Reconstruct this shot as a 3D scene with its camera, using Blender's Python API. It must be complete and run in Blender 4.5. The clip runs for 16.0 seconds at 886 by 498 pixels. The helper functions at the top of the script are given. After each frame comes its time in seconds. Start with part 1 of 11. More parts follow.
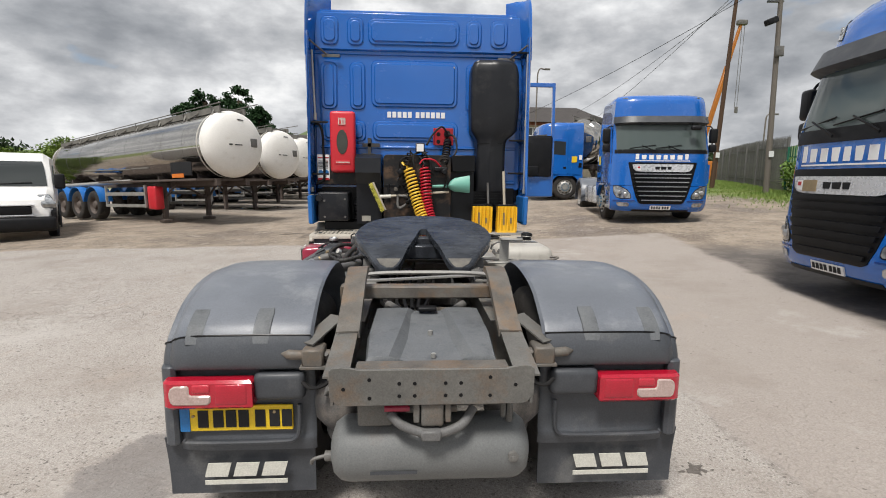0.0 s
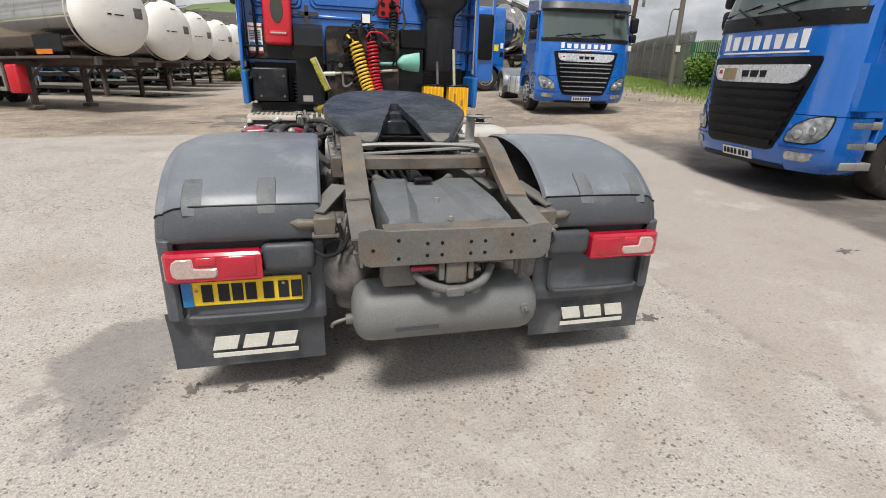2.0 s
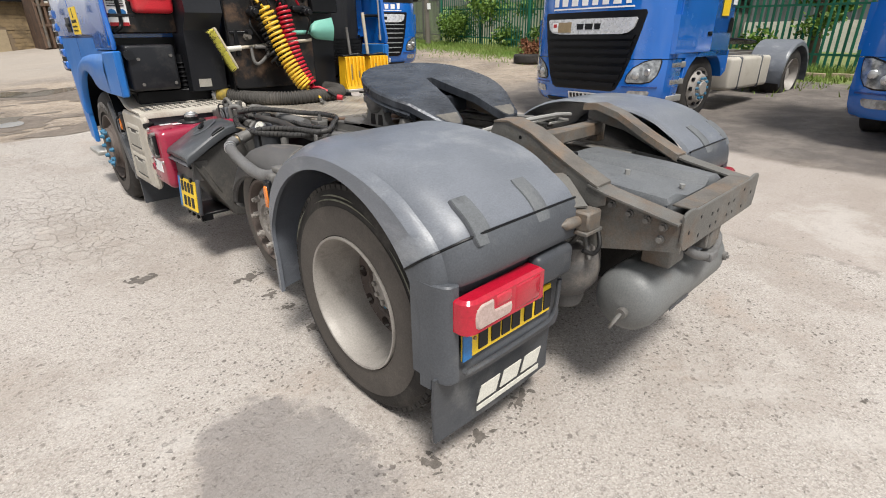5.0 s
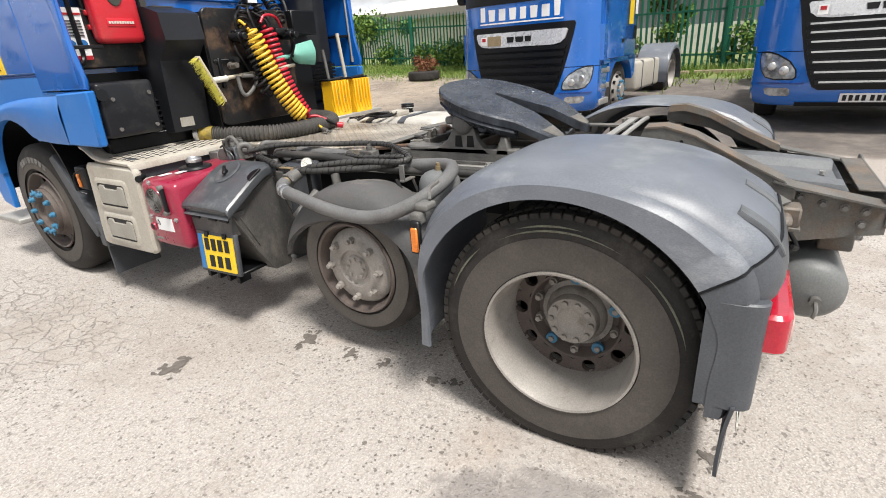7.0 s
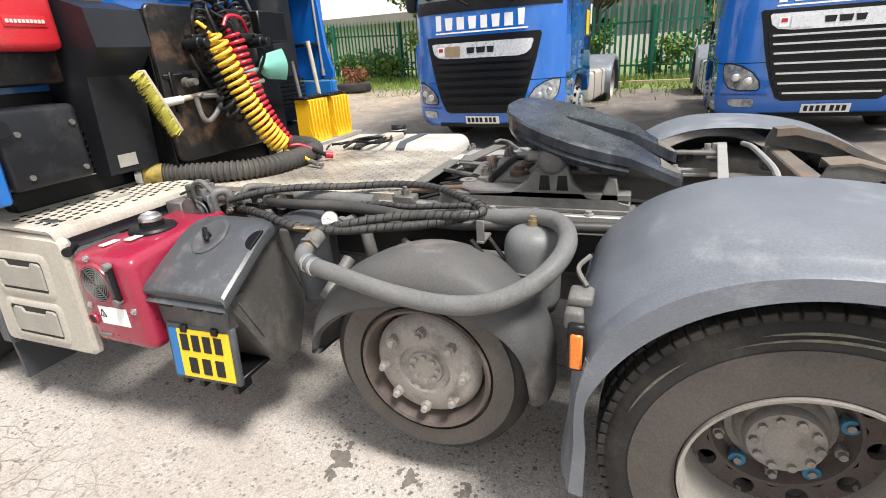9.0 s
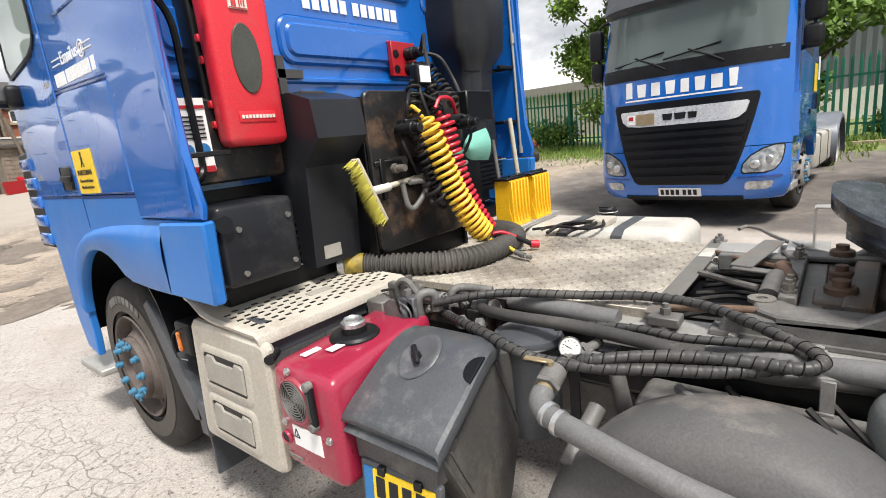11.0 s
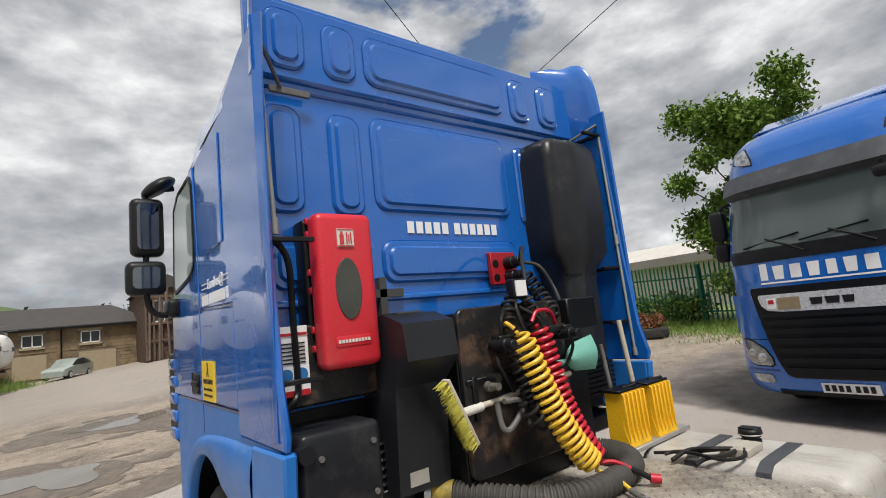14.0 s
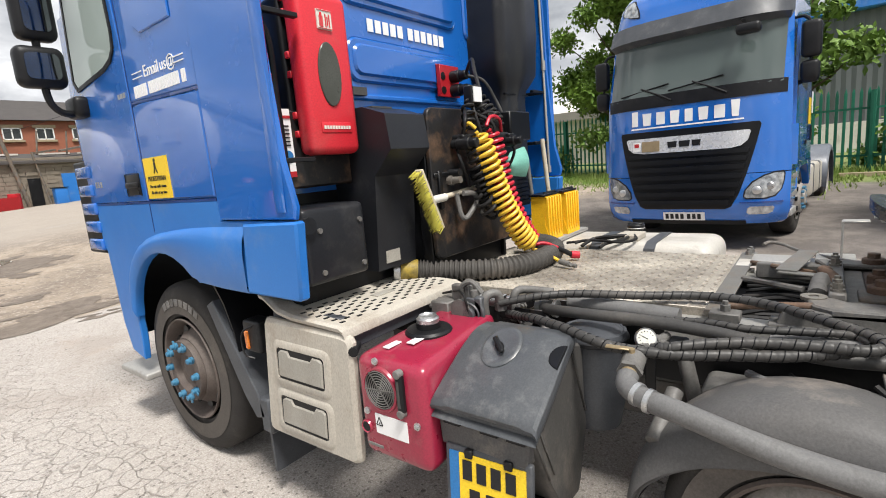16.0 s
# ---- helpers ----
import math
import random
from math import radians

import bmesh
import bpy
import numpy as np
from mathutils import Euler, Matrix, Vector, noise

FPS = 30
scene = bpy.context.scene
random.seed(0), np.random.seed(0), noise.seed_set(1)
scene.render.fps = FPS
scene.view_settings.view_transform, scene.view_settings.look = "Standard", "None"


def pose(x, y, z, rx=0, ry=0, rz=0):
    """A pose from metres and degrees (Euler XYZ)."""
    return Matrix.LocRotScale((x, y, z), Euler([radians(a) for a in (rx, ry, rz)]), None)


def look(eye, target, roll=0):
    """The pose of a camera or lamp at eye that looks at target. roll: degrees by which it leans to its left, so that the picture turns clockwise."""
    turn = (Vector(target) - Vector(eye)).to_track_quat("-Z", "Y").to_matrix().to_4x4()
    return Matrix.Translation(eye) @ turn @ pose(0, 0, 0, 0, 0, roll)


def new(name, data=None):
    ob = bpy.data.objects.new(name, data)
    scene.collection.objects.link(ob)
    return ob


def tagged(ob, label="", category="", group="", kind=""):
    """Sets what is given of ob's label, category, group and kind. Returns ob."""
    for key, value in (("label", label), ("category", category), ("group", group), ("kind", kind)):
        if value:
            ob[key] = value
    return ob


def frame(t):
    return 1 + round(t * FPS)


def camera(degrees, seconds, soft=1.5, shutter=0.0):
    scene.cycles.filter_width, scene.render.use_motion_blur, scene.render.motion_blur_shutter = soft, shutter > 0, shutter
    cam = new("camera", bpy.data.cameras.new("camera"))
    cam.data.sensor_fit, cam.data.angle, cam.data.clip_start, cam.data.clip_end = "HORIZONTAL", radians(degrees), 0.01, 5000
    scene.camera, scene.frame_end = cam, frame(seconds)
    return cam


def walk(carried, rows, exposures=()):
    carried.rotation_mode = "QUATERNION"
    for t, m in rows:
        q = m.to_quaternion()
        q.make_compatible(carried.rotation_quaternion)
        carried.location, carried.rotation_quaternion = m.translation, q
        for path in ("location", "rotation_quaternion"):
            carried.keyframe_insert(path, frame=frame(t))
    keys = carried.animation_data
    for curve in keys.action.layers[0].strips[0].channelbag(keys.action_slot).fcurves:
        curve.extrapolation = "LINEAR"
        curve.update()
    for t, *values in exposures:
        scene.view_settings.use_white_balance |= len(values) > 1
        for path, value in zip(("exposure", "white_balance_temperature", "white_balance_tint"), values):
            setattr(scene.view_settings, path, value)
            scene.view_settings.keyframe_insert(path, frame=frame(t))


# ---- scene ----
cam = camera(83.9, 16.0, 1.0)
PATH = [
    (0, (-0.081, -2.097, 1.68), (0.044, -0.122, 1.391), 0.6),
    (0.5, (-0.116, -2.104, 1.646), (0.042, -0.152, 1.239), 1.0),
    (1, (-0.185, -2.142, 1.609), (0.042, -0.228, 1.073), 1.8),
    (1.5, (-0.31, -2.162, 1.564), (0.025, -0.294, 0.935), 2.2),
    (2, (-0.531, -2.072, 1.531), (-0.059, -0.251, 0.85), 2.1),
    (2.5, (-0.809, -1.964, 1.555), (-0.195, -0.199, 0.843), 1.7),
    (3, (-1.169, -1.86, 1.537), (-0.411, -0.163, 0.8), 1.5),
    (3.5, (-1.455, -1.696, 1.517), (-0.569, -0.071, 0.761), 1.5),
    (3.7, (-1.549, -1.573, 1.506), (-0.613, 0.021, 0.743), 1.5),
    (5.8, (-2.429, -0.483, 1.555), (-1.017, 0.688, 0.759), -2.8),
    (6, (-2.491, -0.372, 1.546), (-1.047, 0.764, 0.754), -3.2),
    (6.5, (-2.683, -0.063, 1.554), (-1.167, 0.987, 0.78), -3.5),
    (7, (-2.723, 0.223, 1.553), (-1.152, 1.21, 0.805), -3.9),
    (7.5, (-2.635, 0.514, 1.587), (-0.998, 1.407, 0.862), -4.0),
    (8, (-2.56, 0.741, 1.58), (-0.84, 1.466, 0.863), -3.9),
    (8.2, (-2.527, 0.842, 1.592), (-0.781, 1.501, 0.872), -3.9),
    (10.3, (-2.107, 1.608, 1.608), (-0.5, 2.596, 0.942), -4.5),
    (10.5, (-2.089, 1.66, 1.618), (-0.512, 2.725, 1.004), -5.0),
    (11, (-2.047, 1.718, 1.668), (-0.546, 2.964, 1.23), -6.1),
    (11.5, (-1.963, 1.72, 1.726), (-0.52, 3.088, 1.507), -6.4),
    (12, (-1.909, 1.702, 1.79), (-0.518, 3.139, 1.792), -6.3),
    (12.5, (-1.883, 1.692, 1.852), (-0.547, 3.169, 2.039), -6.2),
    (13, (-1.869, 1.68, 1.894), (-0.59, 3.183, 2.221), -6.5),
    (13.5, (-1.887, 1.657, 1.919), (-0.645, 3.181, 2.284), -6.6),
    (14, (-1.873, 1.664, 1.889), (-0.639, 3.213, 2.162), -6.2),
    (14.5, (-1.908, 1.698, 1.841), (-0.643, 3.244, 1.941), -5.8),
    (15, (-2.077, 1.705, 1.798), (-0.744, 3.194, 1.72), -5.1),
    (15.5, (-2.264, 1.738, 1.725), (-0.828, 3.109, 1.489), -4.8),
    (16, (-2.382, 1.887, 1.635), (-0.829, 3.099, 1.295), -4.9),
]
EXPOSURES = [(0.0, 0.1), (1.0, 0.22), (2.5, 0.27), (3.5, 0.31), (6.0, 0.54), (7.0, 0.68), (8.0, 0.84), (10.5, 1.02), (11.0, 0.78), (11.5, 0.58), (12.25, 0.31), (13.0, 0.07), (14.0, 0.05), (15.0, 0.27), (16.0, 0.62)]
walk(cam, [(t, look(eye, target, roll)) for t, eye, target, roll in PATH], EXPOSURES)

# ---- sky and sun ----
SUN_DIR = Vector((-0.24, -0.48, 1.0)).normalized()
world = bpy.data.worlds.new("sky")
scene.world = world
world.use_nodes = True
wn, wl = world.node_tree.nodes, world.node_tree.links
wn.clear()
w_out, w_bg = wn.new("ShaderNodeOutputWorld"), wn.new("ShaderNodeBackground")
w_sky = wn.new("ShaderNodeTexSky")
w_sky.sky_type, w_sky.sun_disc = "NISHITA", False
w_sky.sun_elevation = math.asin(SUN_DIR.z)
w_sky.sun_rotation = math.atan2(SUN_DIR.x, SUN_DIR.y)
w_co = wn.new("ShaderNodeTexCoord")
w_sep = wn.new("ShaderNodeSeparateXYZ")
wl.new(w_co.outputs["Generated"], w_sep.inputs[0])


def w_math(op, a, b):
    n = wn.new("ShaderNodeMath")
    n.operation = op
    for i, v in enumerate((a, b)):
        if isinstance(v, (int, float)):
            n.inputs[i].default_value = v
        else:
            wl.new(v, n.inputs[i])
    return n.outputs[0]


# cloud layer: heaps flattened towards the horizon
w_cmb = wn.new("ShaderNodeCombineXYZ")
wl.new(w_sep.outputs[0], w_cmb.inputs[0])
wl.new(w_sep.outputs[1], w_cmb.inputs[1])
wl.new(w_math("MULTIPLY", w_sep.outputs[2], 2.1), w_cmb.inputs[2])


def w_noise(scale, detail, rough, distort=0.0):
    n = wn.new("ShaderNodeTexNoise")
    n.inputs["Scale"].default_value, n.inputs["Detail"].default_value = scale, detail
    n.inputs["Roughness"].default_value, n.inputs["Distortion"].default_value = rough, distort
    wl.new(w_cmb.outputs[0], n.inputs["Vector"])
    return n.outputs[0]


def w_ramp(value, stops):
    n = wn.new("ShaderNodeValToRGB")
    while len(n.color_ramp.elements) < len(stops):
        n.color_ramp.elements.new(0.5)
    for e, (p, c) in zip(n.color_ramp.elements, stops):
        e.position, e.color = p, (*c, 1)
    wl.new(value, n.inputs[0])
    return n.outputs[0]


w_puffs = w_math("ADD", w_math("MULTIPLY", w_noise(2.6, 4, 0.5, 0.0), 0.52), w_math("MULTIPLY", w_noise(7.5, 9, 0.56, 0.0), 0.48))
w_cloud = w_ramp(w_puffs, [(0.36, (0.27, 0.285, 0.31)), (0.44, (0.39, 0.405, 0.43)), (0.50, (0.52, 0.53, 0.55)), (0.56, (0.70, 0.71, 0.725)), (0.64, (0.98, 0.98, 0.975))])
w_cover = w_ramp(w_noise(2.2, 6, 0.55), [(0.33, (0, 0, 0)), (0.39, (1, 1, 1))])
w_scale = wn.new("ShaderNodeMix")
w_scale.data_type, w_scale.blend_type = "RGBA", "MULTIPLY"
w_scale.inputs["Factor"].default_value = 1.0
wl.new(w_sky.outputs[0], w_scale.inputs["A"])
w_scale.inputs["B"].default_value = (0.10, 0.10, 0.10, 1)
w_mix = wn.new("ShaderNodeMix")
w_mix.data_type = "RGBA"
wl.new(w_cover, w_mix.inputs["Factor"])
wl.new(w_scale.outputs["Result"], w_mix.inputs["A"])
wl.new(w_cloud, w_mix.inputs["B"])
wl.new(w_mix.outputs["Result"], w_bg.inputs["Color"])
w_bg.inputs["Strength"].default_value = 1.0
wl.new(w_bg.outputs[0], w_out.inputs["Surface"])

sun_data = bpy.data.lights.new("sun", "SUN")
sun_data.energy, sun_data.angle, sun_data.color = 3.6, radians(14), (1.0, 0.965, 0.91)
sun = new("sun", sun_data)
sun.matrix_world = look(SUN_DIR * 30, (0, 0, 0))

# ---- materials ----
def material(name, color, color2=None, rough=0.6, metal=0.0, scale=8.0, mottle=0.5, dirt=None, dirt_amount=0.0, dirt_scale=3.0,
             bump=0.0, bump_scale=60.0, coat=0.0, rough_var=0.1, stretch=(1, 1, 1), random_tint=0.0, grain=0.16, spec=0.0):
    """A surface with two scales of colour variation, stains of a second colour, uneven gloss and fine relief."""
    m = bpy.data.materials.new(name)
    m.use_nodes = True
    n, l = m.node_tree.nodes, m.node_tree.links
    b = n["Principled BSDF"]
    co = n.new("ShaderNodeTexCoord")
    mp = n.new("ShaderNodeMapping")
    mp.inputs["Scale"].default_value = stretch
    l.new(co.outputs["Object"], mp.inputs[0])

    def noise_tex(sc, detail=5, r=0.6):
        t = n.new("ShaderNodeTexNoise")
        t.inputs["Scale"].default_value, t.inputs["Detail"].default_value, t.inputs["Roughness"].default_value = sc, detail, r
        l.new(mp.outputs[0], t.inputs["Vector"])
        return t.outputs[0]

    def spread(v, lo, hi):
        r = n.new("ShaderNodeMapRange")
        r.inputs["From Min"].default_value, r.inputs["From Max"].default_value = lo, hi
        l.new(v, r.inputs["Value"])
        return r.outputs[0]

    def mix(f, a, c):
        x = n.new("ShaderNodeMix")
        x.data_type = "RGBA"
        for key, v in (("Factor", f), ("A", a), ("B", c)):
            s = x.inputs[key]
            if isinstance(v, tuple):
                s.default_value = (*v, 1)
            elif isinstance(v, float):
                s.default_value = v
            else:
                l.new(v, s)
        return x.outputs["Result"]

    fine = spread(noise_tex(140, 3, 0.7), 0.30, 0.70)
    color2 = color2 or tuple(c * 0.75 for c in color)
    big = spread(noise_tex(scale), 0.35, 0.65)
    half = n.new("ShaderNodeMath")
    half.operation = "MULTIPLY"
    half.inputs[1].default_value = mottle
    l.new(big, half.inputs[0])
    col = mix(half.outputs[0], color, color2)
    if dirt:
        stain = spread(noise_tex(dirt_scale, 8, 0.7), 0.62 - 0.3 * dirt_amount, 0.78 - 0.2 * dirt_amount)
        cl = n.new("ShaderNodeMath")
        cl.operation = "MULTIPLY"
        cl.inputs[1].default_value = min(1.0, 0.35 + dirt_amount)
        l.new(stain, cl.inputs[0])
        col = mix(cl.outputs[0], col, dirt)
    if random_tint:
        oi = n.new("ShaderNodeObjectInfo")
        hs = n.new("ShaderNodeHueSaturation")
        l.new(spread(oi.outputs["Random"], 0, 1), hs.inputs["Value"])
        rg = hs.inputs["Value"].links[0].from_node
        rg.inputs["To Min"].default_value, rg.inputs["To Max"].default_value = 1 - random_tint, 1 + random_tint
        l.new(col, hs.inputs["Color"])
        col = hs.outputs[0]
    if grain:
        gv = n.new("ShaderNodeHueSaturation")
        l.new(fine, gv.inputs["Value"])
        fr = gv.inputs["Value"].links[0].from_node
        fr.inputs["To Min"].default_value, fr.inputs["To Max"].default_value = 1 - grain, 1 + grain
        l.new(col, gv.inputs["Color"])
        col = gv.outputs[0]
    l.new(col, b.inputs["Base Color"])
    rr = n.new("ShaderNodeMapRange")
    rr.inputs["To Min"].default_value, rr.inputs["To Max"].default_value = max(0.02, rough - rough_var), min(1, rough + rough_var)
    l.new(noise_tex(scale * 2.3), rr.inputs["Value"])
    l.new(rr.outputs[0], b.inputs["Roughness"])
    b.inputs["Metallic"].default_value = metal
    b.inputs["Specular IOR Level"].default_value = spec if spec else 0.2 if max(color) < 0.14 and not coat else 0.45
    if coat:
        b.inputs["Coat Weight"].default_value = coat
        b.inputs["Coat Roughness"].default_value = 0.03
    if bump:
        bp = n.new("ShaderNodeBump")
        bp.inputs["Strength"].default_value, bp.inputs["Distance"].default_value = bump, 0.004
        l.new(noise_tex(bump_scale, 6), bp.inputs["Height"])
        l.new(bp.outputs[0], b.inputs["Normal"])
    return m


def glass(name, tint, rough=0.03, alpha=0.0):
    m = bpy.data.materials.new(name)
    m.use_nodes = True
    b = m.node_tree.nodes["Principled BSDF"]
    b.inputs["Base Color"].default_value = (*tint, 1)
    b.inputs["Roughness"].default_value = rough
    b.inputs["Transmission Weight"].default_value = alpha
    b.inputs["IOR"].default_value = 1.5
    return m


DUST = (0.30, 0.27, 0.23)
BLUE = material("blue_cab_paint", (0.007, 0.118, 0.46), (0.006, 0.100, 0.41), rough=0.26, coat=1.0, dirt=(0.03, 0.12, 0.38), dirt_amount=0.10, dirt_scale=2.0, scale=2.0, mottle=0.5, rough_var=0.06, bump=0.03, bump_scale=6, grain=0.03)
BLUE_DARK = material("dark_blue_paint", (0.010, 0.045, 0.20), rough=0.3, coat=0.5, scale=3.0)
BLUE_GUARD = material("dusty_lower_blue_paint", (0.020, 0.162, 0.50), (0.015, 0.138, 0.46), rough=0.38, coat=0.1, scale=2.5, dirt=(0.13, 0.22, 0.42), dirt_amount=0.3, dirt_scale=2.2, bump=0.03, bump_scale=6, grain=0.05)
PLASTIC = material("weathered_grey_plastic", (0.048, 0.052, 0.060), (0.088, 0.092, 0.100), rough=0.44, scale=5, dirt=(0.17, 0.167, 0.162), dirt_amount=0.26, dirt_scale=2.5, bump=0.15, bump_scale=180, spec=0.35)
PLASTIC_PALE = material("faded_mudguard_plastic", (0.150, 0.162, 0.186), (0.098, 0.107, 0.124), rough=0.34, scale=3.5, stretch=(1, 1, 2.2), dirt=(0.33, 0.34, 0.35), dirt_amount=0.24, dirt_scale=2.4, bump=0.2, bump_scale=220)
GUARD_REAR = material("dark_mudguard_plastic", (0.078, 0.084, 0.095), (0.052, 0.056, 0.064), rough=0.42, scale=4, dirt=(0.17, 0.17, 0.168), dirt_amount=0.25, dirt_scale=2.5, bump=0.15, bump_scale=180, spec=0.35)
DUSTY = material("dusty_guard_plastic", (0.080, 0.079, 0.080), (0.125, 0.118, 0.112), rough=0.5, scale=2.2, dirt=(0.33, 0.285, 0.245), dirt_amount=0.45, dirt_scale=2.0, bump=0.2, bump_scale=120)
BOX_SIDE = material("dust_streaked_black_box", (0.050, 0.049, 0.048), (0.095, 0.090, 0.084), rough=0.45, scale=3.5, mottle=0.9, stretch=(1, 1, 0.6), dirt=(0.20, 0.175, 0.15), dirt_amount=0.36, dirt_scale=4, bump=0.2, bump_scale=40)
LID = material("black_lid_plastic", (0.052, 0.056, 0.062), (0.10, 0.105, 0.112), rough=0.32, scale=4, dirt=(0.20, 0.20, 0.198), dirt_amount=0.30, dirt_scale=5, bump=0.1, spec=0.45)
COWL = material("satin_black_cowl", (0.012, 0.013, 0.016), (0.022, 0.023, 0.027), rough=0.34, scale=3, dirt=(0.060, 0.058, 0.057), dirt_amount=0.20, dirt_scale=4, bump=0.1, bump_scale=120, spec=0.3)
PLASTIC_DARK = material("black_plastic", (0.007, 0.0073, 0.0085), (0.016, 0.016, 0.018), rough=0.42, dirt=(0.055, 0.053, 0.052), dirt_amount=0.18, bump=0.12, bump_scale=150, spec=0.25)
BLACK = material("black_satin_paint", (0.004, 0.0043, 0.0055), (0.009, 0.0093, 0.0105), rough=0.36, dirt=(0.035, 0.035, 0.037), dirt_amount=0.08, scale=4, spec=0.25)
BLACK_WORN = material("worn_black_board", (0.011, 0.011, 0.0125), (0.024, 0.023, 0.022), rough=0.36, dirt=(0.15, 0.09, 0.055), dirt_amount=0.40, dirt_scale=5, bump=0.2, spec=0.3)
RUBBER = material("tyre_rubber", (0.029, 0.027, 0.026), (0.052, 0.048, 0.044), rough=0.75, scale=4, dirt=(0.11, 0.098, 0.086), dirt_amount=0.3, dirt_scale=3, bump=0.3, bump_scale=120)
SCUFF = material("pale_kerb_scuff", (0.16, 0.16, 0.12), (0.09, 0.088, 0.07), rough=0.8, scale=30, mottle=0.9)
RUBBER_BROWN = material("dusty_tyre_wall", (0.096, 0.085, 0.076), (0.066, 0.059, 0.054), rough=0.8, scale=5, dirt=(0.13, 0.115, 0.10), dirt_amount=0.35, bump=0.25, bump_scale=140)
HOSE = material("black_rubber_hose", (0.010, 0.010, 0.011), (0.030, 0.028, 0.026), rough=0.5, scale=9, dirt=(0.10, 0.09, 0.08), dirt_amount=0.28, bump=0.2)
HOSE_WRAP = material("dusty_spiral_guard", (0.052, 0.050, 0.048), (0.030, 0.029, 0.028), rough=0.45, scale=9, dirt=(0.11, 0.10, 0.09), dirt_amount=0.30, bump=0.15, spec=0.35)
HOSE_GREY = material("dusty_grey_hose", (0.125, 0.124, 0.124), (0.185, 0.182, 0.178), rough=0.5, scale=6, dirt=(0.075, 0.07, 0.066), dirt_amount=0.30, dirt_scale=9, bump=0.15)
FRAME = material("grey_chassis_paint", (0.115, 0.112, 0.105), (0.19, 0.182, 0.168), rough=0.5, scale=5, dirt=(0.15, 0.10, 0.065), dirt_amount=0.40, dirt_scale=4.5, bump=0.3, bump_scale=70)
RUSTY = material("rusty_worn_steel", (0.150, 0.138, 0.122), (0.075, 0.066, 0.057), rough=0.55, scale=6, mottle=0.8, dirt=(0.185, 0.115, 0.065), dirt_amount=0.55, dirt_scale=5, bump=0.4)
GREASE = material("greased_black_steel", (0.030, 0.034, 0.042), (0.070, 0.077, 0.090), rough=0.24, rough_var=0.2, metal=0.15, scale=4, mottle=0.8, stretch=(1, 2.4, 1), dirt=(0.012, 0.012, 0.014), dirt_amount=0.42, dirt_scale=7, bump=1.0, bump_scale=16)
HORN = material("bare_worn_steel", (0.20, 0.185, 0.16), (0.13, 0.12, 0.105), rough=0.5, metal=0.3, scale=9, dirt=(0.05, 0.05, 0.055), dirt_amount=0.4, dirt_scale=7, bump=0.4)
BROWN_RUST = material("brown_rust", (0.15, 0.088, 0.055), (0.085, 0.055, 0.040), rough=0.75, scale=12, mottle=0.9, dirt=(0.21, 0.17, 0.14), dirt_amount=0.3, dirt_scale=14, bump=0.4)
CAST = material("dirty_cast_steel", (0.155, 0.15, 0.142), (0.07, 0.066, 0.062), rough=0.55, scale=8, mottle=0.8, dirt=(0.25, 0.215, 0.18), dirt_amount=0.32, bump=0.3)
TANK_GREY = material("grey_painted_air_tank", (0.135, 0.14, 0.14), (0.175, 0.177, 0.175), rough=0.5, scale=3, dirt=(0.15, 0.10, 0.07), dirt_amount=0.12, dirt_scale=3, bump=0.12)
COVER = material("grey_moulded_cover", (0.115, 0.122, 0.13), (0.165, 0.17, 0.175), rough=0.5, scale=6, dirt=(0.04, 0.042, 0.045), dirt_amount=0.25, dirt_scale=7, bump=0.2)
BEIGE = material("dirty_white_plastic", (0.45, 0.42, 0.365), (0.36, 0.325, 0.275), rough=0.5, scale=3, dirt=(0.26, 0.20, 0.145), dirt_amount=0.34, dirt_scale=3.2, stretch=(1, 1, 0.6), bump=0.1)
BEIGE_GREY = material("grey_moulded_hatch", (0.30, 0.285, 0.25), (0.35, 0.33, 0.29), rough=0.55, dirt=(0.22, 0.19, 0.155), dirt_amount=0.3)
MAROON = material("maroon_enamel", (0.29, 0.017, 0.046), (0.24, 0.016, 0.040), rough=0.3, scale=4, coat=0.3, dirt=(0.24, 0.11, 0.10), dirt_amount=0.26, dirt_scale=5)
RED = material("red_plastic", (0.60, 0.024, 0.038), (0.50, 0.020, 0.030), rough=0.38, scale=3, dirt=(0.45, 0.10, 0.09), dirt_amount=0.2)
RED_STEEL = material("red_painted_steel", (0.42, 0.012, 0.02), rough=0.4, dirt=(0.08, 0.03, 0.03), dirt_amount=0.2)
RED_LENS = material("red_lamp_lens", (0.42, 0.008, 0.028), (0.34, 0.006, 0.02), rough=0.18, coat=0.6, scale=30, dirt=(0.42, 0.05, 0.05), dirt_amount=0.1)
CLEAR_LENS = material("clear_lamp_lens", (0.46, 0.35, 0.32), (0.36, 0.25, 0.23), rough=0.15, coat=0.6, scale=40)
RED_CELL = material("bright_red_lens", (0.50, 0.022, 0.045), (0.42, 0.016, 0.03), rough=0.2, coat=0.6, scale=60)
HEADLAMP = material("clear_headlamp", (0.50, 0.52, 0.53), (0.16, 0.17, 0.18), rough=0.08, coat=1.0, metal=0.5, scale=14, mottle=1.0)
AMBER = material("amber_reflector", (0.70, 0.19, 0.02), (0.6, 0.15, 0.015), rough=0.25, coat=0.5, scale=40)
YELLOW = material("yellow_plate", (0.80, 0.55, 0.02), (0.74, 0.48, 0.02), rough=0.4, scale=6, dirt=(0.45, 0.30, 0.06), dirt_amount=0.12)
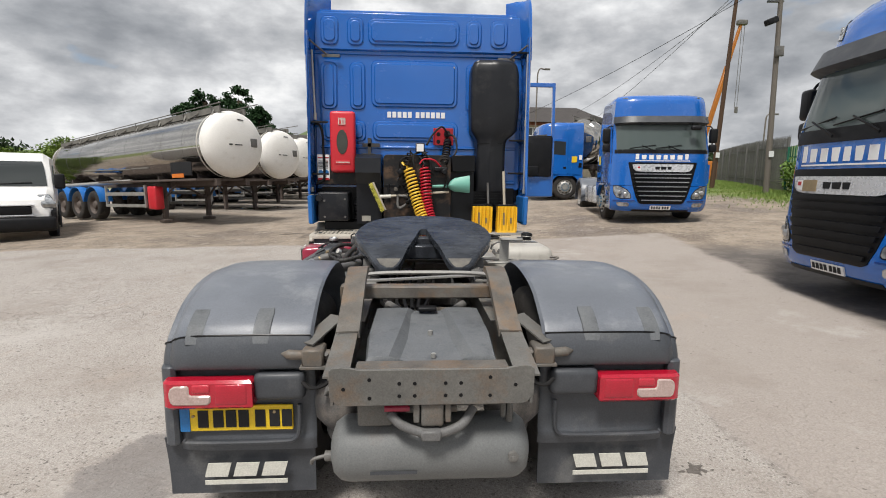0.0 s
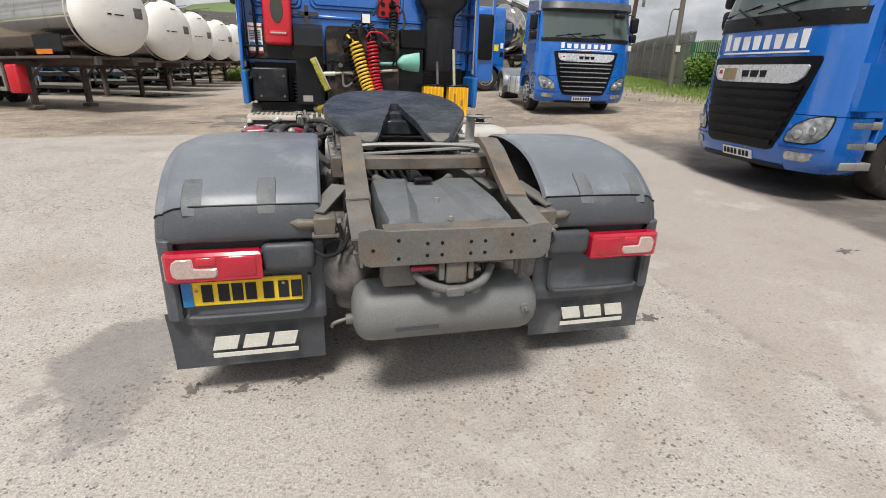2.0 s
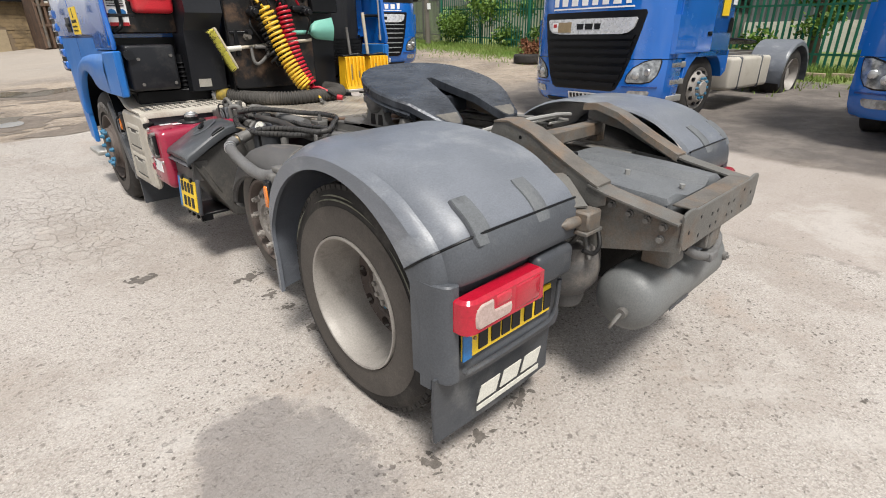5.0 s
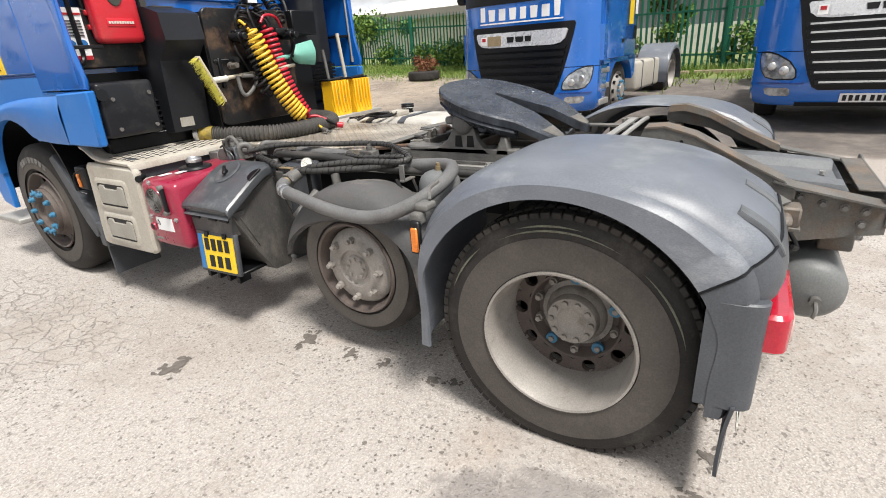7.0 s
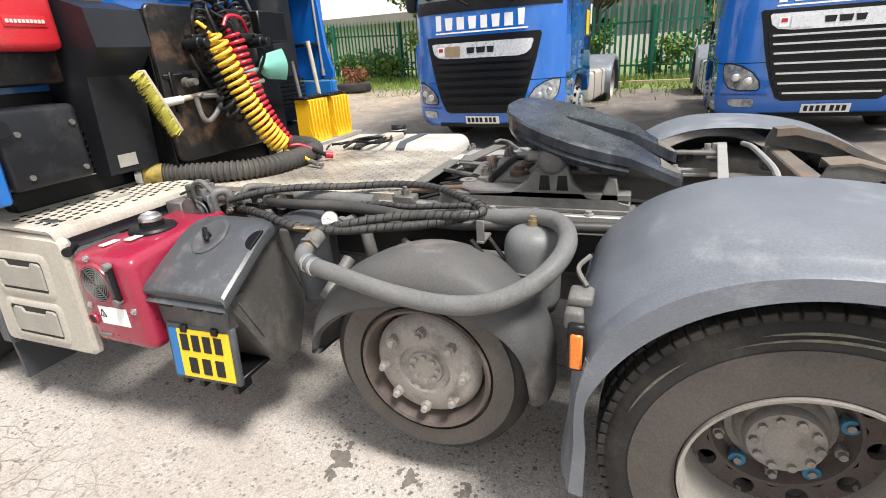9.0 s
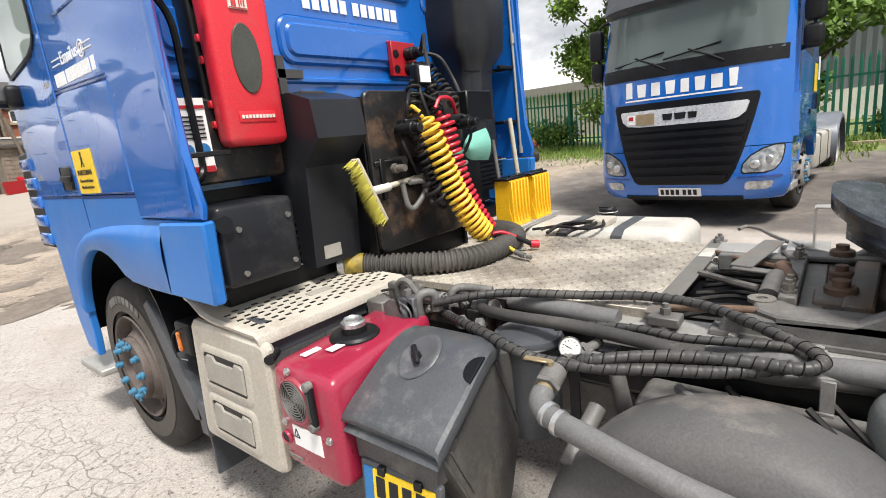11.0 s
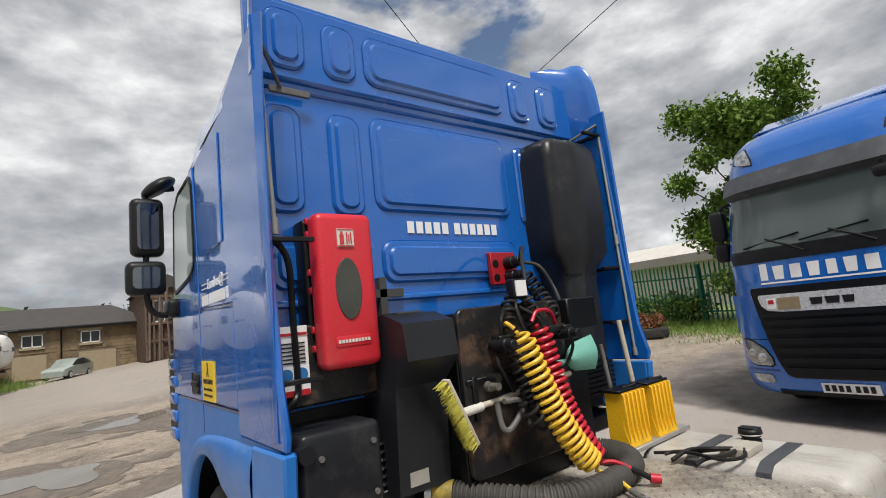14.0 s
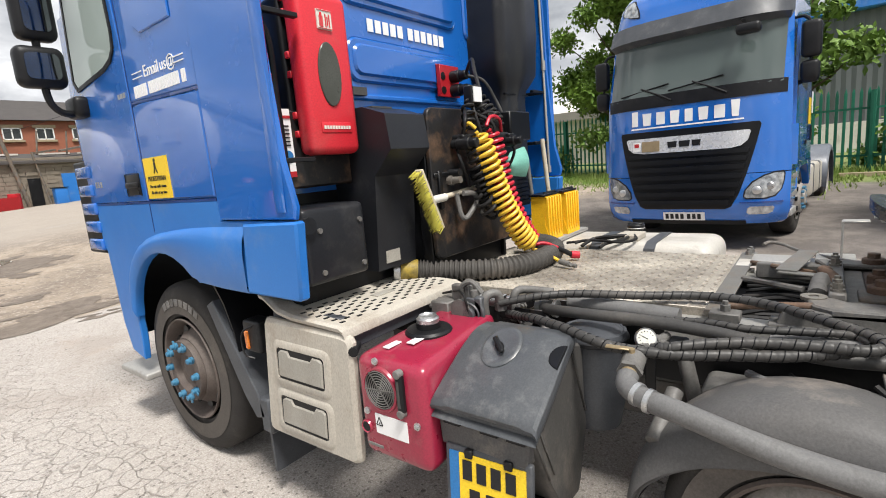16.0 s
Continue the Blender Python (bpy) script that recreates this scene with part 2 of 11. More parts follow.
YELLOW_CHOCK = material("yellow_chock_plastic", (0.80, 0.46, 0.012), (0.70, 0.36, 0.01), rough=0.5, scale=7, dirt=(0.35, 0.20, 0.04), dirt_amount=0.25)
YELLOW_COIL = material("yellow_coiled_hose", (0.78, 0.50, 0.05), (0.6, 0.36, 0.03), rough=0.4, scale=20)
RED_COIL = material("red_coiled_hose", (0.48, 0.012, 0.03), rough=0.4, scale=20)
PLATE_BLUE = material("blue_plate_band", (0.02, 0.16, 0.42), rough=0.4)
WHITE = material("white_paint", (0.80, 0.79, 0.77), (0.74, 0.73, 0.70), rough=0.4, scale=2.5, dirt=(0.52, 0.49, 0.44), dirt_amount=0.15)
WHITE_TANK = material("chalky_white_tank_end", (0.80, 0.78, 0.74), (0.74, 0.72, 0.68), rough=0.5, scale=1.5, dirt=(0.62, 0.58, 0.52), dirt_amount=0.2)
DECAL = material("white_vinyl_lettering", (0.78, 0.78, 0.78), (0.72, 0.72, 0.71), rough=0.45, scale=12, grain=0.03)
CREAM_DECAL = material("worn_cream_print", (0.62, 0.61, 0.55), (0.5, 0.49, 0.44), rough=0.6, scale=20)
INK = material("black_print", (0.02, 0.02, 0.022), rough=0.5, scale=30)
WALKWAY = material("dull_galvanised_walkway", (0.20, 0.19, 0.17), (0.12, 0.115, 0.105), rough=0.6, metal=0.2, scale=3, mottle=0.9)
STEEL = material("stainless_tank_skin", (0.50, 0.48, 0.45), (0.42, 0.395, 0.36), rough=0.10, metal=0.97, scale=1.5, stretch=(0.4, 1, 1), dirt=(0.30, 0.28, 0.25), dirt_amount=0.2, rough_var=0.08)
CHROME = material("brushed_metal", (0.55, 0.55, 0.55), (0.42, 0.42, 0.42), rough=0.3, metal=0.85, scale=12)
SILVER = material("silver_paint", (0.60, 0.61, 0.63), (0.54, 0.55, 0.57), rough=0.28, metal=0.3, scale=6, grain=0.02)
RIM_GREY = material("dusty_painted_rim", (0.32, 0.297, 0.272), (0.23, 0.212, 0.193), rough=0.5, metal=0.1, scale=7, dirt=(0.13, 0.115, 0.10), dirt_amount=0.3, dirt_scale=8, bump=0.2)
RIM_DARK = material("brown_brake_dust_rim", (0.095, 0.075, 0.066), (0.13, 0.11, 0.10), rough=0.6, scale=9, dirt=(0.17, 0.15, 0.135), dirt_amount=0.3, bump=0.2)
HUB = material("hub_casting", (0.30, 0.275, 0.25), (0.23, 0.21, 0.19), rough=0.6, scale=14, dirt=(0.09, 0.08, 0.07), dirt_amount=0.38, dirt_scale=9, bump=0.4)
NUT_BLUE = material("blue_nut_indicator", (0.035, 0.15, 0.27), (0.06, 0.21, 0.31), rough=0.5, scale=30, dirt=(0.12, 0.15, 0.17), dirt_amount=0.3)
CHEQUER = material("worn_aluminium_catwalk", (0.50, 0.455, 0.385), (0.21, 0.185, 0.155), rough=0.46, metal=0.2, scale=2.6, mottle=1.0, dirt=(0.055, 0.048, 0.042), dirt_amount=0.34, dirt_scale=4.5, bump=0.1, grain=0.3)
STUD = material("worn_tread_bars", (0.42, 0.38, 0.32), (0.18, 0.155, 0.13), rough=0.5, metal=0.2, scale=2.6, mottle=1.0, dirt=(0.06, 0.052, 0.045), dirt_amount=0.34, dirt_scale=4.5, grain=0.2)
TANK_WHITE = material("dirty_white_tank_plastic", (0.48, 0.46, 0.42), (0.39, 0.365, 0.325), rough=0.45, scale=3, dirt=(0.20, 0.175, 0.15), dirt_amount=0.40, dirt_scale=2.2, stretch=(2.2, 0.8, 1), bump=0.1)
MUD = material("damp_yard_mud", (0.115, 0.090, 0.070), (0.19, 0.155, 0.125), rough=0.5, scale=6, mottle=0.9, dirt=(0.30, 0.265, 0.225), dirt_amount=0.30, dirt_scale=14, bump=0.8, bump_scale=30)
ALU = material("weathered_aluminium", (0.40, 0.39, 0.37), (0.32, 0.31, 0.29), rough=0.5, metal=0.5, scale=6, dirt=(0.2, 0.17, 0.14), dirt_amount=0.25)
GREEN_PLASTIC = material("pale_green_shovel", (0.16, 0.42, 0.34), (0.20, 0.48, 0.39), rough=0.45, scale=6, dirt=(0.30, 0.48, 0.42), dirt_amount=0.25)
RIBBED = material("dusty_ribbed_hose", (0.060, 0.056, 0.052), (0.095, 0.088, 0.08), rough=0.6, scale=9, dirt=(0.14, 0.125, 0.11), dirt_amount=0.3, bump=0.2)
WOOD = material("pale_broom_wood", (0.50, 0.45, 0.36), (0.42, 0.36, 0.27), rough=0.6, scale=9, stretch=(1, 1, 6), dirt=(0.25, 0.2, 0.14), dirt_amount=0.2)
BRISTLE = material("yellow_bristles", (0.55, 0.50, 0.08), (0.42, 0.37, 0.05), rough=0.8, scale=60)
BRASS = material("dirty_brass", (0.35, 0.27, 0.16), (0.25, 0.19, 0.11), rough=0.45, metal=0.5, scale=20)
TAPE_YELLOW = material("yellow_stained_tape", (0.34, 0.24, 0.03), (0.10, 0.08, 0.03), rough=0.6, scale=18, mottle=0.9)
TAPE = material("grey_cloth_tape", (0.07, 0.068, 0.066), rough=0.6, scale=20)
MIRROR = material("mirror_glass", (0.15, 0.16, 0.17), rough=0.04, metal=1.0, rough_var=0.0, scale=2)
SCREEN = glass("dark_windscreen", (0.075, 0.095, 0.092), 0.03)
WINDOW = glass("dark_window_glass", (0.03, 0.035, 0.035), 0.05)
# Pale base colour stands in for the sky seen through the cab.
DOOR_GLASS = glass("door_glass_painted_sky", (0.33, 0.39, 0.37), 0.04)
FENCE_GREEN = material("green_palisade_paint", (0.014, 0.105, 0.065), (0.022, 0.13, 0.08), rough=0.55, scale=3, random_tint=0.25)
FENCE_GREY = material("galvanised_palisade", (0.13, 0.128, 0.125), (0.19, 0.183, 0.175), rough=0.6, metal=0.2, scale=3, random_tint=0.2)
POLE = material("creosoted_pole", (0.075, 0.045, 0.03), (0.11, 0.07, 0.045), rough=0.85, scale=3, stretch=(6, 6, 0.6), bump=0.4)
POLE_GREY = material("grey_weathered_pole", (0.16, 0.14, 0.12), (0.11, 0.10, 0.085), rough=0.85, scale=3, stretch=(6, 6, 0.6), bump=0.4)
STONE = material("soot_stained_sandstone", (0.34, 0.25, 0.14), (0.25, 0.18, 0.10), rough=0.9, scale=1.5, dirt=(0.085, 0.065, 0.045), dirt_amount=0.5, dirt_scale=1.2, bump=0.5, bump_scale=14, random_tint=0.3)
MORTAR = material("dark_stone_joint", (0.20, 0.15, 0.10), (0.14, 0.11, 0.075), rough=0.95, scale=2)
STONE_SILL = material("pale_stone_lintel", (0.36, 0.29, 0.19), rough=0.9, scale=4)
DARK_STONE = material("blackened_gritstone", (0.20, 0.17, 0.135), (0.11, 0.095, 0.075), rough=0.95, scale=2, bump=0.5, bump_scale=14, random_tint=0.25)
SOOTY = material("sooty_brown_brick", (0.115, 0.070, 0.048), (0.060, 0.044, 0.034), rough=0.95, scale=1.6, mottle=0.9, dirt=(0.20, 0.12, 0.075), dirt_amount=0.35, dirt_scale=2.5, bump=0.5, bump_scale=14, random_tint=0.25)
BRICK = material("red_brown_brick", (0.33, 0.12, 0.07), (0.24, 0.09, 0.06), rough=0.9, scale=3, random_tint=0.2)
SLATE = material("dark_slate_roof", (0.075, 0.068, 0.065), (0.055, 0.05, 0.05), rough=0.75, scale=1.5, bump=0.4, bump_scale=12)
CORRUGATED = material("dark_grey_cladding", (0.10, 0.11, 0.115), (0.13, 0.14, 0.145), rough=0.55, scale=0.8, stretch=(1, 1, 0.4))
PALE_SHEET = material("pale_asbestos_sheet", (0.60, 0.57, 0.52), (0.48, 0.45, 0.41), rough=0.8, scale=1.0, dirt=(0.3, 0.28, 0.24), dirt_amount=0.3)
RENDERED = material("grey_gable", (0.25, 0.23, 0.21), rough=0.9, scale=1.2)
LEAF = material("sycamore_leaf", (0.085, 0.155, 0.022), (0.14, 0.23, 0.032), rough=0.6, scale=1.3, mottle=0.9, spec=0.2)
LEAF_LIGHT = material("bramble_leaf", (0.13, 0.22, 0.03), (0.08, 0.15, 0.022), rough=0.6, scale=1.5, mottle=0.9)
LEAF_CONIFER = material("dark_conifer_needles", (0.022, 0.055, 0.020), (0.035, 0.075, 0.026), rough=0.7, scale=2)
LEAF_HEDGE = material("privet_hedge_leaf", (0.13, 0.20, 0.02), (0.08, 0.14, 0.015), rough=0.6, scale=1.2, mottle=0.9)
GRASS = material("rough_grass", (0.13, 0.22, 0.035), (0.20, 0.25, 0.06), rough=0.7, scale=1.0, mottle=0.9)
BARK = material("tree_bark", (0.09, 0.07, 0.05), rough=0.9, scale=5, bump=0.5)
FLOWER = material("rust_red_plant", (0.22, 0.07, 0.035), (0.12, 0.10, 0.03), rough=0.7, scale=6)
HILL = material("hill_pasture", (0.13, 0.18, 0.06), (0.08, 0.12, 0.04), rough=0.95, scale=0.02, mottle=1.0)
WOODS = material("distant_woods", (0.030, 0.050, 0.025), (0.045, 0.07, 0.03), rough=0.95, scale=0.2)
ORANGE = material("orange_crane_paint", (0.42, 0.14, 0.015), rough=0.5, scale=1)
OIL = material("oil_stain", (0.11, 0.097, 0.086), (0.17, 0.152, 0.137), rough=0.55, scale=30, mottle=0.9)
WATER = glass("puddle_water", (0.20, 0.18, 0.15), 0.03)
CAR_GREEN = material("pale_green_car_paint", (0.33, 0.37, 0.33), rough=0.3, coat=0.5, scale=2)


# ---- geometry helpers: every one returns (vertices, faces) ----
def merge(*geoms):
    vs, fs = [], []
    for v, f in geoms:
        o = len(vs)
        vs.extend(v)
        fs.extend(tuple(i + o for i in face) for face in f)
    return vs, fs


def moved(g, m):
    return [tuple(m @ Vector(p)) for p in g[0]], g[1]


def mirrored(g):
    return [(-x, y, z) for x, y, z in g[0]], [tuple(reversed(f)) for f in g[1]]


def cbox(x0, x1, y0, y1, z0, z1, b=0.0):
    """A box with chamfered edges."""
    if b <= 0:
        v = [(x, y, z) for x in (x0, x1) for y in (y0, y1) for z in (z0, z1)]
        return v, [(0, 1, 3, 2), (4, 6, 7, 5), (0, 4, 5, 1), (2, 3, 7, 6), (0, 2, 6, 4), (1, 5, 7, 3)]
    b = min(b, 0.49 * min(x1 - x0, y1 - y0, z1 - z0))
    v, idx = [], {}
    for i, (x, sx) in enumerate(((x0, 1), (x1, -1))):
        for j, (y, sy) in enumerate(((y0, 1), (y1, -1))):
            for k, (z, sz) in enumerate(((z0, 1), (z1, -1))):
                for a in range(3):
                    p = [x + sx * b, y + sy * b, z + sz * b]
                    p[a] = (x, y, z)[a]
                    idx[i, j, k, a] = len(v)
                    v.append(tuple(p))
    f = []
    for a in range(3):
        for s in range(2):
            q = []
            for u, w in ((0, 0), (1, 0), (1, 1), (0, 1)):
                c = [0, 0, 0]
                c[a], c[(a + 1) % 3], c[(a + 2) % 3] = s, u, w
                q.append(idx[(*c, a)])
            f.append(tuple(q if s else reversed(q)))
            o1, o2 = (a + 1) % 3, (a + 2) % 3
            for u in range(2):
                c, d = [0, 0, 0], [0, 0, 0]
                c[o1] = d[o1] = s
                c[o2] = d[o2] = u
                c[a], d[a] = 0, 1
                quad = (idx[(*c, o1)], idx[(*d, o1)], idx[(*d, o2)], idx[(*c, o2)])
                f.append(quad if s == u else tuple(reversed(quad)))
    for i in range(2):
        for j in range(2):
            for k in range(2):
                t = tuple(idx[i, j, k, a] for a in range(3))
                f.append(t if (i + j + k) % 2 else tuple(reversed(t)))
    return v, f


def rbox(x0, x1, y0, y1, z0, z1, r, seg=3):
    """A box with rounded edges."""
    bm = bmesh.new()
    bmesh.ops.create_cube(bm, size=1)
    for v in bm.verts:
        v.co = Vector(((x0 + x1) / 2 + v.co.x * (x1 - x0), (y0 + y1) / 2 + v.co.y * (y1 - y0), (z0 + z1) / 2 + v.co.z * (z1 - z0)))
    bmesh.ops.bevel(bm, geom=list(bm.edges), offset=r, segments=seg, profile=0.5, affect="EDGES")
    bm.verts.index_update()
    g = [tuple(v.co) for v in bm.verts], [tuple(v.index for v in f.verts) for f in bm.faces]
    bm.free()
    return g


AXES = {"x": Matrix(((0, 0, 1, 0), (1, 0, 0, 0), (0, 1, 0, 0), (0, 0, 0, 1))), "y": Matrix(((0, 1, 0, 0), (0, 0, 1, 0), (1, 0, 0, 0), (0, 0, 0, 1))), "z": Matrix.Identity(4)}


def lathe(profile, n=32, axis="z", at=(0, 0, 0), close=True):
    """Turns a profile of (radius, height) round an axis through at."""
    v, f = [], []
    for r, h in profile:
        for i in range(n):
            a = math.tau * i / n
            v.append((r * math.cos(a), r * math.sin(a), h))
    for j in range(len(profile) - 1):
        for i in range(n):
            k = (i + 1) % n
            f.append((j * n + i, j * n + k, (j + 1) * n + k, (j + 1) * n + i))
    if close:
        f.append(tuple(reversed(range(n))))
        f.append(tuple(range((len(profile) - 1) * n, len(profile) * n)))
    return moved((v, f), Matrix.Translation(at) @ AXES[axis])


def cyl(r, h0, h1, axis="z", at=(0, 0, 0), n=20, b=0.0):
    p = [(r, h0), (r, h1)] if not b else [(r - b, h0), (r, h0 + b), (r, h1 - b), (r - b, h1)]
    return lathe(p, n, axis, at)


def smooth_path(points, steps=6):
    """A smooth line through points."""
    p = [Vector(q) for q in points]
    p = [2 * p[0] - p[1], *p, 2 * p[-1] - p[-2]]
    out = []
    for i in range(1, len(p) - 2):
        for s in range(steps):
            t = s / steps
            a, b, c, d = p[i - 1:i + 3]
            out.append(0.5 * (2 * b + (c - a) * t + (2 * a - 5 * b + 4 * c - d) * t * t + (3 * b - a - 3 * c + d) * t ** 3))
    out.append(p[-2])
    return out


def tube(points, r, n=10, steps=6, radius=None):
    """A round tube along a smooth line; radius(i) may vary it."""
    path = smooth_path(points, steps) if steps else [Vector(q) for q in points]
    v, f = [], []
    up = None
    for i, c in enumerate(path):
        d = (path[min(i + 1, len(path) - 1)] - path[max(i - 1, 0)]).normalized()
        if up is None:
            up = d.orthogonal().normalized()
        up = (up - d * up.dot(d)).normalized()
        side = d.cross(up)
        rr = radius(i) if radius else r
        for k in range(n):
            a = math.tau * k / n
            v.append(tuple(c + rr * (math.cos(a) * up + math.sin(a) * side)))
    for i in range(len(path) - 1):
        for k in range(n):
            q = (k + 1) % n
            f.append((i * n + k, i * n + q, (i + 1) * n + q, (i + 1) * n + k))
    f.append(tuple(reversed(range(n))))
    f.append(tuple(range((len(path) - 1) * n, len(path) * n)))
    return v, f


def prism(poly, h0, h1, axis="z", b=0.0):
    """A flat outline drawn out along an axis, with a small chamfer. The outline's pair of axes follows x, y, z in turn after the axis."""
    area = sum(p[0] * q[1] - q[0] * p[1] for p, q in zip(poly, poly[1:] + poly[:1]))
    if area < 0:
        poly = poly[::-1]
    n = len(poly)
    if b:
        inner = []
        for i in range(n):
            p, c, q = Vector(poly[i - 1]), Vector(poly[i]), Vector(poly[(i + 1) % n])
            d1, d2 = (c - p).normalized(), (q - c).normalized()
            n1, n2 = Vector((-d1.y, d1.x)), Vector((-d2.y, d2.x))
            m = n1 + n2
            m = m / max(0.4, m.dot(n1)) if m.length > 1e-6 else n1
            inner.append(tuple(c + b * m))
        rings = [(inner, h0), (poly, h0 + b), (poly, h1 - b), (inner, h1)]
    else:
        rings = [(poly, h0), (poly, h1)]
    v = [(p[0], p[1], h) for ring, h in rings for p in ring]
    f = [tuple(reversed(range(n))), tuple(range((len(rings) - 1) * n, len(rings) * n))]
    for j in range(len(rings) - 1):
        for i in range(n):
            k = (i + 1) % n
            f.append((j * n + i, j * n + k, (j + 1) * n + k, (j + 1) * n + i))
    return moved((v, f), AXES[axis])


def loft(rings, caps=True, closed=True):
    """A skin over rings of equal length."""
    n = len(rings[0])
    v = [tuple(p) for r in rings for p in r]
    f = []
    for j in range(len(rings) - 1):
        for i in range(n if closed else n - 1):
            k = (i + 1) % n
            f.append((j * n + i, j * n + k, (j + 1) * n + k, (j + 1) * n + i))
    if caps and closed:
        f.append(tuple(reversed(range(n))))
        f.append(tuple(range((len(rings) - 1) * n, len(rings) * n)))
    return v, f


def rounded(x0, x1, y0, y1, r, seg=4):
    """A rounded rectangle outline."""
    out = []
    for cx, cy, a0 in ((x1 - r, y1 - r, 0), (x0 + r, y1 - r, 90), (x0 + r, y0 + r, 180), (x1 - r, y0 + r, 270)):
        for i in range(seg + 1):
            a = radians(a0 + 90 * i / seg)
            out.append((cx + r * math.cos(a), cy + r * math.sin(a)))
    return out


def beam(p, q, w, h, b=0.0):
    """A straight bar from p to q, w wide and h high."""
    p, q = Vector(p), Vector(q)
    d = q - p
    return moved(cbox(-w / 2, w / 2, 0, d.length, -h / 2, h / 2, b), Matrix.Translation(p) @ d.to_track_quat("Y", "Z").to_matrix().to_4x4())


def rod(p, q, r, n=10):
    p, q = Vector(p), Vector(q)
    d = q - p
    return moved(cyl(r, 0, d.length, n=n), Matrix.Translation(p) @ d.to_track_quat("Z", "Y").to_matrix().to_4x4())


def mesh_of(name, g, mat, angle=38):
    me = bpy.data.meshes.new(name)
    me.from_pydata([tuple(p) for p in g[0]], [], [tuple(f) for f in g[1]])
    bm = bmesh.new()
    bm.from_mesh(me)
    bmesh.ops.recalc_face_normals(bm, faces=bm.faces)
    bm.to_mesh(me)
    bm.free()
    me.materials.append(mat)
    if angle:
        me.shade_smooth()
        me.set_sharp_from_angle(angle=radians(angle))
    return me


def part(name, g, mat, parent=None, label="", angle=38):
    ob = new(name, mesh_of(name, g, mat, angle))
    if parent:
        ob.parent = parent
    return tagged(ob, label)


def pieces(name, geoms, mat, parent, label="", angle=38):
    """Like parts, each a mesh of its own."""
    return [part(name, g, mat, parent, label, angle) for g in geoms]


def empty(name, label, category, group="", m=None, kind=""):
    ob = new(name)
    ob.empty_display_size = 0.2
    if m is not None:
        ob.matrix_world = m
    return tagged(ob, label, category, group, kind)


def thing(name, g, mat, label, category, group="", kind="", angle=38):
    return tagged(part(name, g, mat, None, "", angle), label, category, group, kind)


def sp(u, w):
    return w * math.log1p(math.exp(max(-40, min(40, u / w)))) if u / w < 40 else u


def ground_z(x, y):
    """The yard: level round the near lorry, rising gently beyond it and to its right."""
    t = min(1, max(0, (x + 7) / 12))
    side = 0.35 + 0.65 * t * t * (3 - 2 * t)
    right = 0.05 * (sp(x - 1.0, 0.6) - sp(x - 15, 2.0))
    far = 0.04 * side * (sp(y - 4.5, 1.6) - 0.75 * sp(y - 24, 4.0) - 0.25 * sp(y - 60, 6))
    left = 0.05 * (sp(-x - 7.5, 1.0) - sp(-x - 22, 3.0))
    t = min(1, max(0, (3.6 - x) / 2.2))
    near = 0.034 * t * t * (3 - 2 * t) * (sp(y - 2.9, 0.3) - 1.4 * sp(y - 6.0, 0.8) + 0.4 * sp(y - 13.75, 2.0))
    return right + far - left + near


def lettering(x0, x1, z0, z1, count, gap=0.18, slant=0.0, skip=()):
    """A row of plain blocks in place of lettering, in the x-z plane at y = 0, facing -y."""
    out = []
    w = (x1 - x0) / count
    for i in range(count):
        if i in skip:
            continue
        a, b = x0 + w * i, x0 + w * (i + 1 - gap)
        out.append(cbox(a, b, -0.004, 0.0, z0, z1))
    return merge(*out)


def text_geom(body, size, m):
    """Readable words as flat raised letters, laid by m (written in the x-y plane)."""
    cu = bpy.data.curves.new("words", "FONT")
    cu.body, cu.size, cu.extrude, cu.align_x, cu.resolution_u = body, size, 0.0015, "CENTER", 2
    ob = bpy.data.objects.new("words", cu)
    scene.collection.objects.link(ob)
    me = ob.evaluated_get(bpy.context.evaluated_depsgraph_get()).to_mesh()
    g = [tuple(m @ v.co) for v in me.vertices], [tuple(p.vertices) for p in me.polygons]
    bpy.data.objects.remove(ob)
    return g

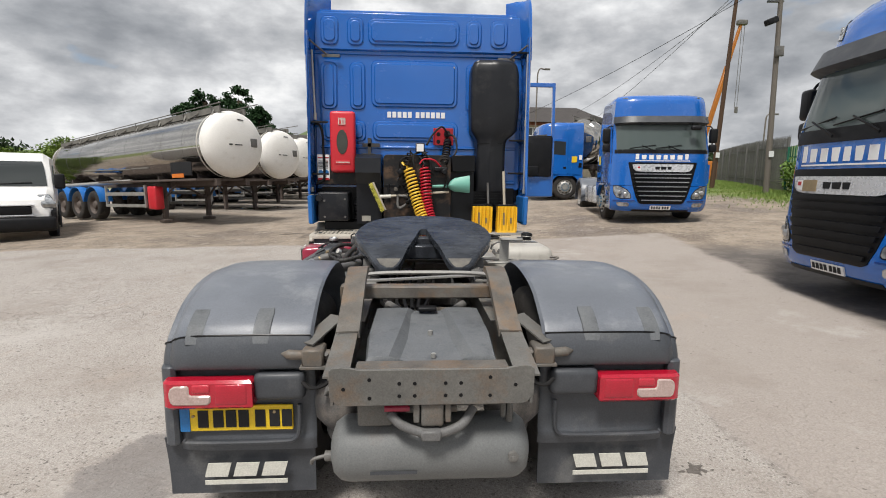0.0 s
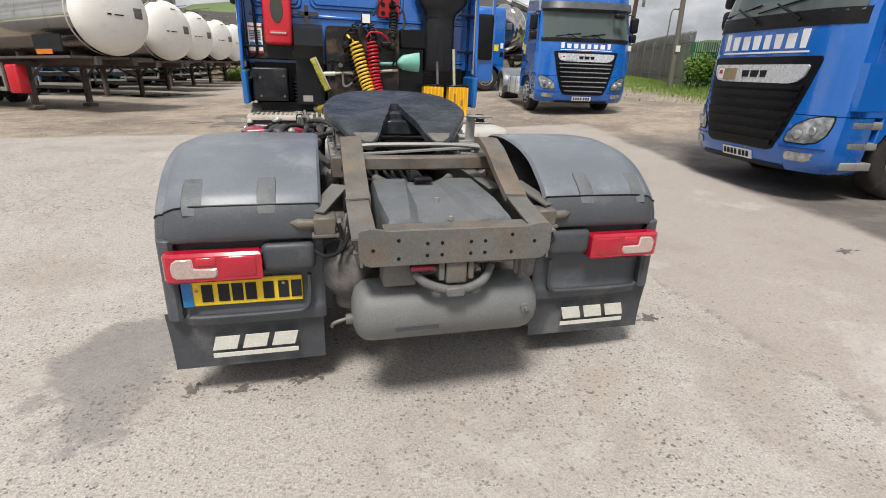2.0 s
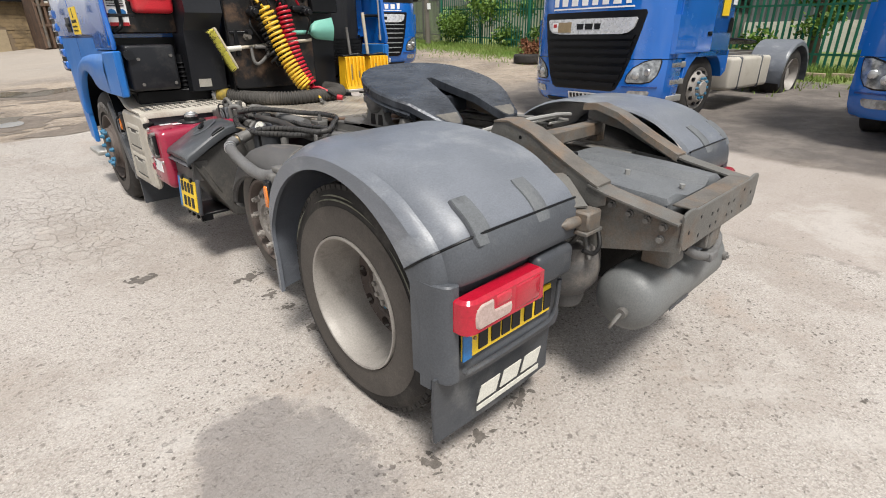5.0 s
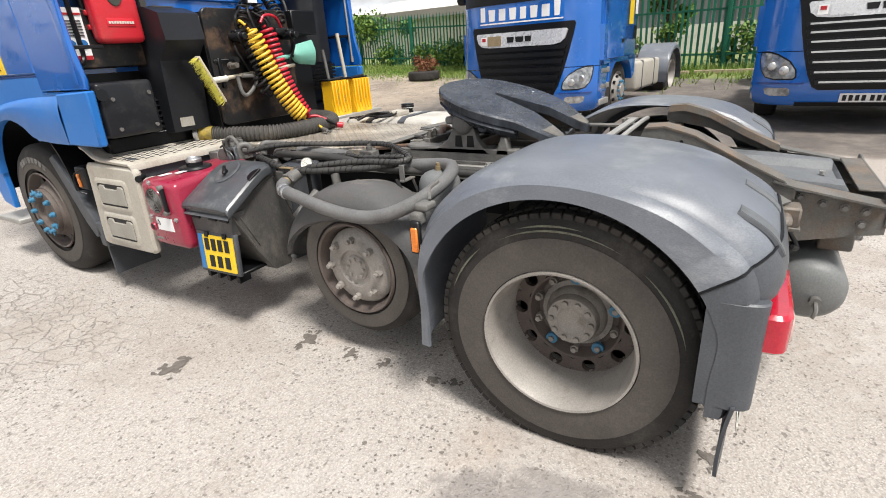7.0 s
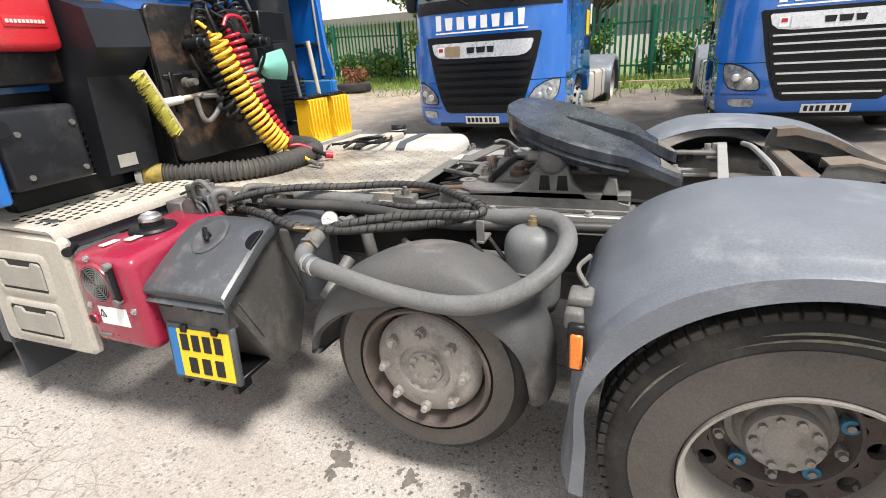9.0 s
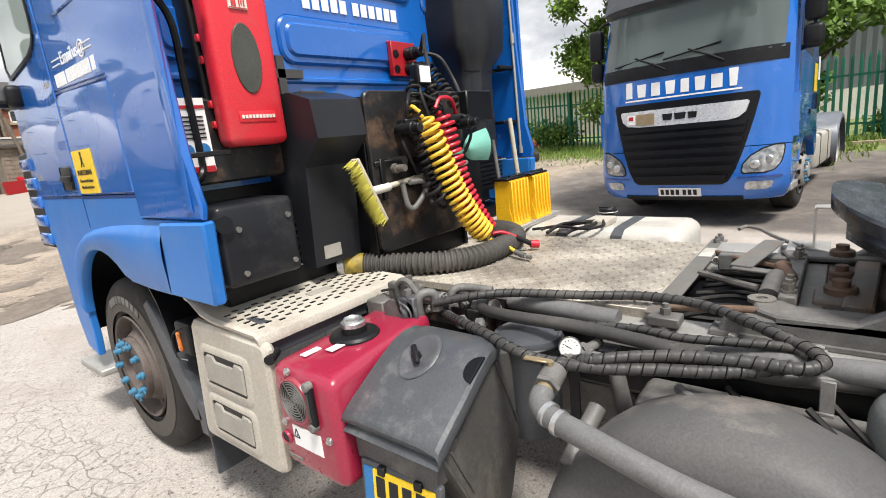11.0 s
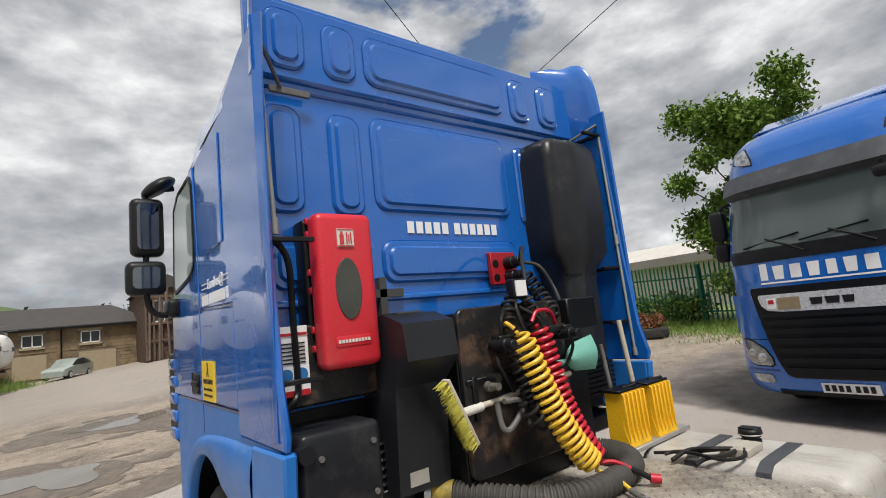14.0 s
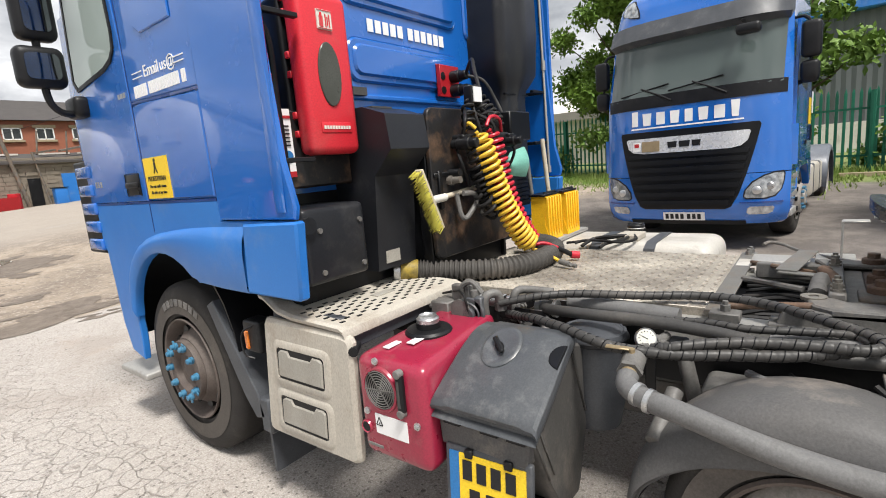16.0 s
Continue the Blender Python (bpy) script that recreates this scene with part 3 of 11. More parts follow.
# ---- ground ----
def ground_material():
    m = bpy.data.materials.new("yard_surface")
    m.use_nodes = True
    n, l = m.node_tree.nodes, m.node_tree.links
    b = n["Principled BSDF"]
    geo = n.new("ShaderNodeNewGeometry")
    sep = n.new("ShaderNodeSeparateXYZ")
    l.new(geo.outputs["Position"], sep.inputs[0])
    px, py = sep.outputs[0], sep.outputs[1]

    def op(kind, a, c=0.0, clamp=False):
        k = n.new("ShaderNodeMath")
        k.operation, k.use_clamp = kind, clamp
        for i, v in enumerate((a, c)):
            if isinstance(v, (int, float)):
                k.inputs[i].default_value = v
            else:
                l.new(v, k.inputs[i])
        return k.outputs[0]

    def nz(scale, detail=6, rough=0.6, distort=0.0):
        t = n.new("ShaderNodeTexNoise")
        t.inputs["Scale"].default_value, t.inputs["Detail"].default_value = scale, detail
        t.inputs["Roughness"].default_value, t.inputs["Distortion"].default_value = rough, distort
        l.new(geo.outputs["Position"], t.inputs["Vector"])
        return t.outputs[0]

    def step(v, lo, hi):
        r = n.new("ShaderNodeMapRange")
        r.interpolation_type = "SMOOTHSTEP"
        r.inputs["From Min"].default_value, r.inputs["From Max"].default_value = lo, hi
        l.new(v, r.inputs["Value"])
        return r.outputs[0]

    def mix(f, a, c):
        x = n.new("ShaderNodeMix")
        x.data_type = "RGBA"
        for key, v in (("Factor", f), ("A", a), ("B", c)):
            if isinstance(v, tuple):
                x.inputs[key].default_value = (*v, 1)
            else:
                l.new(v, x.inputs[key])
        return x.outputs["Result"]

    def plane(ax, ay, c):
        return op("ADD", op("ADD", op("MULTIPLY", px, ax), op("MULTIPLY", py, ay)), c)

    wob = op("MULTIPLY", op("SUBTRACT", nz(0.7, 7, 0.65), 0.5), 2.2)
    wob_s = op("MULTIPLY", op("SUBTRACT", nz(3.0, 5, 0.6), 0.5), 0.25)
    # the near slab: this side of y = 8.9 and left of a line that runs past the second lorry's nose
    edge = op("MINIMUM", plane(0.05, -1.0, 8.9), plane(-1.0, 0.16, 4.35))
    slab = step(op("ADD", edge, op("MULTIPLY", wob, 0.35)), -0.10, 0.12)
    # a joint between coarse and smooth concrete
    smooth_slab = op("MULTIPLY", step(op("ADD", plane(1.0, 0.0, -2.0), wob_s), -0.04, 0.05), 1.0)
    grain = nz(75, 3, 0.7)
    pebble = n.new("ShaderNodeTexVoronoi")
    pebble.inputs["Scale"].default_value = 85
    l.new(geo.outputs["Position"], pebble.inputs["Vector"])
    stones = step(pebble.outputs["Distance"], 0.10, 0.35)
    blotch = nz(0.9, 8, 0.65)
    coarse = mix(step(grain, 0.35, 0.7), (0.43, 0.393, 0.36), (0.285, 0.255, 0.23))
    coarse = mix(op("MULTIPLY", op("SUBTRACT", 1.0, stones), 0.60), coarse, (0.54, 0.50, 0.465))
    coarse = mix(op("MULTIPLY", step(nz(28, 2, 0.5), 0.64, 0.70), 0.5), coarse, (0.18, 0.16, 0.14))

    def chips(scale, lo, hi, reach):
        """Scattered single stones: cells picked by their random colour, kept off the cell edge."""
        cell = n.new("ShaderNodeTexVoronoi")
        cell.inputs["Scale"].default_value = scale
        stretchy = n.new("ShaderNodeVectorMath")
        stretchy.operation = "ADD"
        l.new(geo.outputs["Position"], stretchy.inputs[0])
        jit = n.new("ShaderNodeTexNoise")
        jit.inputs["Scale"].default_value = scale * 1.3
        js = n.new("ShaderNodeVectorMath")
        js.operation = "SCALE"
        js.inputs["Scale"].default_value = 0.9 / scale
        l.new(geo.outputs["Position"], jit.inputs["Vector"])
        l.new(jit.outputs["Color"], js.inputs[0])
        l.new(js.outputs[0], stretchy.inputs[1])
        l.new(stretchy.outputs[0], cell.inputs["Vector"])
        pick = n.new("ShaderNodeSeparateColor")
        l.new(cell.outputs["Color"], pick.inputs[0])
        return op("MULTIPLY", op("MULTIPLY", step(pick.outputs[0], lo - 0.01, lo), op("SUBTRACT", 1.0, step(pick.outputs[0], hi, hi + 0.01))), op("SUBTRACT", 1.0, step(cell.outputs["Distance"], reach * 0.75, reach)))

    patchy = step(nz(1.6, 5, 0.6), 0.36, 0.62)
    dark_chip = op("MULTIPLY", op("MAXIMUM", chips(62, 0.86, 1.1, 0.44), chips(30, 0.935, 1.1, 0.36)), op("ADD", op("MULTIPLY", patchy, 0.7), 0.3))
    pale_chip = chips(95, 0.62, 1.1, 0.5)
    coarse = mix(op("MULTIPLY", pale_chip, 0.6), coarse, (0.58, 0.545, 0.505))
    coarse = mix(op("MULTIPLY", dark_chip, 0.88), coarse, (0.11, 0.096, 0.085))
    fine = mix(step(grain, 0.3, 0.75), (0.395, 0.35, 0.315), (0.295, 0.258, 0.23))
    fine = mix(op("MULTIPLY", step(nz(17, 2, 0.5), 0.70, 0.76), 0.5), fine, (0.18, 0.155, 0.135))
    fine = mix(op("MULTIPLY", chips(21, 0.965, 1.1, 0.26), 0.7), fine, (0.14, 0.12, 0.105))
    seam = op("SUBTRACT", 1.0, step(op("ABSOLUTE", op("ADD", plane(1.0, 0.0, -1.99), wob_s)), 0.008, 0.05))
    con = mix(smooth_slab, coarse, fine)
    con = mix(op("MULTIPLY", op("MULTIPLY", seam, step(nz(9, 4, 0.7), 0.42, 0.58)), 0.55), con, (0.19, 0.165, 0.145))
    con = mix(op("MULTIPLY", step(blotch, 0.46, 0.66), 0.48), con, (0.27, 0.228, 0.195))
    con = mix(op("MULTIPLY", step(nz(0.55, 9, 0.72), 0.54, 0.66), 0.5), con, (0.50, 0.47, 0.44))
    con = mix(op("MULTIPLY", step(nz(7.0, 8, 0.75), 0.60, 0.68), 0.45), con, (0.22, 0.19, 0.165))
    con = mix(op("MULTIPLY", step(nz(1.7, 6, 0.6), 0.58, 0.75), 0.35), con, (0.42, 0.33, 0.265))
    # crazing
    crack = n.new("ShaderNodeTexVoronoi")
    crack.feature = "DISTANCE_TO_EDGE"
    crack.inputs["Scale"].default_value = 8.5
    wv = n.new("ShaderNodeVectorMath")
    wv.operation = "ADD"
    nv = n.new("ShaderNodeTexNoise")
    nv.inputs["Scale"].default_value = 4.0
    sc = n.new("ShaderNodeVectorMath")
    sc.operation = "SCALE"
    sc.inputs["Scale"].default_value = 0.22
    l.new(geo.outputs["Position"], nv.inputs["Vector"])
    l.new(nv.outputs["Color"], sc.inputs[0])
    l.new(geo.outputs["Position"], wv.inputs[0])
    l.new(sc.outputs[0], wv.inputs[1])
    l.new(wv.outputs[0], crack.inputs["Vector"])
    lines = op("SUBTRACT", 1.0, step(op("ADD", crack.outputs["Distance"], op("MULTIPLY", nz(24, 4, 0.7), 0.05)), 0.026, 0.066))
    crazed = op("MULTIPLY", step(plane(-1.0, 0.0, -1.05), 0.0, 0.5), step(plane(0.0, 1.0, -2.6), 0.0, 1.2))
    con = mix(op("MULTIPLY", op("MULTIPLY", op("MULTIPLY", lines, crazed), step(nz(1.3, 4), 0.42, 0.60)), 0.6), con, (0.19, 0.163, 0.14))
    # damp patch beside the near rear wheel
    d2 = op("ADD", op("POWER", op("DIVIDE", plane(1.0, 0.0, 1.6), 0.42), 2.0), op("POWER", op("DIVIDE", plane(0.0, 1.0, -0.5), 0.75), 2.0))
    damp = op("SUBTRACT", 1.0, step(op("ADD", d2, op("ADD", op("MULTIPLY", wob, 0.8), op("MULTIPLY", op("SUBTRACT", nz(3.5, 7, 0.7), 0.5), 2.6))), 0.40, 0.80))
    con = mix(op("MULTIPLY", damp, 0.62), con, (0.16, 0.145, 0.14))
    # the worn yard beyond
    yard = mix(step(nz(1.1, 8, 0.7), 0.35, 0.65), (0.34, 0.275, 0.21), (0.19, 0.15, 0.115))
    yard = mix(op("MULTIPLY", step(nz(0.33, 5, 0.6), 0.50, 0.62), 0.75), yard, (0.13, 0.10, 0.08))
    yard = mix(op("MULTIPLY", step(nz(2.6, 8, 0.7), 0.55, 0.66), 0.65), yard, (0.40, 0.345, 0.29))
    yard = mix(op("MULTIPLY", step(nz(5.5, 6, 0.6), 0.58, 0.68), 0.6), yard, (0.11, 0.088, 0.07))
    yard = mix(op("MULTIPLY", step(grain, 0.45, 0.7), 0.5), yard, (0.42, 0.37, 0.32))
    yard = mix(op("MULTIPLY", chips(22, 0.72, 1.1, 0.45), 0.6), yard, (0.46, 0.41, 0.36))
    yard = mix(op("MULTIPLY", chips(12, 0.86, 1.1, 0.40), 0.6), yard, (0.095, 0.078, 0.064))
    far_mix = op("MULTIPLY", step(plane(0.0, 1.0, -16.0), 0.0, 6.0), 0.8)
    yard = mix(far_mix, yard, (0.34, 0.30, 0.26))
    asph = mix(step(nz(2.0, 8, 0.7), 0.4, 0.65), (0.115, 0.10, 0.09), (0.19, 0.165, 0.145))
    asph_m = op("MULTIPLY", step(op("ADD", plane(1.0, -0.05, -4.0), wob), -0.5, 0.8), step(op("ADD", plane(-0.15, -1.0, 8.2), wob), -0.5, 0.8))
    yard = mix(asph_m, yard, asph)
    # turf along the fences
    verge = step(op("ADD", op("MAXIMUM", plane(1.0, -0.13, -11.0), op("MINIMUM", plane(0.85, 0.53, -19.9), plane(1.0, 0.0, -9.0))), wob), -0.4, 0.6)
    turf = mix(step(nz(2.0, 6), 0.4, 0.6), (0.12, 0.18, 0.04), (0.20, 0.21, 0.08))
    yard = mix(verge, yard, turf)
    outer = step(op("MAXIMUM", plane(0.0, 1.0, -75.0), op("MAXIMUM", plane(-1.0, 0.0, -40.0), plane(1.0, 0.0, -32.0))), -4.0, 4.0)
    yard = mix(outer, yard, turf)
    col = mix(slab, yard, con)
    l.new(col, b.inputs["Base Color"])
    wet = op("MULTIPLY", step(nz(0.33, 5, 0.6), 0.56, 0.66), op("SUBTRACT", 1.0, slab))
    rough = op("SUBTRACT", 0.88, op("ADD", op("MULTIPLY", wet, 0.3), op("MULTIPLY", damp, 0.22)))
    l.new(rough, b.inputs["Roughness"])
    bp = n.new("ShaderNodeBump")
    bp.inputs["Strength"].default_value, bp.inputs["Distance"].default_value = 0.9, 0.009
    hgt = op("ADD", op("ADD", op("MULTIPLY", grain, 0.6), op("SUBTRACT", op("MULTIPLY", pale_chip, 0.35), op("MULTIPLY", dark_chip, 0.5))), op("SUBTRACT", op("MULTIPLY", nz(12, 5), 0.9), op("MULTIPLY", op("MULTIPLY", lines, crazed), 0.8)))
    l.new(hgt, bp.inputs["Height"])
    l.new(bp.outputs[0], b.inputs["Normal"])
    return m


def axis_steps(near, far, fine, growth=1.25):
    out, s, p = [0.0], fine, 0.0
    while p < far:
        p += s
        out.append(p)
        if p > near:
            s *= growth
    return out


gx = axis_steps(16, 900, 0.4)
gx = [-v for v in reversed(gx[1:])] + gx
gy_f = axis_steps(30, 1500, 0.4)
gy = [-v for v in reversed(axis_steps(6, 400, 0.4)[1:])] + gy_f
g_v = [(x, y, ground_z(x, y) + 0.012 * noise.noise((x * 0.8, y * 0.8, 0))) for y in gy for x in gx]
g_f = [(j * len(gx) + i, j * len(gx) + i + 1, (j + 1) * len(gx) + i + 1, (j + 1) * len(gx) + i) for j in range(len(gy) - 1) for i in range(len(gx) - 1)]
thing("ground", (g_v, g_f), ground_material(), "pale worn concrete yard turning to muddy tarmac", "ground", kind="structure", angle=180)


def blob(cx, cy, rx, ry, seed, turn=0.0, lift=0.005, n=30, rough=0.35):
    rnd = random.Random(seed)
    v = [(cx, cy, ground_z(cx, cy) + 0.012 * noise.noise((cx * 0.8, cy * 0.8, 0)) + lift)]
    rings = 4
    ph = [rnd.uniform(0, 6.28) for _ in range(5)]
    for j in range(1, rings + 1):
        for i in range(n):
            a = math.tau * i / n
            k = 1 + rough * sum(math.sin((q + 2) * a + ph[q]) / (q + 1.5) for q in range(5))
            x, y = rx * k * math.cos(a) * j / rings, ry * k * math.sin(a) * j / rings
            x, y = cx + x * math.cos(turn) - y * math.sin(turn), cy + x * math.sin(turn) + y * math.cos(turn)
            v.append((x, y, ground_z(x, y) + 0.012 * noise.noise((x * 0.8, y * 0.8, 0)) + lift))
    f = [(0, 1 + i, 1 + (i + 1) % n) for i in range(n)]
    for j in range(rings - 1):
        for i in range(n):
            k = (i + 1) % n
            f.append((1 + j * n + i, 1 + (j + 1) * n + i, 1 + (j + 1) * n + k, 1 + j * n + k))
    return v, f


for i, (x, y, rx, ry, turn) in enumerate([(-0.96, 0.17, 0.075, 0.030, 0.5), (-0.64, 0.20, 0.085, 0.028, 0.35), (1.53, 0.42, 0.085, 0.05, 0.2), (3.95, 1.03, 0.09, 0.05, 0.4),
                                          (-1.02, 1.95, 0.05, 0.05, 0.2), (-1.01, 1.71, 0.045, 0.04, 1.0), (-1.01, 2.28, 0.10, 0.05, 0.4), (-1.57, 2.75, 0.085, 0.09, 0.3),
                                          (-1.02, 1.40, 0.04, 0.05, 1.0), (-0.99, 1.30, 0.03, 0.04, 1.3), (-1.2, 0.20, 0.035, 0.06, 0.2), (0.42, -0.9, 0.02, 0.015, 0.2)]):
    ro = random.Random(60 + i)
    spots = [blob(x, y, rx * 0.62, ry * 0.62, i, turn, 0.004, 22, 0.5)]
    for k in range(9):
        a, d, q = ro.uniform(0, math.tau), ro.uniform(0.5, 1.25), ro.uniform(0.08, 0.26)
        spots.append(blob(x + rx * d * math.cos(a), y + ry * d * math.sin(a), rx * q, ry * q * 1.2, i * 20 + k, a, 0.004, 12, 0.5))
    thing("oil_stain", merge(*spots), OIL, "dark oil stain soaked into the concrete", "stain", "oil stains on the concrete", "structure", 180)
for i, (x, y, rx, ry, turn) in enumerate([(-2.0, 11.2, 0.95, 1.15, 0.1), (-0.9, 15.3, 1.25, 1.5, 0.2), (-0.7, 9.3, 0.7, 0.45, 0.0)]):
    ro = random.Random(90 + i)
    spots = [blob(x, y, rx, ry, 300 + i, turn, 0.006, 44, 0.5)]
    for k in range(16):
        a, d, q = ro.uniform(0, math.tau), ro.uniform(1.05, 1.55), ro.uniform(0.05, 0.16)
        spots.append(blob(x + rx * d * math.cos(a), y + ry * d * math.sin(a), rx * q * 1.6, ry * q, 330 + i * 20 + k, ro.uniform(-0.3, 0.3), 0.006, 14, 0.5))
    thing("mud_patch", merge(*spots), MUD, "dark damp mud round a puddle on the yard", "mud", "mud patches on the yard", "structure", 180)
for i, (x, y, rx, ry, turn) in enumerate([(-2.0, 11.2, 0.62, 0.75, 0.1), (-0.8, 15.6, 0.75, 0.8, 0.2), (-7.0, 21.0, 1.6, 0.8, 0.0)]):
    thing("puddle", blob(x, y, rx, ry, 40 + i, turn, 0.012, 40, 0.42), WATER, "shallow muddy puddle on the worn yard", "puddle", "puddles on the yard", "structure", 180)

# ---- the near lorry: a blue three-axle tractor unit; x across, y forward from its rear lamps ----
tractor = empty("tractor_unit", "blue three-axle tractor unit with grey chassis and open door", "lorry")


def both(name, g, mat, parent, label="", angle=38):
    a = part(name, g, mat, parent, label, angle)
    b = part(name, mirrored(g), mat, parent, label, angle)
    return a, b


# -- wheels
def tyre_geom(r, rim, x0, x1, y, z, n=72, tread=True, depth=0.012):
    w = x1 - x0
    prof = [(rim, x0 + 0.035), (rim + 0.012, x0 + 0.012), (rim + 0.05, x0 + 0.004), (r - 0.09, x0), (r - 0.035, x0 + 0.012), (r - 0.008, x0 + 0.035), (r, x0 + 0.06), (r + 0.002, (x0 + x1) / 2),
            (r, x1 - 0.06), (r - 0.008, x1 - 0.035), (r - 0.035, x1 - 0.012), (r - 0.09, x1), (rim + 0.05, x1 - 0.004), (rim + 0.012, x1 - 0.012), (rim, x1 - 0.035)]
    g = lathe(prof, n, "x", (0, y, z), close=False)
    blocks = []
    if tread:
        for i in range(n):
            a = math.tau * (i + 0.5) / n
            for s0, s1 in ((x0 + 0.026, x0 + 0.075), (x0 + 0.085, (x0 + x1) / 2 - 0.008), ((x0 + x1) / 2 + 0.008, x1 - 0.085), (x1 - 0.075, x1 - 0.026)):
                edge = s0 < x0 + 0.03 or s1 > x1 - 0.03
                b = cbox(s0, s1, -math.pi * r / n * 0.84, math.pi * r / n * 0.84, r - 0.03, r + depth - (0.007 if edge else 0), 0.003)
                blocks.append(moved(b, Matrix.Translation((0, y, z)) @ Matrix.Rotation(a, 4, "X")))
    return (g, merge(*blocks)) if tread else g


def tyre(r, rim, x0, x1, y, z, n, depth, parent, label):
    body, blocks = tyre_geom(r, rim, x0, x1, y, z, n, True, depth)
    ob = part("tyre", body, RUBBER, parent, label)
    tagged(part("tread", blocks, RUBBER, ob, "worn tread blocks"), kind="stuff")
    return ob


def ring_of(g, count, y, z, start=0.0):
    return [moved(g, Matrix.Translation((0, y, z)) @ Matrix.Rotation(math.tau * i / count + start, 4, "X")) for i in range(count)]


def outside(px, py, r0, r1, half):
    rr, aa = math.hypot(px, py), math.atan2(py, px)
    return rr > r1 or rr < r0 or abs(aa) > half


def welded(g):
    """Joins vertices that lie in one place."""
    at_, index, v = {}, [], []
    for p in g[0]:
        key = tuple(round(c, 4) for c in p)
        if key not in at_:
            at_[key] = len(v)
            v.append(p)
        index.append(at_[key])
    return v, [tuple(index[i] for i in f) for f in g[1]]


def holed_disc(r0, r1, x, y, z, holes, hr, rh, thick=0.012):
    """A wheel disc facing -x, with round hand holes, drawn as sectors round each hole."""
    v, f = [], []
    seg = 12
    for i in range(holes):
        a0 = math.tau * i / holes
        half = math.pi / holes
        outer, inner = [], []
        hole = [(rh + hr * math.cos(q), hr * math.sin(q)) for q in [math.tau * k / 24 for k in range(24)]]
        bound = []
        for k in range(24):
            ang = math.tau * k / 24
            dx, dy = math.cos(ang), math.sin(ang)
            best = 9
            for step_i in range(1, 80):
                d = hr + step_i * 0.004
                if outside(rh + d * dx, d * dy, r0, r1, half):
                    lo, hi = d - 0.004, d
                    for _ in range(24):
                        m_ = (lo + hi) / 2
                        lo, hi = (lo, m_) if outside(rh + m_ * dx, m_ * dy, r0, r1, half) else (m_, hi)
                    best = hi
                    break
            bound.append((rh + best * dx, best * dy))
        o = len(v)
        for p in hole + bound:
            c, s = math.cos(a0), math.sin(a0)
            v.append((x, y + p[0] * c - p[1] * s, z + p[0] * s + p[1] * c))
        for p in hole:
            c, s = math.cos(a0), math.sin(a0)
            v.append((x + 0.03, y + p[0] * c - p[1] * s, z + p[0] * s + p[1] * c))
        for k in range(24):
            q = (k + 1) % 24
            f.append((o + k, o + 24 + k, o + 24 + q, o + q))
            f.append((o + k, o + q, o + 48 + q, o + 48 + k))
    return welded((v, f))


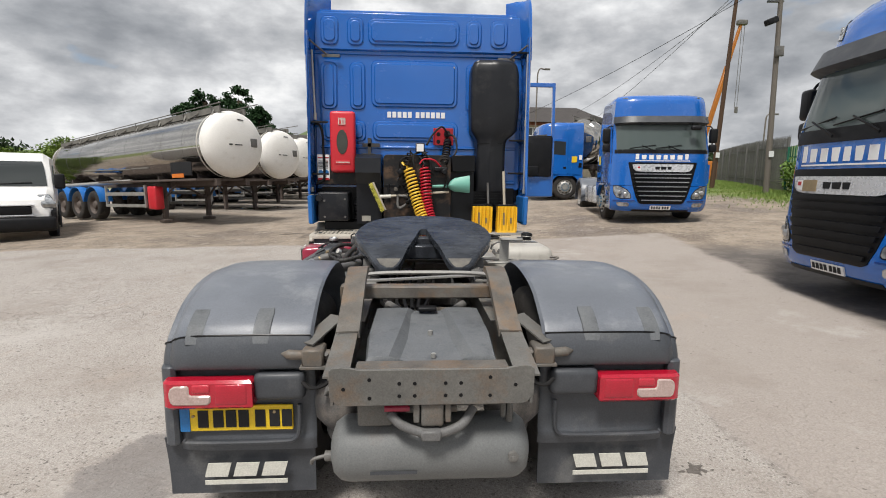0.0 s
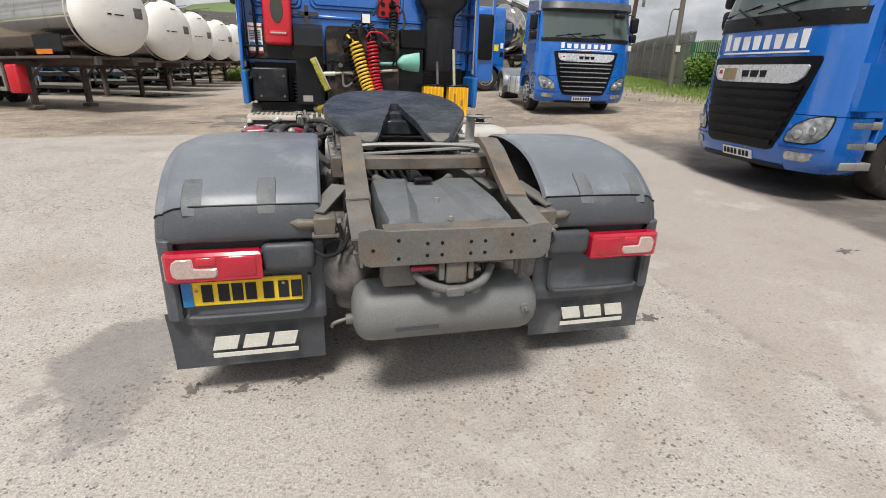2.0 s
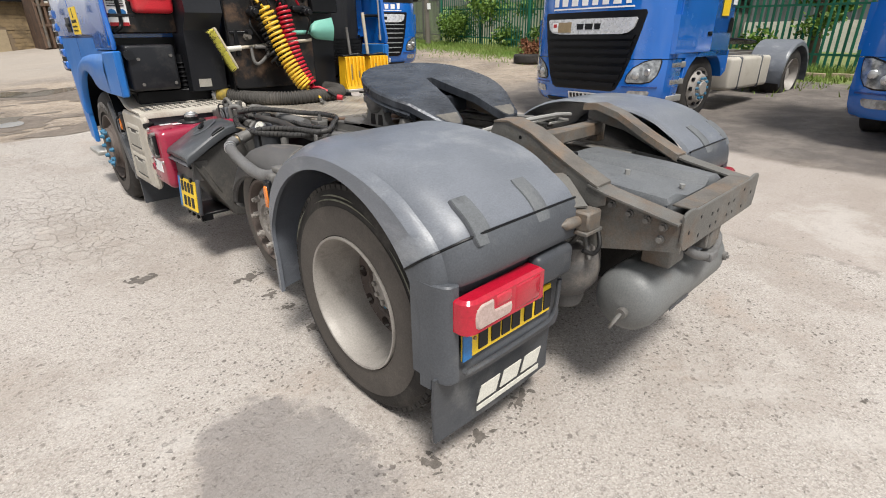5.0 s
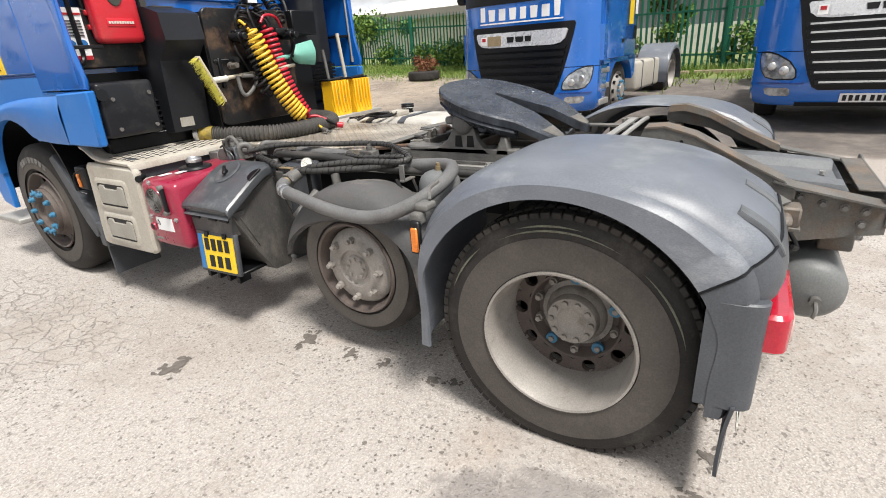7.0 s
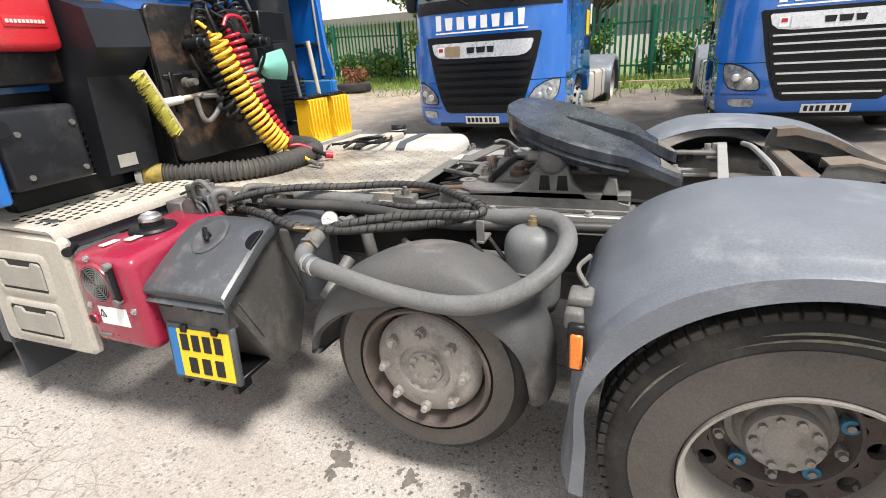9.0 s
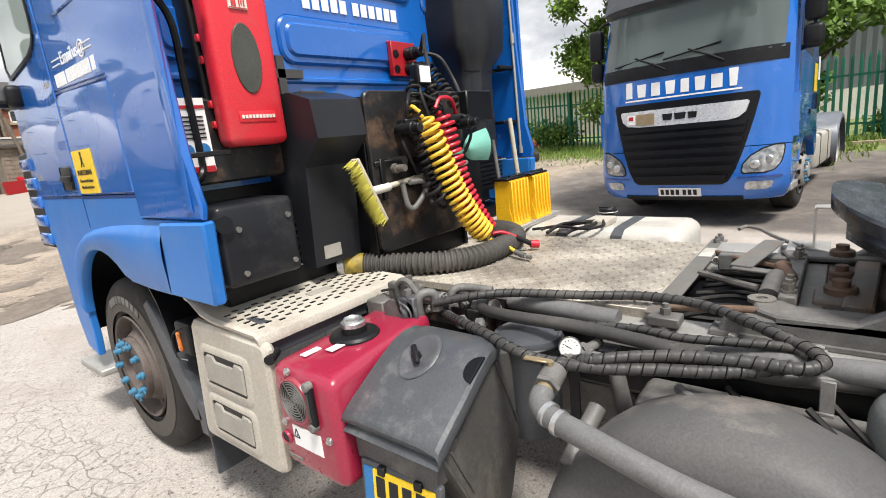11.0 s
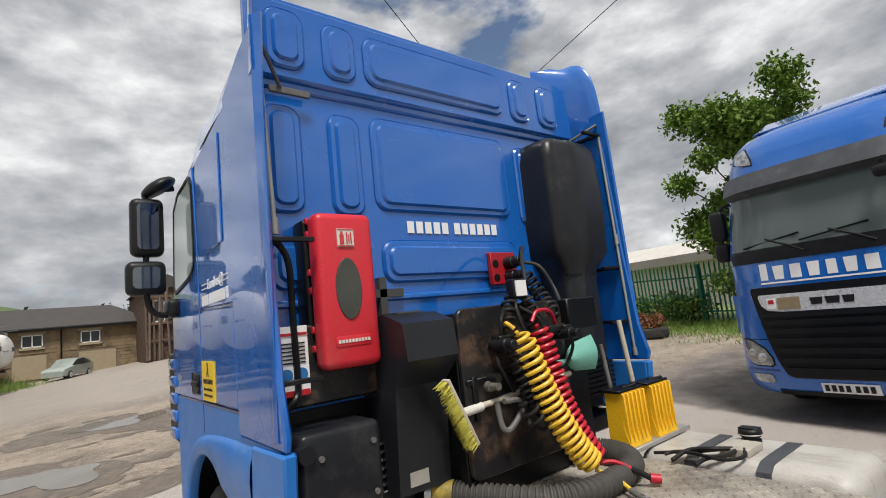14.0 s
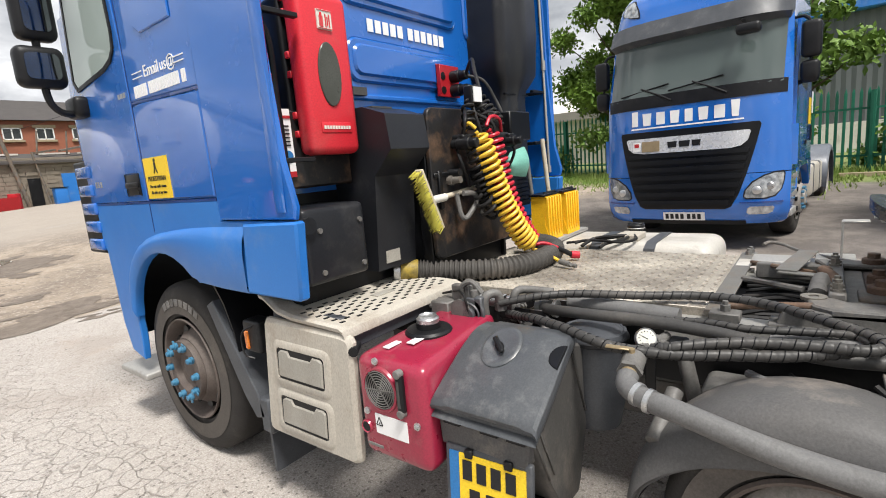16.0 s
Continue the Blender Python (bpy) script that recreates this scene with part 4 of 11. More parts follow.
def drive_wheel(y, z, parent):
    """Twin rear wheel on the near side: a deep dish, ten hand holes, a hub with studs and blue nut indicators."""
    w = part("wheel", tyre_geom(0.508, 0.30, -0.85, -0.56, y, z, 60, False), RUBBER, parent, "inner twin tyre of the drive axle")
    tyre(0.508, 0.30, -1.165, -0.885, y, z, 76, 0.010, w, "worn drive tyre with open shoulder blocks")
    part("tyre_wall", lathe([(0.302, -1.1685), (0.33, -1.1705), (0.36, -1.1695), (0.40, -1.1685), (0.425, -1.1665)], 72, "x", (0, y, z), close=False), RUBBER_BROWN, w, "dusty brown inner tyre wall")
    for a0, a1, r in ((60, 118, 0.452), (70, 100, 0.470), (20, 48, 0.462), (130, 168, 0.446)):
        part("scuff_mark", loft([[(-1.1665 - q, y + rr * math.cos(radians(b)), z + rr * math.sin(radians(b))) for rr, q in ((r - 0.004 * k, 0.0), (r, 0.0012), (r + 0.004 * k, 0.0))] for b, k in [(a0 + (a1 - a0) * i / 12, math.sin(math.pi * (i + 0.3) / 12.6)) for i in range(13)]], False, False), SCUFF, w, "pale kerb scuff on the tyre wall")
    rim = lathe([(0.290, -1.150), (0.299, -1.168), (0.297, -1.178), (0.288, -1.176), (0.281, -1.160), (0.274, -1.13), (0.270, -1.04), (0.262, -1.02), (0.258, -0.93), (0.262, -0.90), (0.260, -0.884)], 72, "x", (0, y, z), close=False)
    part("rim", rim, RIM_GREY, w, "dusty grey dished steel rim")
    dk = part("disc", merge(holed_disc(0.196, 0.262, -0.945, y, z, 10, 0.029, 0.230), lathe([(0.198, -0.945), (0.190, -0.940), (0.180, -0.905), (0.168, -0.889), (0.10, -0.886)], 48, "x", (0, y, z), close=False)), RIM_DARK, w, "brown wheel disc with round hand holes")
    part("brake_drum", lathe([(0.08, -0.83), (0.256, -0.83), (0.262, -0.81)], 40, "x", (0, y, z), close=False), BLACK, dk)
    hub = lathe([(0.150, -0.884), (0.148, -0.900), (0.128, -0.905), (0.122, -0.93), (0.108, -0.945), (0.106, -0.972), (0.100, -0.982), (0.060, -0.984), (0.052, -0.978), (0.0, -0.978)], 36, "x", (0, y, z), close=False)
    pieces("hub_bolt", ring_of(cyl(0.0125, -0.996, -0.975, "x", (0, 0.082, 0), 6), 10, y, z), HUB, part("hub", hub, HUB, w, "dirty hub casting ringed with bolts"))
    for g in ring_of(merge(cyl(0.019, -0.922, -0.884, "x", (0, 0.168, 0), 6), cyl(0.012, -0.938, -0.884, "x", (0, 0.168, 0), 8)), 10, y, z, 0.31):
        part("wheel_nut", g, HUB, w)
    for g in ring_of(merge(cyl(0.025, -0.930, -0.914, "x", (0, 0.168, 0), 12), cbox(-0.930, -0.917, 0.16, 0.198, -0.011, 0.011, 0.002)), 10, y, z, 0.31)[2:9:2]:
        part("nut_indicator", g, NUT_BLUE, w, "blue plastic nut indicator")
    return w


drive_wheel(0.725, 0.495, tractor)
w_r = part("wheel", mirrored(tyre_geom(0.508, 0.30, -1.165, -0.885, 0.74, 0.525, 60, False)), RUBBER, tractor, "drive wheel on the far side")
part("tyre", mirrored(tyre_geom(0.508, 0.30, -0.85, -0.56, 0.74, 0.525, 60, False)), RUBBER, w_r)
part("rim", mirrored(lathe([(0.31, -1.15), (0.32, -1.17), (0.28, -1.10), (0.25, -0.97), (0.0, -0.96)], 40, "x", (0, 0.74, 0.525), close=False)), RIM_GREY, w_r)

# small lifted middle axle
MY, MZ = 1.855, 0.535
mid = part("wheel", tyre_geom(0.385, 0.235, -1.03, -0.80, MY, MZ, 64, False), RUBBER, tractor, "small lifted wheel of the middle axle")
part("tyre_wall", lathe([(0.262, -1.0335), (0.30, -1.0335), (0.335, -1.0315)], 64, "x", (0, MY, MZ), close=False), RUBBER_BROWN, mid, "dusty tyre wall")
part("rim", lathe([(0.235, -1.015), (0.252, -1.03), (0.246, -1.042), (0.234, -1.036), (0.222, -1.0), (0.21, -0.94), (0.195, -0.92), (0.10, -0.92)], 56, "x", (0, MY, MZ), close=False), RIM_DARK, mid, "brown small steel rim")
mh = part("hub", lathe([(0.205, -0.93), (0.208, -0.985), (0.19, -1.01), (0.15, -1.028), (0.10, -1.03), (0.095, -1.015), (0.07, -1.012), (0.065, -1.022), (0.0, -1.022)], 48, "x", (0, MY, MZ), close=False), HUB, mid, "pale dusty hub plate with eight nuts")
pieces("wheel_nut", ring_of(merge(cyl(0.020, -1.05, -1.0, "x", (0, 0.155, 0), 6), cyl(0.012, -1.068, -1.0, "x", (0, 0.155, 0), 8)), 8, MY, MZ), HUB, mh)
pieces("hub_bolt", ring_of(cyl(0.010, -1.035, -1.01, "x", (0, 0.050, 0), 6), 8, MY, MZ), HUB, mh)
part("disc", holed_disc(0.10, 0.232, -0.945, MY, MZ, 8, 0.026, 0.205), RIM_DARK, mid)
mid.location.x = 0.04
part("wheel", mirrored(tyre_geom(0.385, 0.235, -1.03, -0.80, MY, MZ, 40, False)), RUBBER, tractor, "small lifted wheel of the middle axle")

# steering wheel
FY, FZ = 4.755, 0.59
fw = part("wheel", tyre_geom(0.508, 0.30, -1.17, -0.87, FY, FZ, 72, False), RUBBER, tractor, "front steering wheel with ribbed tyre")
part("tyre_wall", lathe([(0.33, -1.1755), (0.36, -1.1745), (0.42, -1.1725)], 64, "x", (0, FY, FZ), close=False), RUBBER_BROWN, fw)
part("rim", lathe([(0.29, -1.15), (0.300, -1.166), (0.297, -1.176), (0.288, -1.172), (0.278, -1.15), (0.270, -1.10), (0.262, -1.09), (0.235, -1.105), (0.20, -1.150), (0.190, -1.165), (0.186, -1.172), (0.178, -1.172)], 60, "x", (0, FY, FZ), close=False), RIM_DARK, fw, "brown brake-dusted steel rim")
pieces("hand_hole", ring_of(cyl(0.031, -1.128, -1.08, "x", (0, 0.222, 0), 16), 10, FY, FZ), BLACK, fw, "dark hand hole of the rim")
part("hub", merge(lathe([(0.178, -1.168), (0.180, -1.195), (0.176, -1.204), (0.126, -1.206), (0.120, -1.200), (0.112, -1.172), (0.085, -1.165), (0.060, -1.178), (0.0, -1.180)], 44, "x", (0, FY, FZ), close=False)), RIM_DARK, fw, "brown hub face with a sunk centre")
for g in ring_of(merge(cyl(0.021, -1.224, -1.203, "x", (0, 0.151, 0), 12, 0.003), cyl(0.0155, -1.240, -1.220, "x", (0, 0.151, 0), 12, 0.004), cbox(-1.222, -1.214, 0.15, 0.186, -0.011, 0.011, 0.003)), 10, FY, FZ):
    part("nut_cover", g, NUT_BLUE, fw, "blue wheel-nut cover")
letters = [moved(cbox(-1.179, -1.1735, -0.020, 0.020, 0.375, 0.418, 0.003), Matrix.Translation((0, FY, FZ)) @ Matrix.Rotation(radians(q), 4, "X")) for q in (28, 20, 12, 4, -4, -12, -20, -28)]
pieces("tyre_marking", letters, CAST, fw, "raised block of tyre marking")
part("wheel", mirrored(tyre_geom(0.508, 0.30, -1.17, -0.87, FY, FZ, 40, False)), RUBBER, tractor, "front wheel on the far side")

# -- rear mudguards
TOP = [(0.118, 0.40), (0.108, 0.455), (0.118, 0.50), (0.116, 0.66), (0.108, 0.800), (0.064, 0.818), (0.054, 0.87), (0.068, 0.95), (0.112, 1.035), (0.20, 1.11), (0.30, 1.18), (0.42, 1.225), (0.56, 1.25), (0.74, 1.262), (0.90, 1.252),
       (1.02, 1.215), (1.13, 1.15), (1.22, 1.06), (1.285, 0.96), (1.315, 0.86), (1.32, 0.70), (1.325, 0.54), (1.345, 0.37)]

TOP = [(y, z if z < 0.87 else 0.87 + (z - 0.87) * 0.785) for y, z in TOP]
TOP = [(p.y, p.z) for p in smooth_path([(0, y, z) for y, z in TOP], 4)]


def guard(i0, i1, grow=0.0, x_in=-0.53):
    rings = []
    for i in range(int(4 * i0), int(4 * i1) + 1):
        y, z = TOP[i]
        d = Vector((y - 0.74, z - 0.52))
        d.normalize()
        y, z = y + grow * d.x, z + grow * d.y
        lip = Vector((0.74, 0.515)) + 0.56 * d
        if lip.y > z:
            lip.y = z
        if z < 0.80:
            k = min(1, (0.80 - z) / 0.25)
            lip = lip.lerp(Vector((0.215 if y < 0.7 else 1.262, z)), k)
        lip = (lip.x, lip.y)

        def q(x, t, inn=0.0):
            return (x, y + (lip[0] - y) * t - d.x * inn, z + (lip[1] - z) * t - d.y * inn)
        outer = [q(x_in, 0.10), q(x_in - 0.012, 0.02), q(x_in - 0.03, 0.0), q(-0.80, -0.015), q(-0.99, 0.0), q(-1.06, 0.035), q(-1.125, 0.12), q(-1.170, 0.28), q(-1.180, 0.36), q(-1.204, 0.40), q(-1.224, 0.52), q(-1.230, 0.98)]
        inner = [q(-1.212, 0.98), q(-1.205, 0.66), q(-1.165, 0.50), q(-1.11, 0.32), q(-1.0, 0.12, 0.012), q(-0.80, 0.0, 0.022), q(x_in - 0.05, 0.02, 0.022), q(x_in - 0.015, 0.12)]
        rings.append(outer + inner)
    return loft(rings)


guard_groups = []
for side in (1, -1):
    fix = (lambda g: g) if side == 1 else mirrored
    mg = part("mudguard", fix(guard(7.5, 19)), PLASTIC_PALE, tractor, "faded grey plastic mudguard cover", 34)
    part("mudguard_rear", fix(guard(0, 7.5, 0.004)), GUARD_REAR, mg, "dark grey rear section with lamp recess", 34)
    part("mudguard_front", fix(guard(19, 22, 0.008)), PLASTIC_PALE, mg, "front section of the mudguard", 34)
    seam = guard(7.5, 7.5, 0.004)[0][1:12]
    part("guard_seam", fix(tube(seam, 0.0045, 6, 2)), BLACK, mg, "dark joint between the guard sections")
    back = lambda g: fix(moved(g, Matrix.Translation((0, 0.045, 0))))
    for x in (-1.052, -0.757):
        for grow, name, mat, lab in ((0.0, "strap_groove", PLASTIC, "gap round the strap"), (0.004, "strap", COVER, "rubber hold-down strap")):
            clip = []
            for i in range(28, 37):
                y, z = TOP[i]
                w = (0.039 if i in (28, 36) else 0.044) - 0.75 * grow
                n = Vector((y - 0.74, z - 0.52)).normalized() * ((-0.0055 if x < -1 else 0.004) + 0.9 * grow)
                e = Vector((y - 0.74, z - 0.52)).normalized() * -0.016
                clip.append([(x - w, y + e.x, z + e.y), (x - w * 0.88, y + n.x, z + n.y), (x + w * 0.88, y + n.x, z + n.y), (x + w, y + e.x, z + e.y)])
            part(name, fix(loft(clip)), mat, mg, lab)
    # recess rim round the lamp and plate
    part("recess_lip", back(merge(tube([(-1.13, 0.046, 0.47), (-1.08, 0.046, 0.452), (-0.70, 0.046, 0.452), (-0.62, 0.044, 0.47), (-0.60, 0.040, 0.53), (-0.598, 0.036, 0.64)], 0.010, 8, 5))), PLASTIC, mg, "moulded rim under the lamp recess")
    flap = []
    for k in range(9):
        z = 0.46 - 0.295 * k / 8
        ring = []
        for s in range(13):
            x = -1.235 + 0.69 * s / 12
            bow = 0.02 * math.sin(math.pi * s / 12) * (k / 8) + 0.035 * (k / 8) ** 2
            ring.append((x + (0.01 * k / 8 if s < 6 else -0.0), 0.075 + 0.05 * (k / 8) - bow + 0.01, z + 0.012 * math.sin(math.pi * s / 12) * (k / 8)))
        rear = [(x, y + 0.012, z) for x, y, z in reversed(ring)]
        flap.append(ring + rear)
    fl = part("mudflap", back(loft(flap)), PLASTIC, mg, "scuffed rubber mudflap with a cream maker's mark")
    cx = -0.86 if side == 1 else -0.90
    blocks = [prism([(cx + a, 0.275), (cx + a + 0.02, 0.345), (cx + a + 0.125, 0.345), (cx + a + 0.105, 0.275)], -0.004, 0.0, "z") for a in (-0.19, -0.06, 0.07)]
    blocks.append(prism([(cx - 0.19, 0.235), (cx + 0.19, 0.235), (cx + 0.19, 0.257), (cx - 0.19, 0.257)], -0.004, 0.0, "z"))
    for b in blocks:
        part("maker_mark", back(moved(b, Matrix(((1, 0, 0, 0), (0, -0.04, -1, 0.066), (0, 1, 0, 0.0), (0, 0, 0, 1))))), CREAM_DECAL, fl, "plain cream block of a worn mark")
    part("guard_wing", fix(prism([(-1.229, 0.25), (-1.226, 0.15), (-1.212, 0.105), (-1.195, 0.090), (-1.165, 0.085), (-1.150, 0.10), (-1.150, 0.13), (-1.20, 0.25)], 0.44, 0.82, "z", 0.006)), GUARD_REAR, mg, "rounded side of the guard below the lamp")
    # lamp cluster
    lamp = part("lamp_housing", back(rbox(-0.795, -0.565, 0.0, 0.07, 0.670, 0.80, 0.028)), PLASTIC, mg, "grey lamp cover")
    body = part("rear_lamp", back(prism([(-0.79, 0.06), (-0.79, -0.020), (-1.150, -0.020), (-1.175, -0.008), (-1.186, 0.012), (-1.188, 0.05)], 0.645, 0.778, "z", 0.012)), RED_LENS, mg, "red tail lamp with clear reversing window")
    lens = [(-1.150, 0.700), (-1.146, 0.680), (-1.132, 0.668), (-0.985, 0.668), (-0.972, 0.680), (-0.968, 0.700), (-0.972, 0.712), (-1.055, 0.714), (-1.062, 0.721), (-1.063, 0.752), (-1.070, 0.758), (-1.125, 0.757), (-1.143, 0.745), (-1.150, 0.725)]
    part("clear_lens", back(moved(prism(lens, -0.0, 0.026, "z", 0.006), Matrix(((1, 0, 0, 0), (0, 0, -1, 0), (0, 1, 0, 0), (0, 0, 0, 1))))), CLEAR_LENS, body, "cloudy clear reversing lens")
    part("lens_cell", back(rbox(-1.052, -0.972, -0.0245, 0.0, 0.722, 0.762, 0.008)), RED_CELL, body, "brighter red brake lens")
    part("lens_cell", back(rbox(-0.955, -0.810, -0.0240, 0.0, 0.665, 0.764, 0.012)), RED_LENS, body)
# frame-mounted support arm
    arm = part("support_arm", fix(merge(tube([(-0.45, 0.06, 0.885), (-0.56, 0.05, 0.885), (-0.62, 0.05, 0.888), (-0.665, 0.055, 0.892)], 0.022, 12, 4, lambda i: 0.022 if i < 10 else 0.022 - 0.006 * (i - 9)), cbox(-0.565, -0.47, 0.0, 0.11, 0.845, 0.925, 0.008))), RUSTY, tractor, "rusty mudguard support arm")
    part("arm_plate", fix(merge(beam((-0.555, 0.06, 0.935), (-0.44, 0.24, 1.01), 0.085, 0.008), cbox(-0.575, -0.46, -0.004, 0.06, 0.835, 0.85, 0.003))), FRAME, arm)
    part("lamp_cable", fix(tube([(-0.565, 0.01, 0.775), (-0.52, -0.01, 0.755), (-0.46, 0.0, 0.77), (-0.42, 0.04, 0.82), (-0.41, 0.08, 0.86)], 0.009, 8, 6)), HOSE, arm, "bent lamp cable")
    if side == 1:
        plate = part("number_plate", back(rbox(-1.140, -0.632, 0.048, 0.058, 0.508, 0.632, 0.004, 1)), YELLOW, mg, "yellow rear number plate")
        part("plate_band", back(cbox(-1.139, -1.096, 0.0435, 0.0485, 0.510, 0.630)), PLATE_BLUE, plate, "blue band of the plate")
        for x in (-1.060, -0.992, -0.935, -0.878, -0.803, -0.738, -0.682):
            part("plate_bar", back(cbox(x, x + 0.046, 0.0435, 0.0485, 0.528, 0.610)), INK, plate, "plain dark bar in place of a character")
        for x, z in ((-1.08, 0.583), (-0.715, 0.60)):
            part("plate_screw", back(cyl(0.007, 0.041, 0.049, "y", (x, 0, z), 10)), BRASS, plate)
    # amber side marker on the guard's front
    part("side_marker", fix(merge(rbox(-1.222, -1.205, 1.285, 1.318, 0.80, 0.905, 0.005, 1))), AMBER, mg, "amber side marker")
    part("marker_back", fix(rbox(-1.215, -1.19, 1.278, 1.326, 0.79, 0.93, 0.006, 1)), PLASTIC_DARK, mg)
    part("catch", fix(merge(rbox(-1.16, -1.08, 1.27, 1.335, 0.955, 0.985, 0.01), tube([(-1.10, 1.29, 0.99), (-1.05, 1.32, 1.02), (-1.02, 1.29, 1.05)], 0.007, 6, 5), rbox(-1.19, -1.13, 1.29, 1.34, 0.90, 0.955, 0.012))), CAST, mg)

# -- chassis
rail = [(-0.28, 0.80), (-0.28, 0.915), (0.02, 0.945), (0.30, 0.965), (1.2, 0.965), (5.6, 0.965), (5.6, 0.70), (0.5, 0.69), (0.15, 0.70), (-0.20, 0.785)]
for s in (1, -1):
    fix = (lambda g: g) if s == 1 else mirrored
    web = prism([(y, z) for y, z in rail], -0.395, -0.385, "x")
    flanges = merge(cbox(-0.395, -0.315, 0.30, 5.6, 0.960, 0.968, 0.002), cbox(-0.395, -0.315, 0.3, 5.6, 0.692, 0.70, 0.002))
    # Thin black plate laid over the forward part of the rail web.
    part("rail_web", fix(cbox(-0.402, -0.396, 1.25, 5.5, 0.71, 0.95, 0.002)), PLASTIC_DARK, tractor, "black outer web of the chassis rail")
    r = part("chassis_rail", fix(merge(web, flanges)), FRAME, tractor, "grey chassis side rail, dusty and rust-stained")
    for y, z in ((0.08, 0.94), (0.0, 0.925), (-0.075, 0.905), (-0.145, 0.895), (-0.21, 0.885), (-0.205, 0.835)):
        part("bolt", fix(merge(cyl(0.016, -0.402, -0.394, "x", (0, y, z), 14), cyl(0.011, -0.415, -0.394, "x", (0, y, z), 6))), CAST, r)
    part("rail_hole", fix(cyl(0.018, -0.3965, -0.39, "x", (0, 0.06, 0.865), 18)), BLACK, r, "round hole in the rail")
    # sloping approach ramp
    ramp = [(0.62, 1.14), (0.60, 1.185), (0.52, 1.190), (0.40, 1.155), (0.22, 1.06), (0.06, 0.985), (0.02, 0.955), (0.02, 0.92), (0.06, 0.90), (0.10, 0.91), (0.16, 0.96), (0.40, 1.06), (0.56, 1.09), (0.62, 1.10)]
    rp = part("ramp", fix(merge(prism(ramp, -0.418, -0.408, "x", 0.002))), FRAME, tractor, "approach ramp beside the chassis rail")
    top = [(0.60, 1.187), (0.52, 1.194), (0.40, 1.159), (0.22, 1.064), (0.06, 0.989)]
    sheet = loft([[(-0.422, y, z), (-0.318, y, z + 0.004), (-0.316, y, z - 0.03), (-0.322, y, z - 0.03), (-0.324, y, z - 0.004), (-0.422, y, z - 0.008)] for y, z in top])
    part("ramp_top", fix(sheet), RUSTY, rp, "rust-worn ramp plate")
    part("ramp_tail", fix(merge(loft([[(-0.425, y, z), (-0.325, y, z + 0.003), (-0.325, y, z - 0.006), (-0.425, y, z - 0.008)] for y, z in ((0.10, 0.99), (0.02, 0.968), (-0.27, 0.915))]))), FRAME, rp, "thin folded tail plate")
    part("ramp_hole", fix(merge(cyl(0.010, -0.4195, -0.41, "x", (0, 0.20, 1.0), 12), cyl(0.008, -0.4195, -0.41, "x", (0, 0.45, 1.13), 12))), BLACK, rp)
xm_poly = [(-0.40, 0.835), (-0.375, 0.805), (-0.355, 0.798), (0.355, 0.798), (0.375, 0.805), (0.40, 0.835), (0.40, 0.940), (0.385, 0.953), (0.35, 0.957), (0.315, 0.952), (0.285, 0.945), (-0.285, 0.945), (-0.315, 0.952), (-0.35, 0.957), (-0.385, 0.953), (-0.40, 0.940)]
xm = part("rear_crossmember", moved(prism(xm_poly, 0.27, 0.282, "z", 0.003), Matrix(((1, 0, 0, 0), (0, 0, -1, 0), (0, 1, 0, 0), (0, 0, 0, 1)))), FRAME, tractor, "grey end crossmember with rust at its edges")
part("crossmember_flange", merge(cbox(-0.30, 0.30, -0.272, -0.19, 0.938, 0.946, 0.002), cbox(-0.36, 0.36, -0.272, -0.20, 0.80, 0.808, 0.002)), RUSTY, xm, "rusty folded flange")
pieces("crossmember_hole", ([cyl(0.0075, -0.2835, -0.28, "y", (x, 0, z), 10) for x, z in ((-0.345, 0.868), (-0.245, 0.905), (-0.245, 0.83), (-0.13, 0.888), (-0.07, 0.888), (-0.13, 0.838), (-0.07, 0.838), (0.05, 0.888), (0.11, 0.888), (0.05, 0.838), (0.11, 0.838), (0.225, 0.91), (0.225, 0.835), (0.325, 0.878))]), BLACK, xm, "bolt hole through the crossmember")
part("cross_beam", merge(rbox(-0.42, 0.42, 0.53, 0.61, 1.02, 1.09, 0.008, 1), cbox(-0.47, -0.40, 0.54, 0.62, 0.98, 1.09, 0.006), cbox(0.40, 0.47, 0.54, 0.62, 0.98, 1.09, 0.006)), RUSTY, tractor, "rust-stained box crossbeam")
part("pipe", tube([(-0.38, 0.72, 1.115), (-0.2, 0.71, 1.13), (0.2, 0.71, 1.13), (0.38, 0.72, 1.115)], 0.012, 8, 4), ALU, tractor, "thin bare crossing pipe")
part("torque_rod", merge(rod((-0.22, 0.75, 0.93), (-0.05, 0.48, 0.90), 0.026), rod((0.22, 0.75, 0.93), (0.05, 0.48, 0.90), 0.026)), CAST, tractor, "pair of axle torque rods")
for s in (1, -1):
    part("air_spring", lathe([(0.075, 0.44), (0.085, 0.47), (0.085, 0.50), (0.10, 0.515), (0.135, 0.56), (0.14, 0.62), (0.135, 0.69), (0.115, 0.73), (0.09, 0.735)], 28, "z", (-0.405 * s, 0.17, 0.0)), DUSTY, tractor, "dusty air spring bellows")
    part("link_strut", merge(rod((-0.46 * s, 0.02, 0.90), (-0.44 * s, 0.16, 0.70), 0.010), rod((-0.42 * s, 0.14, 0.90), (-0.47 * s, 0.03, 0.70), 0.010)), CAST, tractor)
    part("damper", rod((-0.56 * s, 0.98, 0.55), (-0.45 * s, 0.86, 0.95), 0.035, 14), CAST, tractor)
